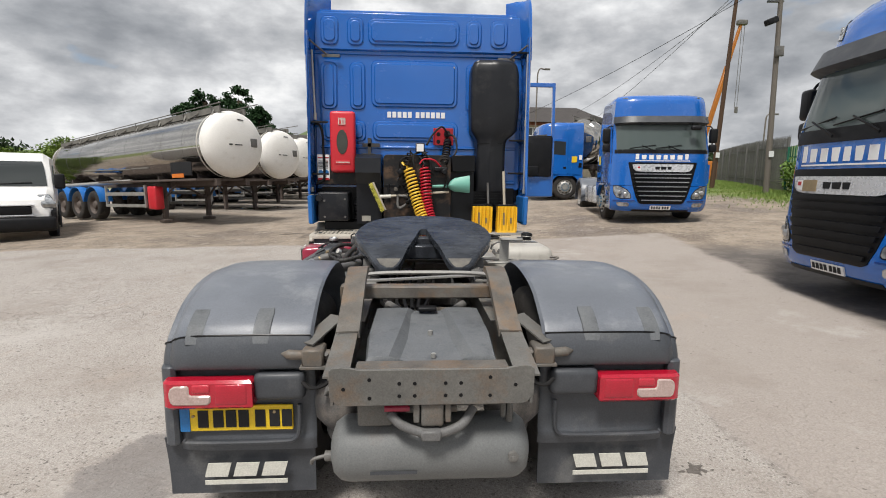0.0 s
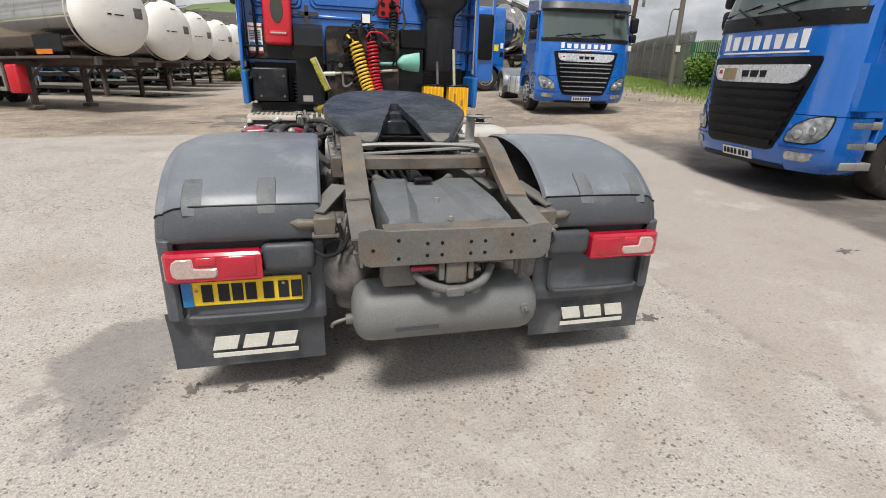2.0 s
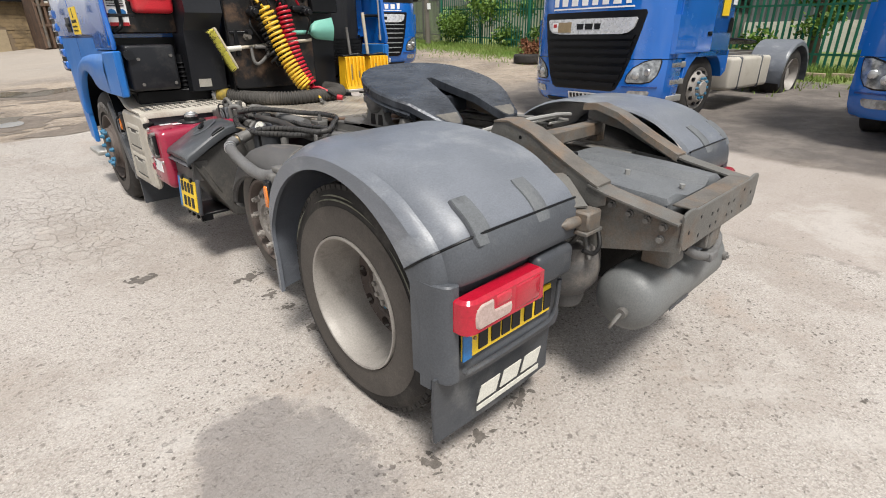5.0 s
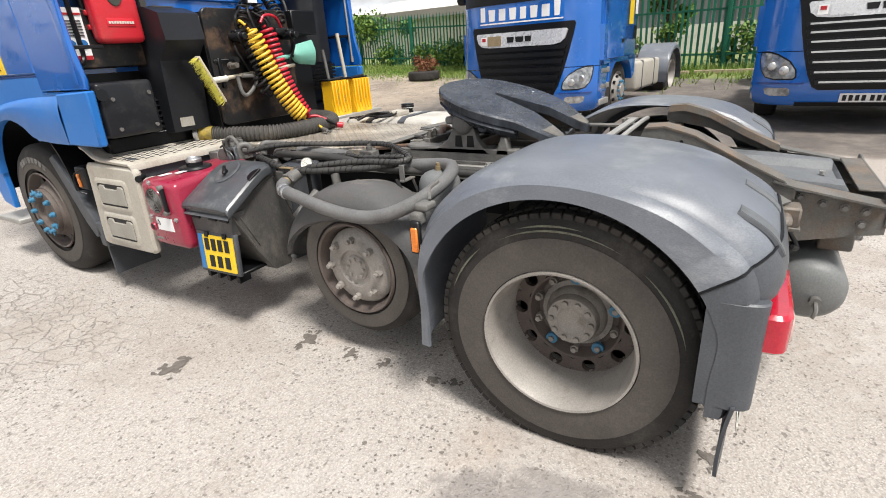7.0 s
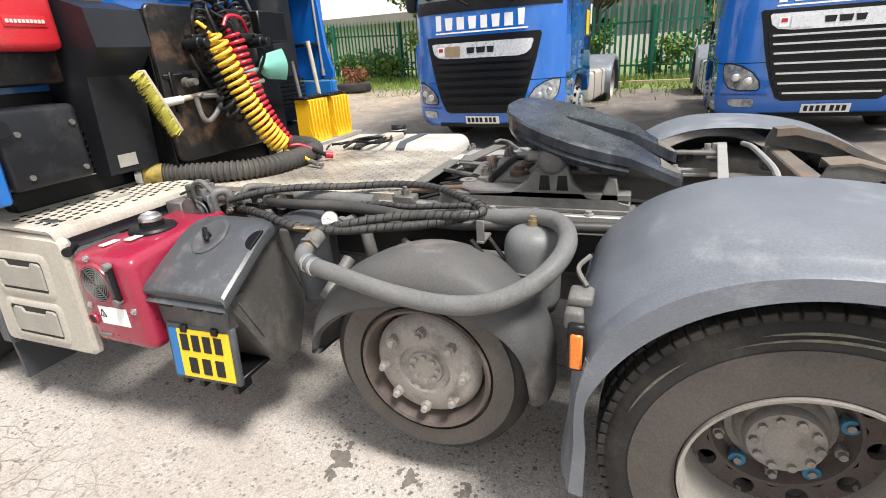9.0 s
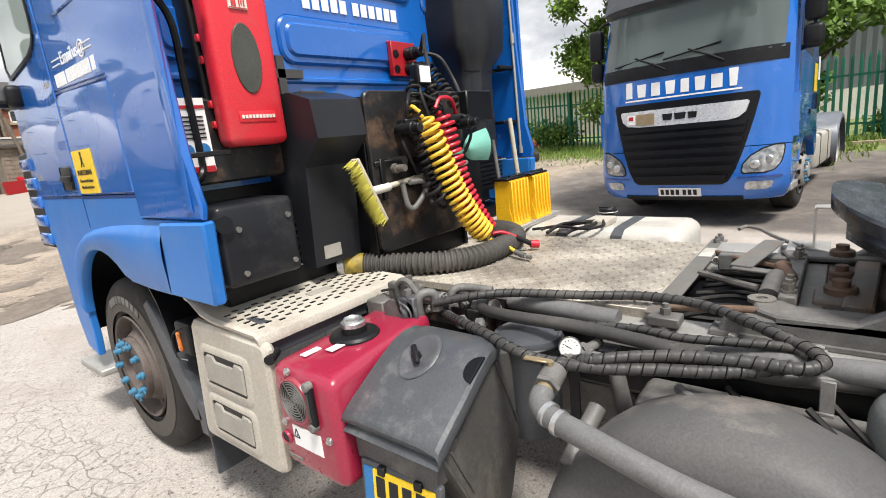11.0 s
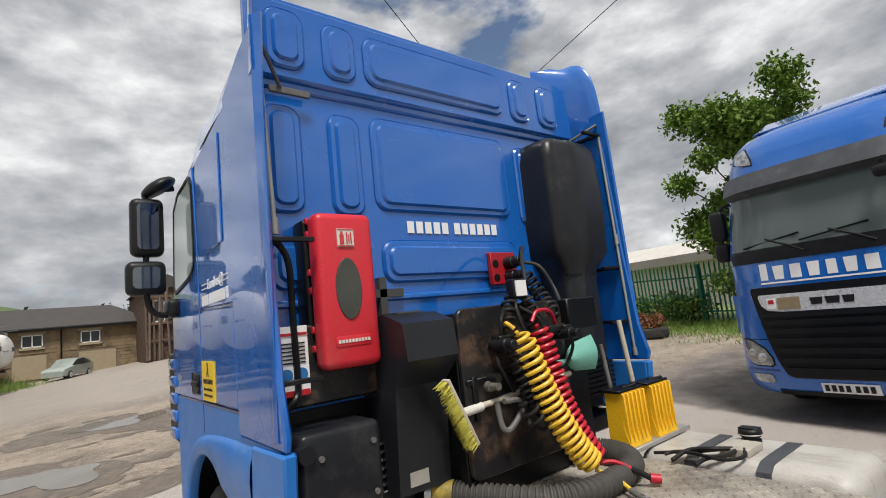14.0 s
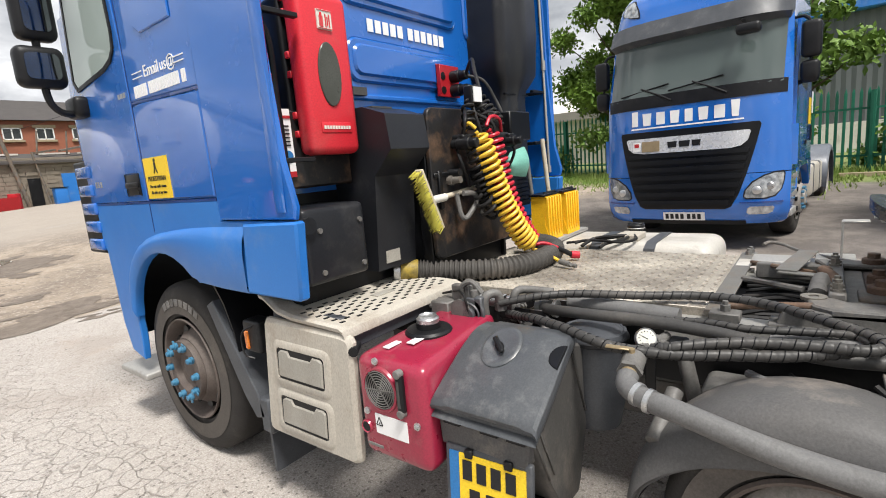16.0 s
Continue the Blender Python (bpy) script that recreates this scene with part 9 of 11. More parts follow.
        for cx, cz, rr in ((0.84, 0.745, 0.055), (0.97, 0.80, 0.050)):
            part("projector", fx(merge(cyl(rr, front(cx, cz) - 0.020, front(cx, cz), "y", (cx * kx, 0, cz), 20), lathe([(rr, -0.02), (rr * 0.8, -0.030), (0.0, -0.034)], 20, "y", (cx * kx, front(cx, cz), cz), close=False))), CHROME, hl, "round chrome projector")
        part("fog_lamp", fx(shaped([(0.425, 0.76 * kx, 0.95 * kx), (0.45, 0.74 * kx, 1.0 * kx), (0.51, 0.75 * kx, 1.02 * kx), (0.53, 0.78 * kx, 1.0 * kx)], 0.010, 5)), HEADLAMP, bumper, "low fog lamp")
        part("bumper_crease", fx(sheet(0.66, 1.10 * kx, 0.575, 0.595, 0.012, 6, 1)), BLUE_DARK, bumper)
        # corner deflector
        part("corner_vane", fx(loft([[(w - 0.02, 0.30, z), (w + 0.05, 0.34, z), (w + 0.045, 0.50, z), (w - 0.02, 0.56, z)] for z in (1.05, 1.25, 1.55)])), BLUE, cab_b, "blue corner air vane")
        # side window, door lines, steps, mirrors
        dr_ = part("door", fx(prism([(0.42, 1.05), (1.42, 1.05), (1.42, 2.62), (0.62, 2.62), (0.48, 1.95)], w - 0.03, w + 0.008, "x", 0.004)), BLUE, cab_b, "blue cab door")
        part("door_window", fx(prism([(0.56, 1.90), (1.34, 1.84), (1.34, 2.50), (0.70, 2.54)], w - 0.01, w + 0.012, "x", 0.002)), WINDOW, dr_, "side window")
        part("door_handle", fx(rbox(w + 0.0, w + 0.02, 1.26, 1.38, 1.28, 1.36, 0.006)), BLACK, dr_)
        part("warning_sticker", fx(cbox(w + 0.002, w + 0.006, 1.60, 1.82, 1.55, 1.80)), YELLOW, cab_b, "yellow warning sticker")
        part("white_notice", fx(cbox(w + 0.002, w + 0.006, 1.90, 2.02, 1.66, 1.86)), DECAL, cab_b, "white notice")
        part("side_vent", fx(prism([(1.88, 1.34), (2.02, 1.34), (2.02, 1.52), (1.92, 1.54)], w - 0.02, w + 0.005, "x")), BLACK, cab_b)
        lp = part("arch_panel", fx(prism([(0.78, 1.06), (2.08, 1.06), (2.08, 0.72)] + [(1.38 + 0.60 * math.cos(radians(q)), 0.50 + 0.56 * math.sin(radians(q))) for q in range(15, 166, 12)] + [(0.74, 0.66)], w - 0.25, w, "x", 0.01)), BLUE, cab_b, "blue wheel-arch panel")
        for z in (0.36, 0.60, 0.84):
            part("step", fx(rbox(w - 0.24, w + 0.0, 0.40, 0.80, z, z + 0.09, 0.012)), ALU, lp, "grey cab step")
        part("step_back", fx(cbox(w - 0.27, w - 0.20, 0.36, 0.82, 0.34, 1.0)), BLUE, lp)
        ma = part("mirror_arm", fx(merge(tube([(w - 0.05, 0.56, 2.60), (w + 0.06, 0.52, 2.58), (w + 0.12, 0.50, 2.45), (w + 0.12, 0.50, 2.0), (w + 0.06, 0.52, 1.90), (w - 0.02, 0.54, 1.88)], 0.018, 8, 5))), PLASTIC_DARK, cab_b, "black mirror arm")
        part("mirror_head", fx(rbox(w + 0.03, w + 0.23, 0.40, 0.54, 2.12, 2.52, 0.05, 3)), PLASTIC_DARK, ma, "black mirror housing")
        part("mirror_head", fx(rbox(w + 0.03, w + 0.22, 0.40, 0.53, 1.87, 2.09, 0.05, 3)), PLASTIC_DARK, ma, "black wide-angle mirror housing")
        # wheels
        fwh = part("wheel", fx(moved(tyre_geom(0.50, 0.30, 0, 0.30, 0, 0, 40, False), Matrix.Translation((w - 0.36, 1.38, 0.50)))), RUBBER, top, "front wheel")
        part("rim", fx(moved(lathe([(0.30, -0.01), (0.315, 0.0), (0.29, -0.02), (0.27, -0.03), (0.20, 0.05), (0.18, 0.055), (0.12, 0.05), (0.10, 0.09), (0.0, 0.09)], 36, "x", close=False), Matrix.Translation((w - 0.06, 1.38, 0.50)))), RIM_GREY if not chrome_slats else ALU, fwh, "grey steel rim")
        pieces("hand_hole", [fx(moved(cyl(0.032, 0.0, 0.03, "x", (0, 0.235, 0), 10), Matrix.Translation((w - 0.06, 1.38, 0.50)) @ Matrix.Rotation(math.tau * i / 10, 4, "X"))) for i in range(10)], BLACK, fwh)
        pieces("nut_cover", [fx(moved(cyl(0.02, 0.04, 0.09, "x", (0, 0.15, 0), 8), Matrix.Translation((w - 0.06, 1.38, 0.50)) @ Matrix.Rotation(math.tau * i / 10, 4, "X"))) for i in range(10)], NUT_BLUE, fwh, "blue wheel-nut cover")
        ry = 1.38 + 3.75
        rwh = part("wheel", fx(moved(tyre_geom(0.50, 0.30, 0, 0.56, 0, 0, 40, False), Matrix.Translation((w - 0.62, ry, 0.50)))), RUBBER, top, "twin rear wheel")
        part("rim", fx(moved(lathe([(0.30, 0.0), (0.31, 0.01), (0.28, -0.06), (0.25, -0.16), (0.13, -0.17), (0.12, -0.08), (0.0, -0.08)], 32, "x", close=False), Matrix.Translation((w - 0.06, ry, 0.50)))), RIM_GREY, rwh)
        mg_ = part("mudguard", fx(loft([[(w - 0.66, y, z), (w - 0.04, y, z), (w, y, z - 0.05), (w, y, z - 0.12), (w - 0.03, y, z - 0.05), (w - 0.66, y, z - 0.03)] for y, z in [(ry + 0.64 * math.cos(radians(q)), 0.52 + 0.66 * math.sin(radians(q))) for q in range(-10, 191, 20)]])), PLASTIC_PALE, top, "grey rear mudguard")
        part("side_tank", fx(rbox(w - 0.55, w - 0.02, 2.35, 3.9, 0.38, 0.92, 0.06, 3)), SILVER if s == -1 else BEIGE, top, "pale side tank")
        pieces("tank_strap", (fx(cbox(w - 0.56, w - 0.012, 2.65, 2.71, 0.37, 0.93, 0.02)), fx(cbox(w - 0.56, w - 0.012, 3.45, 3.51, 0.37, 0.93, 0.02))), PLASTIC, top, "grey tank strap")
        part("chassis_rail", fx(cbox(0.33, 0.41, 0.6, length, 0.68, 0.95, 0.01)), FRAME, top)
    for x in (-0.55, 0.1):
        part("wiper", merge(tube([(x + 0.40, front(x + 0.4, 1.86, 0.05), 1.86), (x + 0.20, front(x + 0.2, 1.92, 0.05), 1.93), (x, front(x, 2.0, 0.05), 2.02)], 0.012, 6, 4), tube([(x - 0.30, front(x - 0.3, 1.96, 0.03), 1.95), (x + 0.35, front(x + 0.35, 2.06, 0.03), 2.04)], 0.010, 6, 4)), BLACK, cab_b, "black wiper")
    part("front_mirror", merge(tube([(0.60, front(0.60, 2.62), 2.66), (0.66, front(0.60, 2.62) - 0.22, 2.60)], 0.022, 8, 3), rbox(0.60, 0.86, front(0.7, 2.5) - 0.34, front(0.7, 2.5) - 0.20, 2.43, 2.55, 0.045, 3)), PLASTIC_DARK, cab_b, "black front mirror")
    pl = part("number_plate", sheet(-0.26, 0.26, 0.345, 0.455, 0.016, 6, 1), DECAL, bumper, "white front number plate")
    pieces("plate_bar", [sheet(-0.23 + 0.064 * i + (0.02 if i > 3 else 0), -0.19 + 0.064 * i + (0.02 if i > 3 else 0), 0.365, 0.435, 0.019, 2, 1) for i in range(7)], INK, pl, "plain dark bar in place of a character")
    part("bumper_lip", sheet(-0.72, 0.72, 0.29, 0.345, 0.010, 10, 1), BLACK, bumper, "black lower lip")
    part("under_cab", merge(cbox(-0.60, 0.60, 0.6, 2.2, 0.35, 0.95), cbox(-w + 0.3, w - 0.3, 0.75, 2.06, 0.80, 1.0)), BLACK, top)
    part("coupling", moved(lathe([(0.42, -0.03), (0.45, -0.015), (0.45, 0.0), (0.0, 0.0)], 28, "z"), Matrix.Translation((0, 1.38 + 3.4, 1.16)) @ Matrix.Rotation(radians(-8), 4, "X")), GREASE, top, "black coupling plate")
    part("frame_cross", merge(*[cbox(-0.36, 0.36, y, y + 0.08, 0.72, 0.94) for y in (2.6, 3.6, 4.3, length - 0.1)]), FRAME, top)
    part("intake", rbox(-w + 0.1, -w + 0.5, 2.10, 2.32, 1.2, 2.9, 0.04), PLASTIC_DARK, cab_b, "black air intake behind the cab")
    return top


def lorry_at(x, y, turn, *args, **kw):
    return lorry(pose(x, y, ground_z(x, y + 0.0), 0, 0, turn), *args, **kw)


def reshape_cab(top, table):
    """Moves every part of a lorry to the heights of its own cab, by a table of (height, new height)."""
    for ob in top.children_recursive:
        for v in ob.data.vertices:
            v.co.z = lerp_table(table, v.co.z) if v.co.z < table[-1][0] else v.co.z + table[-1][1] - table[-1][0]


T3_Z = ground_z(6.3, 3.0)
t3 = lorry(pose(4.80, 3.36, T3_Z - 0.02, 0, 0, -95), 1.15, "parked blue tractor unit with silver badge bar and black slats", False)
screen_sticker = part("screen_sticker", moved(rbox(0.90, 0.985, -0.004, 0.004, 2.06, 2.15, 0.003, 1), Matrix.Translation((0, 0.215, 0)) @ Matrix.Rotation(radians(9), 4, "Z")), GREEN_PLASTIC, t3, "small teal disc stuck on the windscreen")
reshape_cab(t3, [(0.0, 0.0), (0.46, 0.46), (1.30, 1.24), (1.345, 1.262), (1.54, 1.47), (1.59, 1.56), (1.62, 1.598), (1.665, 1.645), (1.82, 1.87), (1.92, 2.035), (2.60, 2.735), (2.70, 2.83), (2.86, 3.02), (2.95, 3.14), (3.15, 3.41), (3.52, 3.74)])
lorry(pose(5.36, -0.99, ground_z(6.5, -1) - 0.0, 0, 0, -91), 1.24, "parked blue tractor unit with bright-edged grille slats", True, flat=True)
t2 = lorry(pose(6.40, 10.45, ground_z(6.4, 11.5), 0, 0, -9), 1.24, "blue tractor unit parked nose-out across the yard", True, flat=True)
reshape_cab(t2, [(0.0, 0.0), (1.30, 1.28), (1.92, 1.90), (2.60, 2.54), (2.87, 2.77), (3.52, 3.36)])
far_unit = lorry(pose(4.9, 19.3, ground_z(6.5, 19.3), 0, 0, -94), 1.22, "blue tractor unit coupled to a tank trailer across the far yard", True, flat=True)
reshape_cab(far_unit, [(0.0, 0.0), (1.92, 1.85), (2.60, 2.40), (3.52, 3.10)])


# ---- tank trailers; local frame: white front end at y = 0, barrel along +y ----
def tanker(m, label, end=None, length=11.5, r=1.0, zc=2.38, first=False):
    """A tank trailer whose barrel narrows towards its tail over a level underside."""
    top = empty("tank_trailer", label, "tanker trailer", "row of tank trailers", m)

    def tapered(g):
        k = lambda y: 1 - 0.23 * max(0.0, min(1.0, y / length))
        return [(x * k(y), y, zc - r + (z - zc + r) * k(y)) for x, y, z in g[0]], g[1]
    body = part("barrel", tapered(lathe([(r, 0.30), (r + 0.006, 0.40), (r, 0.5), (r, length * 0.5), (r, length - 0.3), (r * 0.9, length - 0.05), (0.0, length + 0.12)], 48, "y", (0, 0, zc), close=False)), STEEL, top, "polished stainless steel barrel")
    part("end_cap", lathe([(0.0, -0.16), (r * 0.35, -0.145), (r * 0.65, -0.09), (r * 0.85, -0.01), (r * 0.96, 0.10), (r, 0.24), (r, 0.34)], 48, "y", (0, 0, zc), close=False), end or WHITE_TANK, body, "dished tank end")
    pieces("band", ([tapered(lathe([(r + 0.002, y), (r + 0.012, y + 0.01), (r + 0.012, y + 0.05), (r + 0.002, y + 0.06)], 40, "y", (0, 0, zc), close=False)) for y in (0.46, length - 0.45)]), TANK_WHITE, body, "pale end band")
    pieces("seam", ([tapered(lathe([(r + 0.001, y), (r + 0.004, y + 0.006), (r + 0.001, y + 0.012)], 40, "y", (0, 0, zc), close=False)) for y in (1.3, 2.5, 3.7, 4.9, 6.1, 7.3, 8.5, 9.7)]), CAST, body, "thin welded seam")
    part("end_box", merge(rbox(0.36, 0.62, -0.14, -0.04, zc - 0.08, zc + 0.18, 0.02)), CAST, body, "small grey box on the end")
    pieces("end_mark", (cbox(-0.36, -0.26, -0.158, -0.140, zc - 0.05, zc - 0.01), cbox(-0.18, 0.06, -0.168, -0.150, zc - 0.05, zc - 0.02), cbox(0.0, 0.20, -0.085, -0.07, zc + 0.70, zc + 0.73)), INK, body, "plain dark stencil bar")
    walk_ = part("walkway", tapered(merge(cbox(-0.40, 0.40, 0.2, length - 0.2, zc + r - 0.02, zc + r + 0.05), *[cbox(s * 0.42 - 0.02, s * 0.42 + 0.02, 0.1, length - 0.2, zc + r - 0.08, zc + r + 0.10) for s in (1, -1)], *[beam((s * 0.43, y, zc + r + 0.02), (s * 0.56, y + (0.5 if k % 2 else -0.1), zc + r - 0.16), 0.04, 0.03) for s in (1, -1) for k, y in enumerate([0.4 + 0.75 * i for i in range(int((length - 1) / 0.75))])], *[rod((s * 0.46, -0.45 if s == 1 else 0.0, zc + r + 0.17), (s * 0.46, length - 0.3, zc + r + 0.15), 0.016, 6) for s in (1, -1)], *[rod((s * 0.46, y, zc + r), (s * 0.46, y, zc + r + 0.16), 0.012, 5) for s in (1, -1) for y in [0.5 + 1.5 * i for i in range(int(length / 1.6))]])), WALKWAY, top, "top walkway with low rails")
    pieces("manlid", [tapered(cyl(0.28, zc + r, zc + r + 0.16, "z", (0, y, 0), 20, 0.02)) for y in (3.0, 7.0)], CAST, walk_)
    part("subframe", merge(*[cbox(s * 0.5 - 0.07, s * 0.5 + 0.07, 0.3, length - 0.3, 1.15, 1.36) for s in (1, -1)], cbox(-1.0, 1.0, 2.8, 3.0, 1.10, 1.25), cbox(-1.15, 1.15, 0.4, 6.4, 1.30, 1.36), *[cbox(-0.55, 0.55, y, y + 0.1, 1.2, 1.5) for y in (1.2, 3.5, 6.0, 8.0, 10.0)]), RIM_DARK, top, "dark brown trailer subframe")
    for s in (1, -1):
        part("landing_leg", merge(cbox(s * 0.75 - 0.07, s * 0.75 + 0.07, 2.84, 2.98, 0.12, 1.3, 0.01), cbox(s * 0.75 - 0.15, s * 0.75 + 0.15, 2.74, 3.06, 0.0, 0.10, 0.02), beam((s * 0.75, 2.9, 0.7), (s * 0.4, 3.8, 1.2), 0.06, 0.06), beam((s * 0.75, 2.88, 0.75), (s * 0.70, 2.2, 1.25), 0.05, 0.05)), RIM_DARK, top, "brown landing leg")
        part("side_rail", merge(cbox(s * 1.12 - 0.02, s * 1.12 + 0.02, 3.3, 6.0, 0.86, 0.98, 0.004), cbox(s * 1.12 - 0.02, s * 1.12 + 0.02, 3.3, 6.0, 0.48, 0.58, 0.004), *[cbox(s * 1.12 - 0.03, s * 1.12 + 0.03, y, y + 0.07, 0.48, 1.2) for y in (3.3, 5.93)]), ALU, top, "pale side guard rail")
        for y in (6.95, 8.25, 9.55):
            wh = part("wheel", moved(tyre_geom(0.52, 0.30, 0, 0.36, 0, 0, 32, False), Matrix.Translation((s * 0.98 - 0.18, y, 0.52))), RUBBER, top, "trailer wheel")
            part("rim", moved(lathe([(0.31, 0.0), (0.27, -0.05), (0.20, -0.12), (0.12, -0.02), (0.0, 0.0)], 28, "x", close=False), Matrix.Translation((s * 0.98 - 0.17, y, 0.52)) @ (Matrix.Identity(4) if s == 1 else Matrix.Rotation(math.pi, 4, "Z"))), RIM_DARK, wh)
            part("mudguard", loft([[(s * 0.98 - 0.22, yy, z), (s * 0.98 + 0.22, yy, z), (s * 0.98 + 0.22, yy, z + 0.02), (s * 0.98 - 0.22, yy, z + 0.02)] for yy, z in [(y + 0.62 * math.cos(radians(q)), 0.54 + 0.64 * math.sin(radians(q))) for q in range(10, 171, 16)]]), BLUE_GUARD, top, "light blue mudguard")
        part("side_pipe", rod((s * 0.9, 4.6, 1.34), (s * 0.9, length - 0.5, 1.22), 0.07, 12), ALU, top, "long hose tube under the barrel")
    if first:
        part("red_locker", rbox(-1.12, -0.82, 2.78, 3.24, 0.42, 1.16, 0.05), RED, top, "red extinguisher locker")
        part("hazard_board", cbox(-1.06, -1.03, 0.75, 1.85, 1.46, 1.86), INK, top, "black hazard board")
        part("hazard_strip", cbox(-1.072, -1.058, 1.15, 1.78, 1.40, 1.52), AMBER, top, "orange hazard strip")
    return top


for i, (x, y, turn, r) in enumerate([(-5.30, 13.4, 54, 1.0), (-5.35, 19.0, 56, 1.0), (-5.30, 23.2, 58, 0.98), (-5.0, 27.2, 58, 0.96), (-4.7, 31.0, 60, 1.0), (-4.4, 34.8, 60, 0.96), (-4.15, 40.0, 62, 0.95)]):
    tanker(pose(x, y, ground_z(x - 2, y + 1) - 0.02 + (0.12 if i == 0 else 0.0), -1.7, 0, turn), "stainless tank trailer with white dished end, parked in a row", r=r, first=i == 0)
# tank trailer behind the far lorry
tanker(pose(7.5, 20.3, ground_z(9, 20), 0, 0, -48), "stainless tank trailer coupled to a blue lorry", STEEL, 8.5)


# ---- white van ----
def van(m):
    top = empty("van", "white panel van with black bumper", "van", "", m)
    secs = [(0.0, 0.55, 0.80, 0.86), (0.10, 0.45, 1.00, 0.94), (0.55, 0.42, 1.16, 1.0), (0.95, 0.40, 1.30, 1.01), (1.45, 0.40, 1.80, 0.98), (1.80, 0.40, 2.08, 0.95), (2.1, 0.40, 2.20, 0.95), (5.4, 0.40, 2.22, 0.95), (5.45, 0.45, 2.15, 0.93)]
    body = part("body", loft([[(-w, y, z0), (-w - 0.02, y, (z0 + z1) / 2), (-w + 0.03, y, z1 - 0.12), (-w + 0.16, y, z1), (w - 0.16, y, z1), (w - 0.03, y, z1 - 0.12), (w + 0.02, y, (z0 + z1) / 2), (w, y, z0)] for y, z0, z1, w in secs]), WHITE, top, "white van body", 35)
    part("windscreen", loft([[(-w, y - 0.02, z), (w, y - 0.02, z), (w, y + 0.05, z + 0.01), (-w, y + 0.05, z + 0.01)] for y, z, w in ((0.98, 1.33, 0.86), (1.42, 1.79, 0.82), (1.66, 1.97, 0.78))]), WINDOW, body, "dark windscreen")
    pieces("wiper", (rod((-0.1, 1.0, 1.385), (0.55, 1.02, 1.42), 0.014, 6), rod((-0.8, 1.0, 1.385), (-0.15, 1.02, 1.42), 0.014, 6)), BLACK, body)
    bp_ = part("bumper", merge(rbox(-1.02, 1.02, -0.13, 0.62, 0.24, 0.60, 0.09, 3), loft([[(s_, y, 0.5), (s_, y, z), (s_ * 0.9, y - 0.02, z), (s_ * 0.9, y - 0.02, 0.5)] for s_ in (1.02,) for y, z in ((-0.02, 0.70), (0.25, 0.80), (0.55, 0.80))]), loft([[(s_, y, 0.5), (s_, y, z), (s_ * 0.9, y - 0.02, z), (s_ * 0.9, y - 0.02, 0.5)] for s_ in (-1.02,) for y, z in ((-0.02, 0.70), (0.25, 0.80), (0.55, 0.80))])), PLASTIC_DARK, top, "black plastic bumper")
    part("grille", rbox(-0.55, 0.55, -0.07, 0.10, 0.66, 0.86, 0.03), BLACK, body, "black grille with pale surround")
    part("grille_rim", merge(cbox(-0.60, 0.60, -0.08, 0.1, 0.87, 0.90, 0.01), cbox(-0.60, 0.60, -0.08, 0.1, 0.62, 0.65, 0.01)), SILVER, body)
    for s in (1, -1):
        part("headlamp", moved(rbox(-0.15, 0.15, -0.26, 0.28, -0.09, 0.09, 0.05), Matrix.Translation((s * 0.83, 0.27, 0.95)) @ Matrix.Rotation(radians(s * 14), 4, "Z") @ Matrix.Rotation(radians(24), 4, "X")), HEADLAMP, body, "headlamp")
        part("mirror", rbox(s * 1.12 - 0.12, s * 1.12 + 0.12, 1.15, 1.35, 1.25, 1.65, 0.05), PLASTIC_DARK, body, "black door mirror")
        for y in (0.95, 4.4):
            part("wheel", moved(tyre_geom(0.34, 0.21, 0, 0.22, 0, 0, 28, False), Matrix.Translation((s * 0.90 - 0.11, y, 0.34))), RUBBER, top, "van wheel")
            part("arch_trim", moved(lathe([(0.36, -0.02), (0.44, -0.02), (0.44, 0.02), (0.36, 0.02)], 28, "x", close=False), Matrix.Translation((s * 1.0, y, 0.36))), PLASTIC, body)
        part("side_window", prism([(1.15, 1.34), (1.95, 1.34), (1.95, 1.85), (1.62, 1.87)], s * 0.985 - 0.012, s * 0.985 + 0.012, "x"), WINDOW, body)
    pl = part("number_plate", cbox(-0.26, 0.26, -0.115, -0.10, 0.40, 0.51), DECAL, bp_, "white number plate")
    pieces("plate_bar", [cbox(-0.23 + 0.066 * i, -0.18 + 0.066 * i, -0.119, -0.114, 0.42, 0.49) for i in range(7)], INK, pl, "plain dark bar in place of a character")
    return top


van(pose(-9.85, 10.3, ground_z(-10, 12), 0, 0, 33))


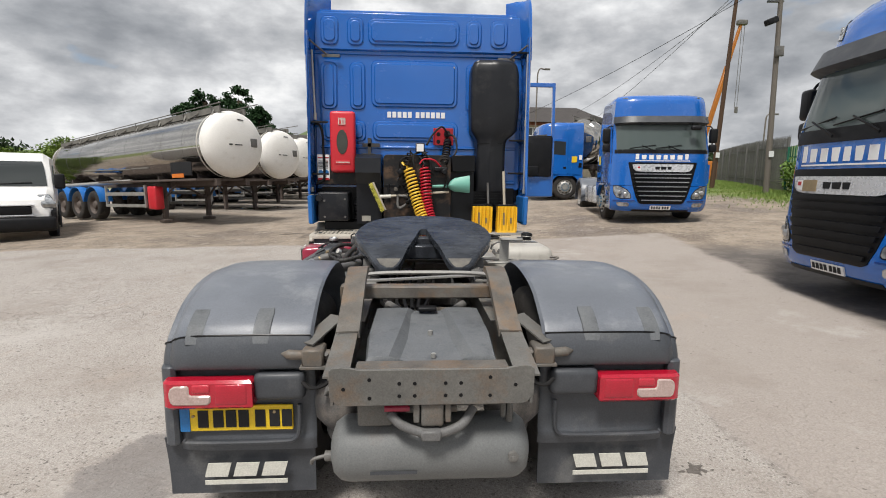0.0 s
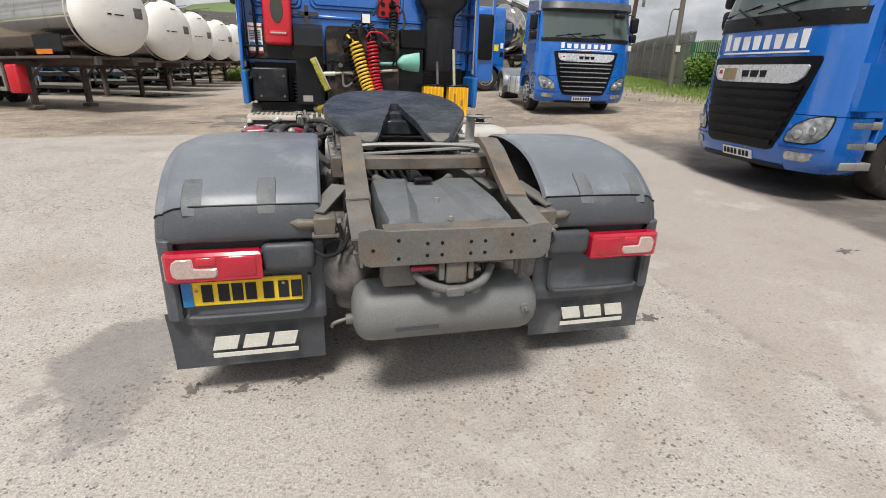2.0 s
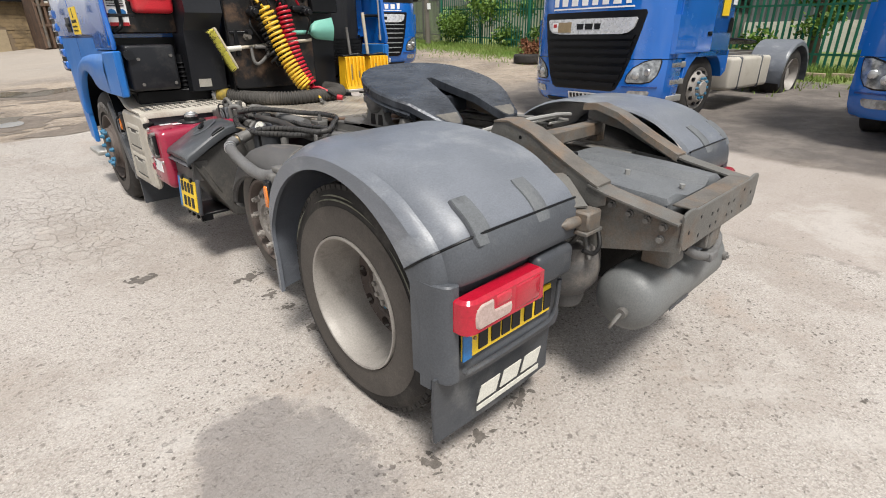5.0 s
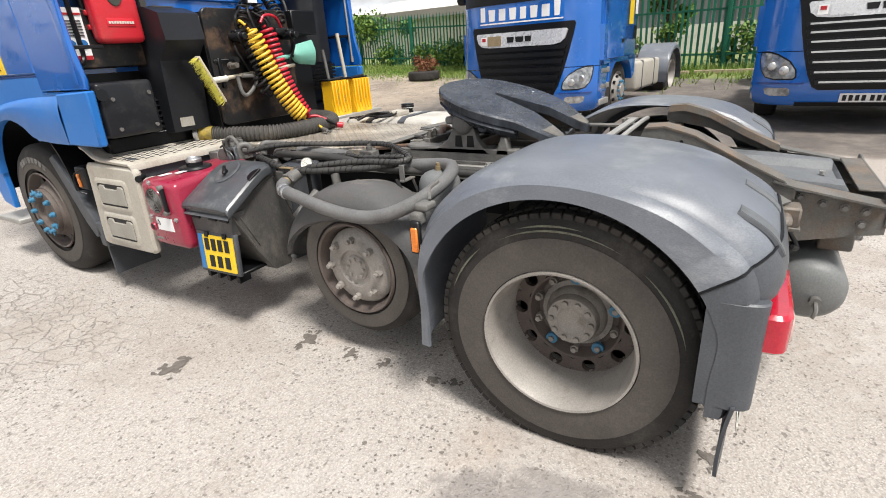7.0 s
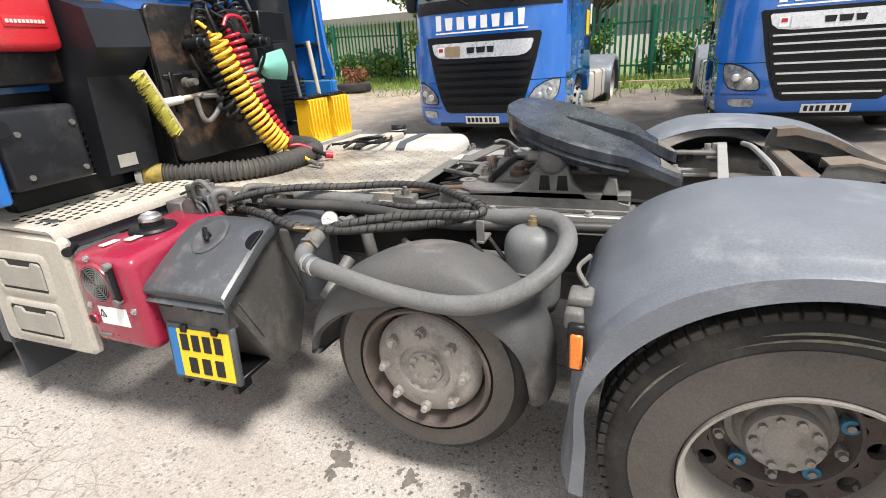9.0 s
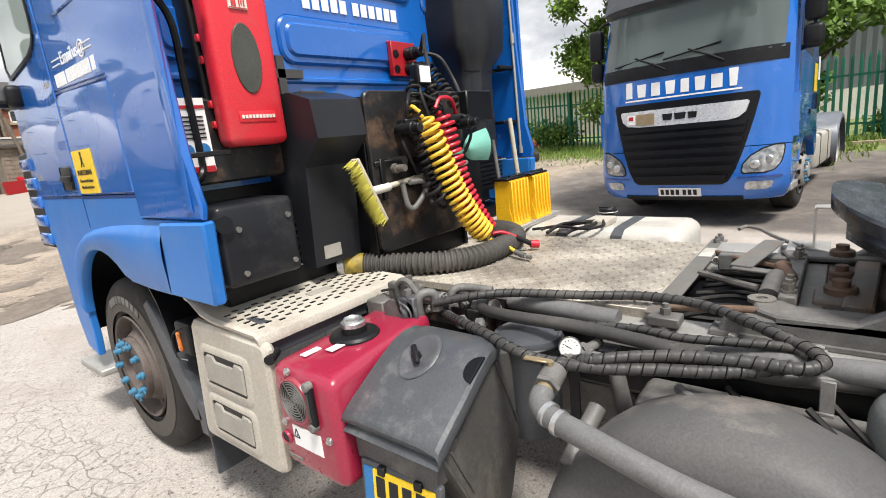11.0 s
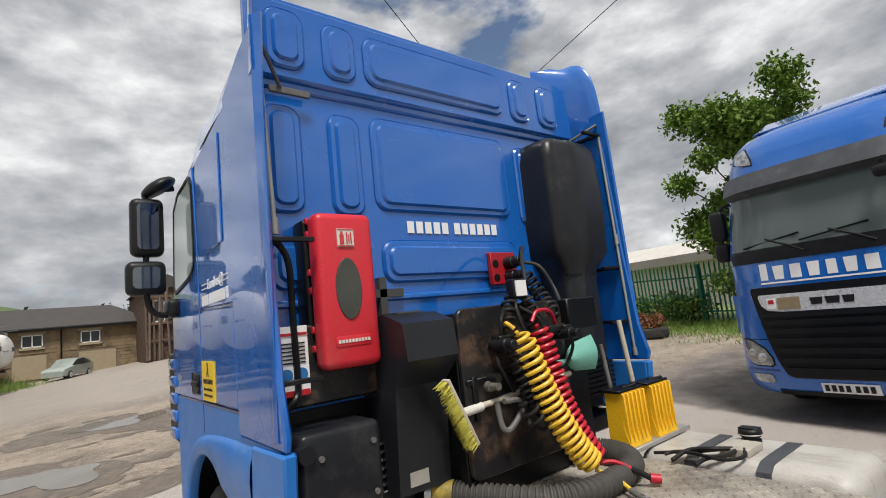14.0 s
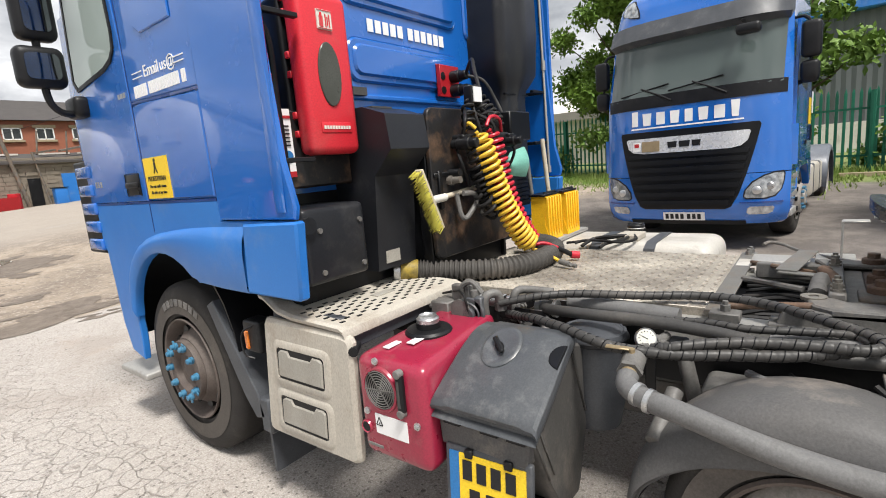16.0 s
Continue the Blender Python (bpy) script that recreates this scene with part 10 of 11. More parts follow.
def hatchback(m):
    top = empty("car", "pale green hatchback parked by the stone building", "car", "", m)
    body = part("body", loft([[(-w, y, 0.25), (-w - 0.03, y, 0.55), (-w, y, zb), (-w + 0.14, y, zt), (w - 0.14, y, zt), (w, y, zb), (w + 0.03, y, 0.55), (w, y, 0.25)] for y, zb, zt, w in ((0, 0.60, 0.66, 0.70), (0.15, 0.75, 0.80, 0.80), (1.0, 0.92, 0.98, 0.86), (1.25, 0.95, 1.05, 0.87), (2.0, 0.98, 1.50, 0.87), (2.8, 1.0, 1.56, 0.87), (3.7, 1.02, 1.45, 0.86), (4.2, 0.95, 1.0, 0.82), (4.3, 0.7, 0.75, 0.78))]), CAR_GREEN, top, "pale green body", 35)
    part("glasshouse", loft([[(-w, y, zb), (-w + 0.13, y, zt), (w - 0.13, y, zt), (w, y, zb)] for y, zb, zt, w in ((1.3, 1.0, 1.05, 0.865), (2.0, 1.02, 1.44, 0.882), (2.8, 1.04, 1.50, 0.882), (3.6, 1.06, 1.38, 0.87), (3.95, 1.05, 1.1, 0.85))]), WINDOW, body, "dark windows")
    for s in (1, -1):
        for y in (0.8, 3.4):
            wh = part("wheel", moved(tyre_geom(0.32, 0.21, 0, 0.2, 0, 0, 24, False), Matrix.Translation((s * 0.82 - 0.10, y, 0.32))), RUBBER, top)
            part("rim", cyl(0.2, s * 0.82 - 0.105, s * 0.82 + 0.105, "x", (0, y, 0.32), 20), SILVER, wh)
        part("tail_lamp", rbox(s * 0.72 - 0.08, s * 0.72 + 0.08, 4.15, 4.3, 0.75, 1.0, 0.02), RED_LENS, body, "red tail lamp")
    return top


hatchback(pose(-2.1, 41.0, ground_z(-1.6, 42), 0, 0, -28) @ Matrix.Scale(0.82, 4))

# ---- loose things on the near lorry ----
fe = part("extinguisher_box", rbox(-1.012, -0.73, 3.50, 3.605, 1.73, 2.41, 0.035, 4), RED)
tagged(fe, "red plastic fire-extinguisher box hung behind the cab", "extinguisher box")
fe.location = (0.008, 0.112, -0.012)
part("box_back", rbox(-1.025, -0.76, 3.61, 3.73, 1.80, 2.40, 0.02, 3), BLACK, fe, "black rear holder")
pieces("box_hinge", [rbox(-1.016, -1.004, 3.585, 3.612, z + 0.01, z + 0.04, 0.004, 1) for z in (1.80, 1.88, 2.05, 2.13, 2.30, 2.36)], RED, fe, "red hinge lug")
part("viewing_pane", moved(prism([(0.062 * math.cos(math.tau * i / 28), 0.135 * math.sin(math.tau * i / 28)) for i in range(28)], -0.006, 0.006, "z", 0.003), Matrix.Translation((-0.875, 3.499, 2.07)) @ Matrix(((1, 0, 0, 0), (0, 0, 1, 0), (0, 1, 0, 0), (0, 0, 0, 1)))), material("cloudy_pane", (0.055, 0.058, 0.05), (0.085, 0.088, 0.078), rough=0.3, scale=9), fe, "cloudy oval viewing pane")
part("symbol", merge(cbox(-0.915, -0.835, 3.494, 3.50, 2.255, 2.335)), CREAM_DECAL, fe, "pale extinguisher symbol")
pieces("symbol_shape", [cbox(-0.913, -0.837, 3.4915, 3.495, z0, z1) for z0, z1 in ((2.257, 2.260), (2.330, 2.333))] + [cbox(-0.904, -0.884, 3.491, 3.495, 2.264, 2.308, 0.001), cbox(-0.899, -0.889, 3.491, 3.495, 2.308, 2.322)] + [cbox(-0.872 + 0.010 * i, -0.867 + 0.010 * i, 3.491, 3.495, 2.266 + 0.006 * (i % 2), 2.318 - 0.010 * (i % 2)) for i in range(3)], RED, fe, "red extinguisher and flame sign")
ms_ = part("maker_strip", rbox(-0.955, -0.785, 3.495, 3.502, 1.822, 1.868, 0.004, 2), RED, fe, "raised red maker strip")
pieces("strip_bar", [cbox(-0.945 + 0.0155 * i, -0.934 + 0.0155 * i, 3.492, 3.496, 1.838, 1.852) for i in range(10)], CREAM_DECAL, ms_, "plain pale bar in place of a letter")
notice = thing("safety_notice", cbox(-1.165, -1.03, 3.712, 3.716, 1.640, 1.92), DECAL, "white safety notice on the black panel behind the cab", "notice")
pieces("notice_band", [cbox(-1.162, -1.033, 3.708, 3.7125, z0, z1) for z0, z1 in ((1.880, 1.892), (1.632, 1.656))], RED_STEEL, notice, "red band")
pieces("notice_disc", [cyl(0.026, 3.708, 3.7125, "y", (x, 0, z), 18) for x in (-1.13, -1.065) for z in (1.72,)], PLATE_BLUE, notice, "blue disc")
pieces("notice_line", [cbox(-1.155, -1.045, 3.708, 3.7125, 1.765 + 0.016 * i, 1.771 + 0.016 * i) for i in range(6)], INK, notice)

broom = empty("broom", "yellow-bristled yard broom with pale handle, clipped to the board", "broom")
bm_m = Matrix.Translation((-0.447, 3.455, 1.461)) @ Matrix.Rotation(radians(-24), 4, "Y")
part("handle", rod((-0.437, 3.455, 1.455), (0.33, 3.445, 1.515), 0.014), WOOD, broom, "pale broom handle")
part("handle_socket", rod((-0.437, 3.455, 1.455), (-0.32, 3.453, 1.462), 0.021, 12), CREAM_DECAL, broom)
part("head", moved(rbox(-0.008, 0.010, -0.026, 0.024, -0.168, 0.168, 0.005), bm_m), WOOD, broom, "wooden broom head")
bristles = []
rb = random.Random(5)
for i in range(420):
    z, y = rb.uniform(-0.164, 0.164), rb.uniform(-0.032, 0.028)
    bristles.append(moved(([(0, -0.0022, 0), (0, 0.0022, 0), (-0.048 + rb.uniform(-0.006, 0.006), rb.uniform(-0.01, 0.01), rb.uniform(-0.012, 0.012)), (0, 0, 0.004)], [(0, 1, 2), (1, 3, 2), (3, 0, 2)]), bm_m @ Matrix.Translation((-0.010, y, z))))
bri = part("bristles", merge(*bristles), BRISTLE, broom, "yellow bristles", 0)
tagged(bri, kind="stuff")

shovel = empty("shovel", "pale green plastic shovel clipped beside the intake", "shovel")
part("blade", loft([[(x, 3.44 - 0.03 * math.sin(math.pi * k), z0 + (z1 - z0) * k) for k in (0, 0.15, 0.35, 0.5, 0.65, 0.85, 1)] + [(x, 3.452 - 0.03 * math.sin(math.pi * k), z0 + (z1 - z0) * k) for k in (1, 0.85, 0.65, 0.5, 0.35, 0.15, 0)] for x, z0, z1 in ((0.32, 1.57, 1.60), (0.35, 1.54, 1.64), (0.39, 1.52, 1.67), (0.56, 1.505, 1.70))]), GREEN_PLASTIC, shovel, "green blade", 60)
part("handle", merge(rod((0.31, 3.445, 1.58), (0.14, 3.445, 1.575), 0.017, 12)), GREEN_PLASTIC, shovel)

for x, y in ((0.69, 3.38), (0.965, 3.37)):
    ck = empty("wheel_chock", "yellow plastic wheel chock standing in the tray", "wheel chock", "wheel chocks behind the cab", pose(x, y, 1.076, 0, 0, 0))
    body = loft([[(-w, -0.05 - d, z), (w, -0.05 - d, z), (w, 0.05, z), (-w, 0.05, z)] for z, w, d in ((0.0, 0.105, 0.03), (0.10, 0.105, 0.0), (0.20, 0.10, 0.0), (0.29, 0.10, 0.01))])
    part("body", body, YELLOW_CHOCK, ck, "yellow ribbed wedge")
    part("rib", merge(*[cbox(-0.10 + 0.04 * i, -0.085 + 0.04 * i, -0.075, -0.05, 0.01, 0.285, 0.003) for i in range(6)]), YELLOW_CHOCK, ck)
    part("slot", merge(cbox(-0.045, -0.005, -0.056, -0.045, 0.06, 0.22), cbox(0.035, 0.07, -0.056, -0.045, 0.10, 0.16)), BRASS, ck, "dark slot in the wedge")
    part("holder", merge(cbox(-0.115, 0.115, -0.06, 0.06, 0.29, 0.305, 0.003), rod((0.0, 0.0, 0.30), (0.08, -0.04, 0.31), 0.012)), BLACK, ck, "black top bar")
part("chock_pole", merge(rod((0.98, 3.46, 1.08), (0.95, 3.50, 1.75), 0.016, 10)), WOOD, tractor, "pale wooden pole beside the chocks")
part("chock_pole", merge(rod((0.80, 3.50, 1.08), (0.78, 3.54, 1.62), 0.014, 10)), CAST, tractor)

# ---- fences ----
def palisade(name, pts, height, spacing, mat, label, width=0.065):
    top = empty(name, label, "fence")
    pale = None
    for (xa, ya), (xb, yb) in zip(pts, pts[1:]):
        a, b = Vector((xa, ya)), Vector((xb, yb))
        n = max(1, int((b - a).length / spacing))
        d = (b - a).normalized()
        ang = math.atan2(d.y, d.x)
        if pale is None:
            prof = [(-width / 2, 0.008), (-width / 4, -0.012), (0, 0.0), (width / 4, -0.012), (width / 2, 0.008), (0, 0.014)]
            rings = [[(x, y, z) for x, y in prof] for z in (0.0, height - 0.14)]
            rings.append([(x * 0.9, y, height - 0.10) for x, y in prof])
            rings.append([(x * 0.12, y * 0.3 - 0.01, height) for x, y in prof])
            pale = mesh_of("pale", loft(rings), mat)
        for i in range(n):
            p = a.lerp(b, (i + 0.5) / n)
            o = new("pale", pale)
            o.parent = top
            lean = 0.02 * noise.noise((p.x * 3, p.y * 3, 1))
            o.matrix_local = Matrix.Translation((p.x, p.y, ground_z(p.x, p.y) - 0.02)) @ Matrix.Rotation(ang, 4, "Z") @ Matrix.Rotation(lean, 4, "Y")
        posts = max(1, int((b - a).length / 2.75))
        for i in range(posts + 1):
            p = a.lerp(b, i / posts)
            z = ground_z(p.x, p.y)
            part("post", moved(cbox(-0.05, 0.05, 0.02, 0.10, -0.1, height - 0.1, 0.004), Matrix.Translation((p.x, p.y, z)) @ Matrix.Rotation(ang, 4, "Z")), mat, top)
            if i < posts:
                q = a.lerp(b, (i + 1) / posts)
                for h in (0.4, height - 0.5):
                    part("rail", beam((p.x, p.y, z + h), (q.x, q.y, ground_z(q.x, q.y) + h), 0.03, 0.05), mat, top)
    return top


GREEN_LINE = [(13.0, -13.0), (13.2, 1.0), (14.2, 9.0), (15.4, 17.6)]
GREY_LINE = [(15.4, 17.6), (24.0, 36.0)]
palisade("green_fence", GREEN_LINE, 2.0, 0.15, FENCE_GREEN, "green steel palisade fence half overgrown with brambles")
palisade("grey_fence", GREY_LINE, 2.4, 0.15, FENCE_GREY, "weathered grey palisade fence beyond the yard")


# ---- plants ----
def leaf_cloud(centres, count, size, seed, flat=0.5):
    """Many small leaves, two triangles each, scattered round clump centres (x, y, z, radius)."""
    rnd = random.Random(seed)
    v, f = [], []
    total = sum(c[3] ** 2 for c in centres)
    for cx, cy, cz, cr in centres:
        for _ in range(int(count * cr * cr / total)):
            d = Vector((rnd.gauss(0, 1), rnd.gauss(0, 1), rnd.gauss(0, 1))).normalized() * cr * (rnd.random() ** 0.5) * rnd.choice((0.75, 1.0, 1.0, 1.25))
            p = Vector((cx, cy, cz)) + Vector((d.x, d.y, d.z * 0.8))
            s = size * rnd.uniform(0.6, 1.25)
            n = Vector((rnd.gauss(0, 1), rnd.gauss(0, 1), rnd.gauss(0, 1) + flat)).normalized()
            u = n.orthogonal().normalized()
            u = Matrix.Rotation(rnd.uniform(0, 6.28), 3, n) @ u
            w = n.cross(u)
            o = len(v)
            v += [tuple(p - u * s), tuple(p + w * s * 0.55 - n * s * 0.12), tuple(p + u * s), tuple(p - w * s * 0.55 - n * s * 0.12)]
            f += [(o, o + 1, o + 2), (o, o + 2, o + 3)]
    return v, f


def tree(x, y, height, spread_, seed, mat, leaves, size, label, lo=0.35, clumps=26, name="tree"):
    rnd = random.Random(seed)
    z0 = ground_z(x, y)
    top = empty(name, label, "tree", "", pose(x, y, z0))
    trunk = tube([(0, 0, -0.2), (0.06, 0.03, height * 0.25), (-0.05, 0.08, height * 0.55), (0.05, 0.0, height * 0.9)], 0.1, 9, 5, lambda i: max(0.02, 0.17 * (1 - i / 17)))
    limbs, cents = [trunk], []
    for i in range(clumps):
        a, h = rnd.uniform(0, math.tau), rnd.uniform(lo, 1.0)
        rr = spread_ * (0.95 - 0.55 * abs(h - 0.55)) * rnd.uniform(0.35, 1.0)
        c = Vector((rr * math.cos(a), rr * math.sin(a), height * h))
        b0 = Vector((0, 0, height * max(0.2, h * 0.75 - 0.05)))
        mid_p = b0.lerp(c, 0.55) + Vector((0, 0, -0.15))
        limbs.append(tube([b0, mid_p, c], 0.04, 5, 3, lambda k: max(0.008, 0.045 - 0.006 * k)))
        cents.append((c.x, c.y, c.z, spread_ * rnd.uniform(0.10, 0.30)))
        cents.append((mid_p.x, mid_p.y, mid_p.z + 0.2, spread_ * rnd.uniform(0.06, 0.17)))
    part("trunk", merge(*limbs), BARK, top, "grey-brown trunk and limbs")
    part("crown", leaf_cloud(cents, leaves, size, seed), mat, top, "uneven leafy crown", 0)
    return top


tree(14.6, 6.9, 6.7, 2.55, 11, LEAF, 40000, 0.082, "young broad-leaved tree behind the green fence", 0.35, 46)
tree(14.8, 2.6, 5.0, 2.0, 15, LEAF_LIGHT, 3500, 0.12, "light green sapling behind the green fence", 0.3, 16)
tree(14.4, -1.6, 4.6, 1.7, 16, LEAF_LIGHT, 3000, 0.12, "light green sapling behind the green fence", 0.25, 16)


def shrub(name, cents, count, size, seed, mat, label, category="shrub", kind=""):
    pts = [(x, y, ground_z(x, y) + z, r) for x, y, z, r in cents]
    return thing(name, leaf_cloud(pts, count, size, seed), mat, label, category, kind=kind, angle=0)


rs = random.Random(3)
bram = [(13.35 + 0.1 * i / 8 + rs.uniform(-0.15, 0.1), -9 + 1.15 * i + rs.uniform(-0.4, 0.4), rs.uniform(0.2, 1.5), rs.uniform(0.3, 0.65)) for i in range(16)]
shrub("brambles", bram, 5500, 0.08, 4, LEAF_LIGHT, "brambles climbing through the green fence", "brambles", "stuff")
bram2 = [(14.4 + 0.14 * i + rs.uniform(-0.1, 0.3), 9.5 + 0.95 * i, rs.uniform(0.4, 1.7), rs.uniform(0.4, 0.8)) for i in range(9)]
shrub("brambles", bram2, 5000, 0.09, 6, LEAF_LIGHT, "tall brambles behind the green fence", "brambles", "stuff")
shrub("shrub", [(15.2, 16.2, 0.9, 0.8), (15.6, 16.8, 0.6, 0.7)], 2500, 0.07, 7, LEAF_LIGHT, "bushes at the fence corner")
px_, py_ = 11.3, 9.3
pz_ = ground_z(px_, py_)
planter = part("tyre_planter", moved(tyre_geom(0.50, 0.27, -0.14, 0.14, 0, 0, 32, False), Matrix.Translation((px_, py_, pz_ + 0.14)) @ Matrix.Rotation(radians(90), 4, "Y")), RUBBER)
tagged(planter, "old lorry tyre lying flat as a planter with reddish plants", "planter")
part("plants", leaf_cloud([(px_, py_, pz_ + 0.40, 0.33), (px_ + 0.1, py_ - 0.2, pz_ + 0.5, 0.25), (px_ - 0.1, py_ + 0.15, pz_ + 0.62, 0.16)], 900, 0.05, 8), FLOWER, planter, "rust-red planting", 0)


def grass_strip(line, depth, count, h, seed):
    rnd = random.Random(seed)
    v, f = [], []
    for _ in range(count):
        k = rnd.randrange(len(line) - 1)
        (xa, ya), (xb, yb) = line[k], line[k + 1]
        t = rnd.random()
        n = Vector((yb - ya, xa - xb)).normalized()
        off = -abs(rnd.gauss(0, depth)) if rnd.random() < 0.9 else rnd.uniform(0, 0.6)
        x, y = xa + (xb - xa) * t + n.x * off, ya + (yb - ya) * t + n.y * off
        hh = h * rnd.uniform(0.3, 1.2) * (1.0 if abs(off) < 0.8 else 0.55)
        a = rnd.uniform(0, math.tau)
        z = ground_z(x, y) - 0.01
        dx, dy = math.cos(a), math.sin(a)
        lx, ly = rnd.gauss(0, 0.35) * hh, rnd.gauss(0, 0.35) * hh
        w = 0.012 + 0.012 * rnd.random()
        o = len(v)
        v += [(x - dx * w, y - dy * w, z), (x + dx * w, y + dy * w, z), (x + lx, y + ly, z + hh)]
        f.append((o, o + 1, o + 2))
    return v, f


thing("grass_verge", grass_strip(GREEN_LINE, 1.3, 30000, 0.22, 21), GRASS, "rough grass verge along the green fence", "grass", kind="stuff", angle=0)
thing("grass_verge", grass_strip([(15.4, 17.6), (20.0, 27.4), (24.0, 36.0)], 1.6, 22000, 0.13, 22), GRASS, "rough grass verge along the grey fence", "grass", kind="stuff", angle=0)
thing("grass_tuft", grass_strip([(-4.6, 41.5), (-6.5, 37.5)], 1.0, 3500, 0.9, 23), GRASS, "long grass beside the last tank trailer", "grass", kind="stuff", angle=0)
thing("timber_edging", merge(*[beam((12.2 + 0.13 * i, 4.0 - 2.4 * i, ground_z(12.2, 4 - 2.4 * i) + 0.05), (12.2 + 0.13 * i, 1.7 - 2.4 * i, ground_z(12.2, 1.7 - 2.4 * i) + 0.05), 0.12, 0.10, 0.01) for i in range(5)]), STONE_SILL, "low timber edging along the verge", "edging", kind="structure")

# conifers and hedge behind the tank trailers
def conifer(x, y, h, r, seed):
    rnd = random.Random(seed)
    top = empty("conifer", "dark conifer behind the tank trailers", "tree", "conifers behind the trailers", pose(x, y, ground_z(x, y)))
    part("trunk", cyl(0.16, 0, h * 0.9, n=10), BARK, top)
    cents = []
    for i in range(95):
        k = rnd.random() ** 1.25
        a = rnd.uniform(0, math.tau)
        rr = r * (1.08 - 0.72 * k) * rnd.uniform(0.25, 1.0)
        cents.append((rr * math.cos(a), rr * math.sin(a), h * (0.15 + 0.85 * k), 0.26 * r * (1.15 - 0.6 * k)))
    part("crown", leaf_cloud(cents, 34000, 0.095, seed), LEAF_CONIFER, top, "dense dark needles", 0)


for i, (x, y, h, r) in enumerate([(-13.2, 31, 6.9, 1.9), (-14.5, 31, 6.1, 1.5), (-11.2, 31.5, 7.0, 2.0), (-10.1, 32, 6.1, 1.5), (-12.2, 31.6, 6.3, 1.9)]):
    conifer(x, y, h, r, 30 + i)
HEDGE_TOP = 3.35 - ground_z(-17, 22) - 0.55
hedge_c = [(-26 + 0.105 * i, 22 + rs.uniform(-0.5, 0.5), rs.uniform(0.6, HEDGE_TOP), rs.uniform(0.5, 0.75)) for i in range(100)]
shrub("hedge", hedge_c, 42000, 0.085, 9, LEAF_HEDGE, "tall yellow-green hedge behind the van", "hedge", "stuff")

# ---- poles, wires, crane ----
def utility_pole(x, y, h, lean, mat, label, fittings):
    z = ground_z(x, y)
    top = empty("utility_pole", label, "pole", "", pose(x, y, z))
    part("shaft", lathe([(0.12, -0.3), (0.10, h * 0.5), (0.08, h)], 14, "z"), mat, top)
    top.rotation_euler = (0, radians(lean), 0)
    if fittings:
        pieces("cross_arm", (cbox(-0.6, 0.6, -0.05, 0.05, h - 1.2, h - 1.1), cbox(-0.55, 0.12, -0.04, 0.04, h - 2.0, h - 1.93)), CAST, top, "steel cross-arm")
        part("junction_box", rbox(-0.16, 0.16, -0.22, -0.10, h - 4.1, h - 3.7, 0.03), CAST, top, "grey junction box")
        for x, z in ((-0.42, h - 1.65), (-0.42, h - 2.75), (0.10, h - 0.8)):
            part("floodlight", moved(rbox(-0.22, 0.22, -0.16, 0.16, -0.12, 0.12, 0.05), Matrix.Translation((x, -0.14, z)) @ Matrix.Rotation(radians(-20), 4, "Y")), PLASTIC_DARK, top, "dark floodlight head")
    part("notice", cbox(-0.10, 0.10, -0.16, -0.14, 1.5, 1.75), DECAL, top)


utility_pole(14.95, 22.0, 9.8, 2.6, POLE, "leaning dark wooden pole by the grey fence", False)
utility_pole(14.85, 18.0, 9.6, -1.6, POLE_GREY, "grey wooden pole with fittings by the fence", True)


def wire(a, b, sag, label):
    a, b = Vector(a), Vector(b)
    pts = [a.lerp(b, i / 14) - Vector((0, 0, sag * 4 * (i / 14) * (1 - i / 14))) for i in range(15)]
    thing("overhead_wire", tube(pts, 0.014, 5, 0), BLACK, label, "wire", "overhead wires", "structure")


wire((14.4, 18.0, 10.2), (17.5, 60.0, 8.5), 0.8, "black overhead wire slung between poles")
wire((15.6, 22.0, 10.8), (18.5, 60.0, 6.5), 0.8, "black overhead wire slung between poles")
wire((14.4, 18.0, 9.6), (2.0, 60.0, 5.5), 1.2, "black overhead wire slung across the yard")
wire((-13.12, 0.49, 11.0), (14.2, 17.9, 11.0), 0.0, "black overhead wire slung across the yard")
wire((4.19, -17.64, 11.0), (14.4, 18.0, 11.0), 0.0, "black overhead wire slung across the yard")
crane = empty("crane", "orange telescopic crane boom far beyond the fence", "crane")
part("boom", merge(beam((37.1, 60, 7.0), (39.3, 60, 15.8), 0.48, 0.48, 0.05), beam((39.1, 60, 15.0), (40.6, 60, 21.0), 0.32, 0.32, 0.04)), ORANGE, crane, "orange boom")
part("jib_head", merge(rbox(40.1, 41.3, 59.7, 60.3, 20.7, 21.3, 0.1), rod((41.1, 60, 21), (41.0, 60, 10.8), 0.03), rod((40.7, 60, 21), (40.7, 60, 10.8), 0.03), rbox(40.75, 41.15, 59.9, 60.1, 10.1, 10.9, 0.08)), CAST, crane)
part("carrier", rbox(33, 40, 58.5, 61.5, 1.0, 4.0, 0.2), ORANGE, crane)
for x, y, h in ((30.5, 40.0, 5.6), (10.8, 42.0, 9.5)):
    lampp = empty("street_lamp", "thin grey street lamp in the distance", "street lamp", "street lamps", pose(x, y, ground_z(x, y)))
    part("column", tube([(0, 0, 0), (0, 0, h * 0.8), (0.1, 0, h), (0.7, 0, h + 0.1)], 0.06, 8, 4), POLE_GREY, lampp)
    part("lantern", rbox(0.6, 1.1, -0.1, 0.1, h + 0.05, h + 0.2, 0.04), CAST, lampp)

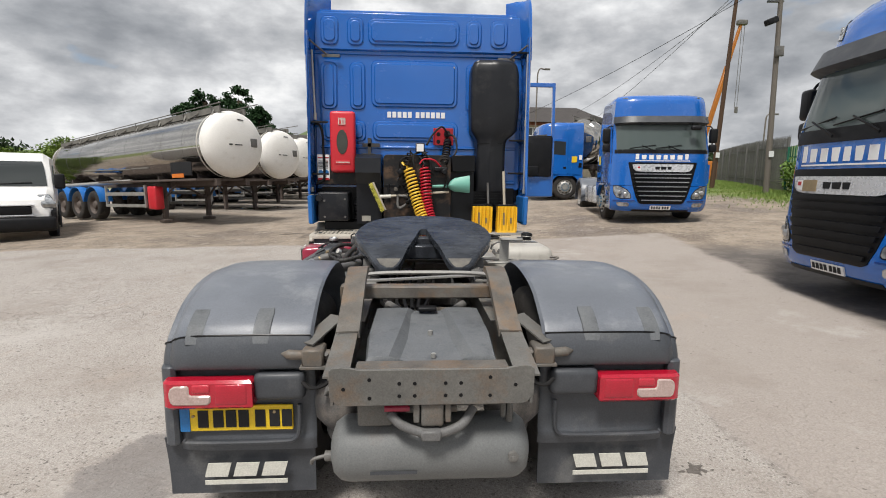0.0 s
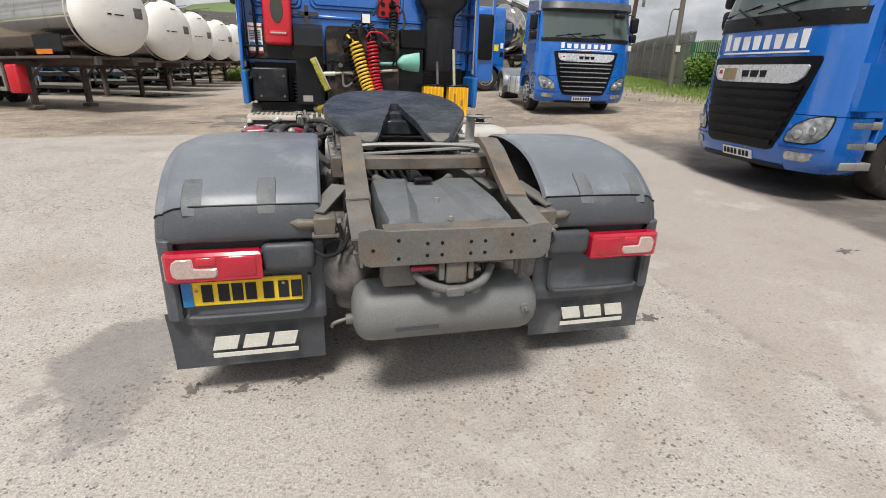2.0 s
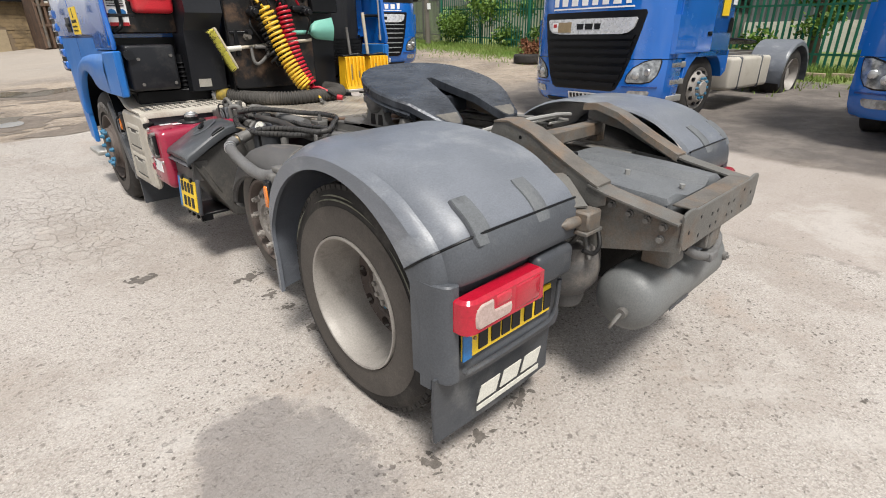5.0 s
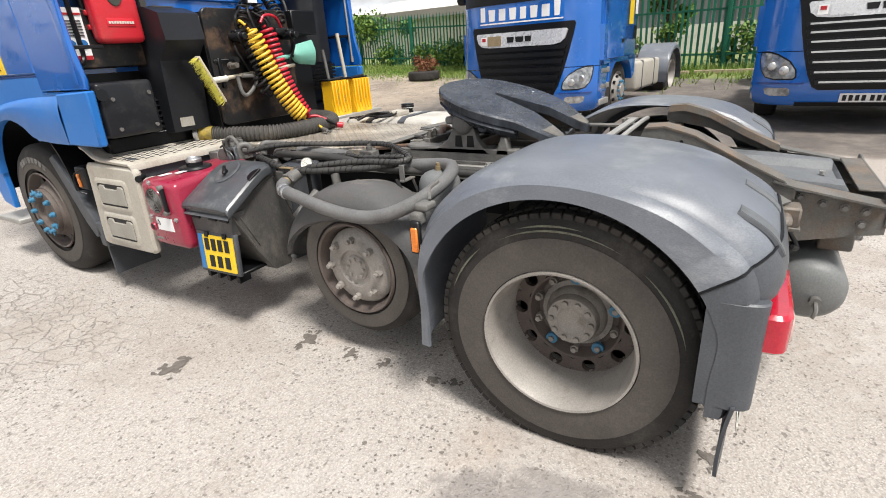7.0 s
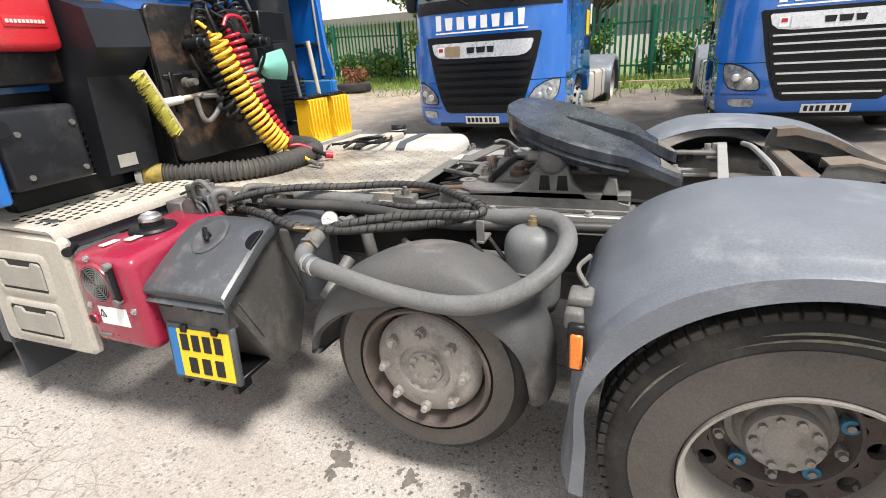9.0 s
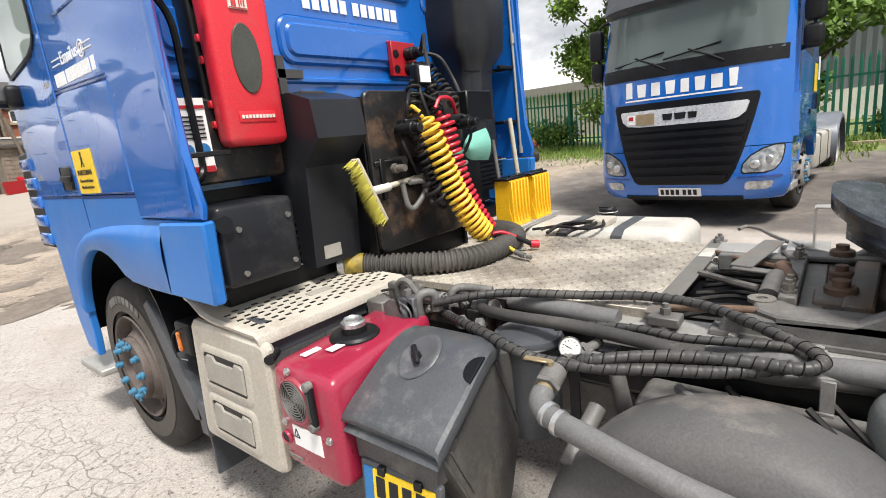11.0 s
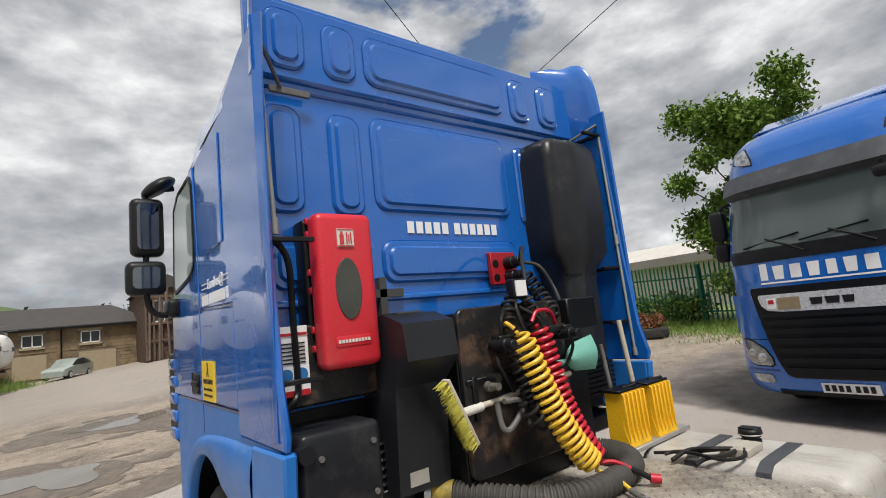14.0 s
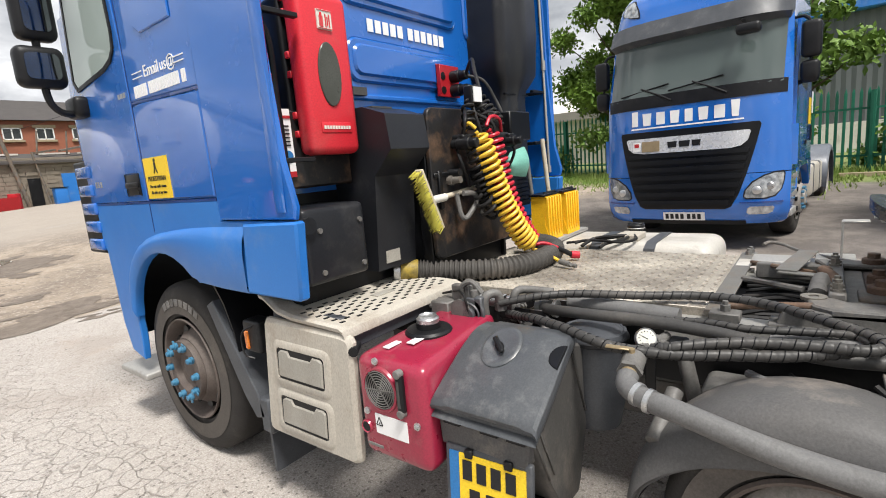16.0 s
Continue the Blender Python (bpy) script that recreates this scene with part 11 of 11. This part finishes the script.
# ---- buildings ----
def window_unit(parent, x0, x1, z0, z1, y, panes=2):
    w_ = part("window", merge(cbox(x0, x1, y - 0.06, y + 0.02, z0, z0 + 0.07), cbox(x0, x1, y - 0.06, y + 0.02, z1 - 0.07, z1), *[cbox(x0 + (x1 - x0 - 0.07) * i / panes, x0 + (x1 - x0 - 0.07) * i / panes + 0.07, y - 0.06, y + 0.02, z0, z1) for i in range(panes + 1)]), WHITE, parent, "white-framed window")
    part("pane", cbox(x0 + 0.05, x1 - 0.05, y - 0.02, y + 0.03, z0 + 0.05, z1 - 0.05), WINDOW, w_, "dark pane")
    part("sill", cbox(x0 - 0.1, x1 + 0.1, y - 0.12, y + 0.02, z0 - 0.16, z0 - 0.01, 0.01), STONE_SILL, w_)
    part("lintel", cbox(x0 - 0.15, x1 + 0.15, y - 0.07, y + 0.02, z1 + 0.01, z1 + 0.22, 0.01), STONE_SILL, w_)


def coursed_wall(x0, x1, z0, z1, y, seed, skip=(), course=0.24):
    """Uneven courses of stone blocks proud of their joints."""
    rnd = random.Random(seed)
    out, z = [], z0
    while z < z1 - 0.05:
        h = course * rnd.uniform(0.75, 1.25)
        x = x0 - rnd.uniform(0, 0.3)
        while x < x1:
            w = rnd.uniform(0.28, 0.75)
            a, b = max(x0, x), min(x1, x + w)
            if b - a > 0.06 and not any(a < sx1 and b > sx0 and z < sz1 and z + h > sz0 for sx0, sx1, sz0, sz1 in skip):
                out.append(cbox(a + 0.010, b - 0.010, y - rnd.uniform(0.01, 0.045), y + 0.05, z + 0.010, min(z1, z + h) - 0.010))
            x += w
        z += h
    return merge(*out)


hz = ground_z(-2, 46) - 0.1
stone_house = empty("stone_building", "soot-stained sandstone building with slate roof", "building")
wins = [(-0.50, 0.66, hz + 2.35, hz + 3.2), (-3.75, -2.6, hz + 2.35, hz + 3.2), (-8.0, -6.8, hz + 2.35, hz + 3.2), (-12.0, -10.8, hz + 2.35, hz + 3.2)]
blocked = [(-0.6, 1.6, hz + 0.2, hz + 1.75), (-4.2, -2.4, hz + 0.2, hz + 1.8), (-8.6, -6.6, hz + 0.2, hz + 1.8)]
part("wall", cbox(-16, 3.8, 46.0, 54.0, hz - 1, hz + 3.7), MORTAR, stone_house, "dark jointed stone wall")
cw = part("stonework", coursed_wall(-16, 3.8, hz - 0.2, hz + 3.7, 46.0, 5, wins + blocked), STONE, stone_house, "coursed sandstone blocks", 0)
tagged(cw, kind="stuff")
for x0, x1, z0, z1 in wins:
    window_unit(stone_house, x0, x1, z0, z1, 45.98)
for x0, x1, z0, z1 in blocked:
    part("blocked_opening", cbox(x0, x1, 45.96, 46.05, z0, z1), STONE_SILL, stone_house, "blocked-up opening")
part("roof", loft([[(-16.3, 45.6, hz + 3.65), (-16.3, 50.0, hz + 5.3), (-16.3, 54.4, hz + 3.65), (-16.3, 54.4, hz + 3.5), (-16.3, 45.6, hz + 3.5)], [(4.1, 45.6, hz + 3.65), (1.6, 50.0, hz + 5.3), (4.1, 54.4, hz + 3.65), (4.1, 54.4, hz + 3.5), (4.1, 45.6, hz + 3.5)]]), SLATE, stone_house, "dark slate roof")
part("downpipe", merge(cyl(0.05, hz, hz + 3.5, "z", (-1.6, 45.92, 0), 8), cyl(0.05, hz, hz + 3.5, "z", (3.4, 45.92, 0), 8), cbox(-16, 4, 45.5, 45.6, hz + 3.45, hz + 3.58)), BLACK, stone_house)

mz = ground_z(6, 41) - 0.1
mill = empty("mill_building", "blackened stone mill with rusty pipes and lean-to", "building")
part("wall", cbox(2.9, 5.7, 41.0, 50.0, mz - 1, mz + 5.0), SOOTY, mill, "blackened gable wall")
tagged(part("stonework", coursed_wall(2.9, 5.7, mz, mz + 5.0, 41.0, 8, [(3.4, 4.1, mz + 2.6, mz + 4.2), (4.6, 5.3, mz + 2.6, mz + 4.2)]), SOOTY, mill, "sooty rough courses", 0), kind="stuff")
pieces("timber", [beam((2.95 + 0.45 * i, 40.85, mz), (2.95 + 0.45 * i + 0.04 * (i % 3 - 1), 40.85, mz + 5.0), 0.12, 0.12) for i in range(7)] + [beam((2.9, 40.8, mz + z), (5.7, 40.8, mz + z + 0.1), 0.10, 0.14) for z in (1.3, 2.45, 4.3)], BROWN_RUST, mill, "rust-brown upright and rail on the front")
ms = part("stonework", (coursed_wall(4.6, 17, mz, mz + 2.9, 38.6, 9, [(6.05, 6.7, mz, mz + 1.75), (7.7, 8.9, mz, mz + 1.95)])), DARK_STONE, mill, "rough dark stone courses", 0)
tagged(ms, kind="stuff")
part("roof", loft([[(2.7, 40.8, mz + 4.95), (2.7, 40.8, mz + 5.05), (4.3, 40.8, mz + 5.9), (5.9, 40.8, mz + 5.05), (5.9, 40.8, mz + 4.95)], [(2.7, 50, mz + 4.95), (2.7, 50, mz + 5.05), (4.3, 50, mz + 5.9), (5.9, 50, mz + 5.05), (5.9, 50, mz + 4.95)]]), SLATE, mill, "slate gable roof")
for x0, x1 in ((3.4, 4.1), (4.6, 5.3)):
    window_unit(mill, x0, x1, mz + 2.6, mz + 4.1, 40.98)
part("lean_to", cbox(4.6, 17, 38.62, 41.0, mz - 0.5, mz + 2.9), DARK_STONE, mill, "low dark stone lean-to")
part("lean_to_roof", loft([[(4.4, 38.3, mz + 2.55), (4.4, 38.3, mz + 2.68), (4.4, 41.0, mz + 3.3), (4.4, 41.0, mz + 3.1)], [(17.2, 38.3, mz + 2.55), (17.2, 38.3, mz + 2.68), (17.2, 41.0, mz + 3.3), (17.2, 41.0, mz + 3.1)]]), SLATE, mill, "dark lean-to roof")
pieces("roof_sheet", [beam((a, 40.4, mz + 3.22), (b, 40.4, mz + 3.22), 0.35, 0.10) for a, b in ((4.6, 6.3), (7.3, 8.9), (9.4, 11.5))], PALE_SHEET, mill, "pale sheet laid on the roof")
part("doorway", cbox(6.08, 6.68, 38.54, 38.66, mz, mz + 1.7), BLACK, mill, "dark open doorway")
part("blue_door", cbox(7.75, 8.85, 38.52, 38.64, mz, mz + 1.9), BLUE_GUARD, mill, "pale blue boarded door")
pieces("pipe", [rod((x, 40.8, mz), (x + k, 40.8, mz + h), 0.09, 8) for x, h, k in ((3.1, 5.6, 0.1), (4.35, 5.0, -0.2), (5.5, 5.2, 0.0), (3.7, 4.9, 0.1))] + [rod((5.9, 38.3, mz), (5.2, 38.4, mz + 4.2), 0.10, 8), rod((6.95, 38.3, mz), (6.5, 38.4, mz + 3.2), 0.06, 8)], RUSTY, mill, "rusty vertical pipe")
part("roof_clutter", merge(*[beam((6.8 + 1.3 * i, 39.2, mz + 3.2 + 0.1 * (i % 3)), (8.0 + 1.3 * i, 39.8, mz + 3.4 + 0.15 * (i % 2)), 0.25, 0.12) for i in range(7)], *[rod((7.0 + 1.5 * i, 39.4, mz + 3.1), (7.2 + 1.5 * i, 39.4, mz + 4.5), 0.05, 6) for i in range(6)]), RUSTY, mill, "timber and scrap stacked on the roof")
bz = ground_z(12, 48)
bh = empty("brick_house", "red-brick house with slate roof behind the mill", "building")
part("wall", cbox(6.0, 19, 46, 54, bz - 1, 7.0), BRICK, bh, "red-brick walls")
part("roof", loft([[(5.7, 45.6, 7.0), (7.6, 50, 8.95), (5.7, 54.4, 7.0)], [(19.3, 45.6, 7.0), (17.0, 50, 8.95), (19.3, 54.4, 7.0)]]), SLATE, bh, "brown-grey slate roof")
for x0 in (7.0, 8.85, 11.0, 13.0, 15.0):
    window_unit(bh, x0, x0 + 1.05, 5.7, 6.5, 45.98)
thing("oil_drum", merge(cyl(0.3, mz, mz + 0.9, "z", (5.2, 38.0, 0), 18, 0.02)), RED_STEEL, "rusty red drum by the lean-to", "drum", "drums by the lean-to")
thing("skip", loft([[(x, 37.6, mz), (x, 38.3, mz), (x, 38.5, mz + 0.7), (x, 37.4, mz + 0.7)] for x in (4.3, 5.3)]), RED_STEEL, "small rusty red skip by the lean-to", "skip")
tk = empty("water_tank", "blue plastic tank standing by the lean-to", "tank")
part("body", rbox(7.02, 7.68, 37.6, 38.2, mz + 0.05, mz + 1.05, 0.06, 3), BLUE_GUARD, tk, "blue tank body")
part("frame", merge(cbox(6.98, 7.72, 37.56, 38.24, mz, mz + 0.06), cbox(6.98, 7.72, 37.56, 38.24, mz + 1.04, mz + 1.08)), BLACK, tk)
gate = empty("iron_gate", "dark iron gate beside the mill", "gate")
for i in range(9):
    part("bar", rod((3.9 + 0.07 * i, 41.5, mz), (3.9 + 0.07 * i, 41.5, mz + 2.4), 0.02, 6), BLACK, gate)
part("ring", tube([(4.2 + 0.55 * math.cos(math.tau * i / 16), 41.45, mz + 0.9 + 0.55 * math.sin(math.tau * i / 16)) for i in range(17)], 0.03, 6, 1), BLACK, gate)

# shed and pale building behind the green fence
shed = empty("steel_shed", "dark grey corrugated steel shed behind the fence", "building")
ridge = []
for i in range(160):
    ridge.append((24.0 - (0.05 if i % 2 else 0.0), 7.2 - 0.16 * i))
part("cladding", loft([[(x, y, z) for x, y in ridge] + [(24.3, 7.2 - 0.16 * 159, z), (24.3, 7.2, z)] for z in (1.3, 6.1)]), CORRUGATED, shed, "corrugated wall sheets", 20)
part("roof", cbox(23.5, 45, -19, 7.5, 6.1, 6.5, 0.05), BLUE_GUARD, shed, "blue-green roof edge")
part("plinth", cbox(23.8, 24.0, -18, 7.2, 0.5, 1.9), PALE_SHEET, shed, "pale lower wall")
part("end_wall", cbox(24.2, 44, 7.0, 7.2, 0.5, 6.1), CORRUGATED, shed)
ps = empty("sheet_roofed_building", "low building with a pale sheet roof behind the fence", "building")
part("wall", cbox(24, 44, 9.5, 26, 0.8, 3.6), PALE_SHEET, ps, "pale wall")
part("roof", loft([[(23.5, y, 3.4), (34, y, 5.4), (44.5, y, 3.4)] for y in (9.2, 26.5)]), PALE_SHEET, ps, "pale sheet roof")
part("fascia", merge(cbox(23.35, 23.5, 9.2, 26.5, 3.3, 3.75), cbox(23.4, 34, 9.1, 9.25, 3.3, 5.2)), RENDERED, ps, "brown fascia")

# ---- distance ----
def ridge_line(name, pts, depth, mat, label, kind="structure"):
    rings = []
    for x, y, z in pts:
        rings.append([(x, y - depth, 0.0), (x, y, z), (x, y + depth, 0.0)])
    thing(name, loft(rings, False, False), mat, label, "hill", kind=kind, angle=60)


hp = [(-420 + 24 * i, 330 + 30 * math.sin(i * 0.7), 20 + 9 * math.sin(i * 0.45 + 0.6) + 3.5 * math.sin(i * 1.7)) for i in range(36)]
ridge_line("backdrop_hill", hp, 120, HILL, "low green hill on the skyline")
hp2 = [(-500 + 30 * i, 300, 9 + 2.5 * math.sin(i * 0.9)) for i in range(12)]
ridge_line("backdrop_hill", hp2, 40, HILL, "low green hill on the skyline")
rw = random.Random(12)
wood = [(rw.uniform(-60, 30), 230 + rw.uniform(-15, 15), 15 + rw.uniform(-3, 3.5), rw.uniform(2, 4)) for _ in range(60)] + [(rw.uniform(-190, -30), 190 + rw.uniform(-15, 15), 6 + rw.uniform(-2, 4.5), rw.uniform(3, 5)) for _ in range(70)] + [(rw.uniform(45, 140), 190 + rw.uniform(-15, 15), 8 + rw.uniform(-2, 3), rw.uniform(3, 5)) for _ in range(50)]
thing("backdrop_woods", leaf_cloud(wood, 9000, 1.1, 13), WOODS, "dark line of distant trees", "woods", kind="stuff", angle=0)
mid_trees = [(1.5 + rw.uniform(-0.5, 2.5), 56 + rw.uniform(-2, 2), 2.0 + rw.uniform(0, 2.2), rw.uniform(0.8, 1.5)) for _ in range(14)]
thing("far_bushes", leaf_cloud(mid_trees, 3000, 0.25, 14), LEAF, "green bushes beyond the stone building", "bushes", kind="stuff", angle=0)
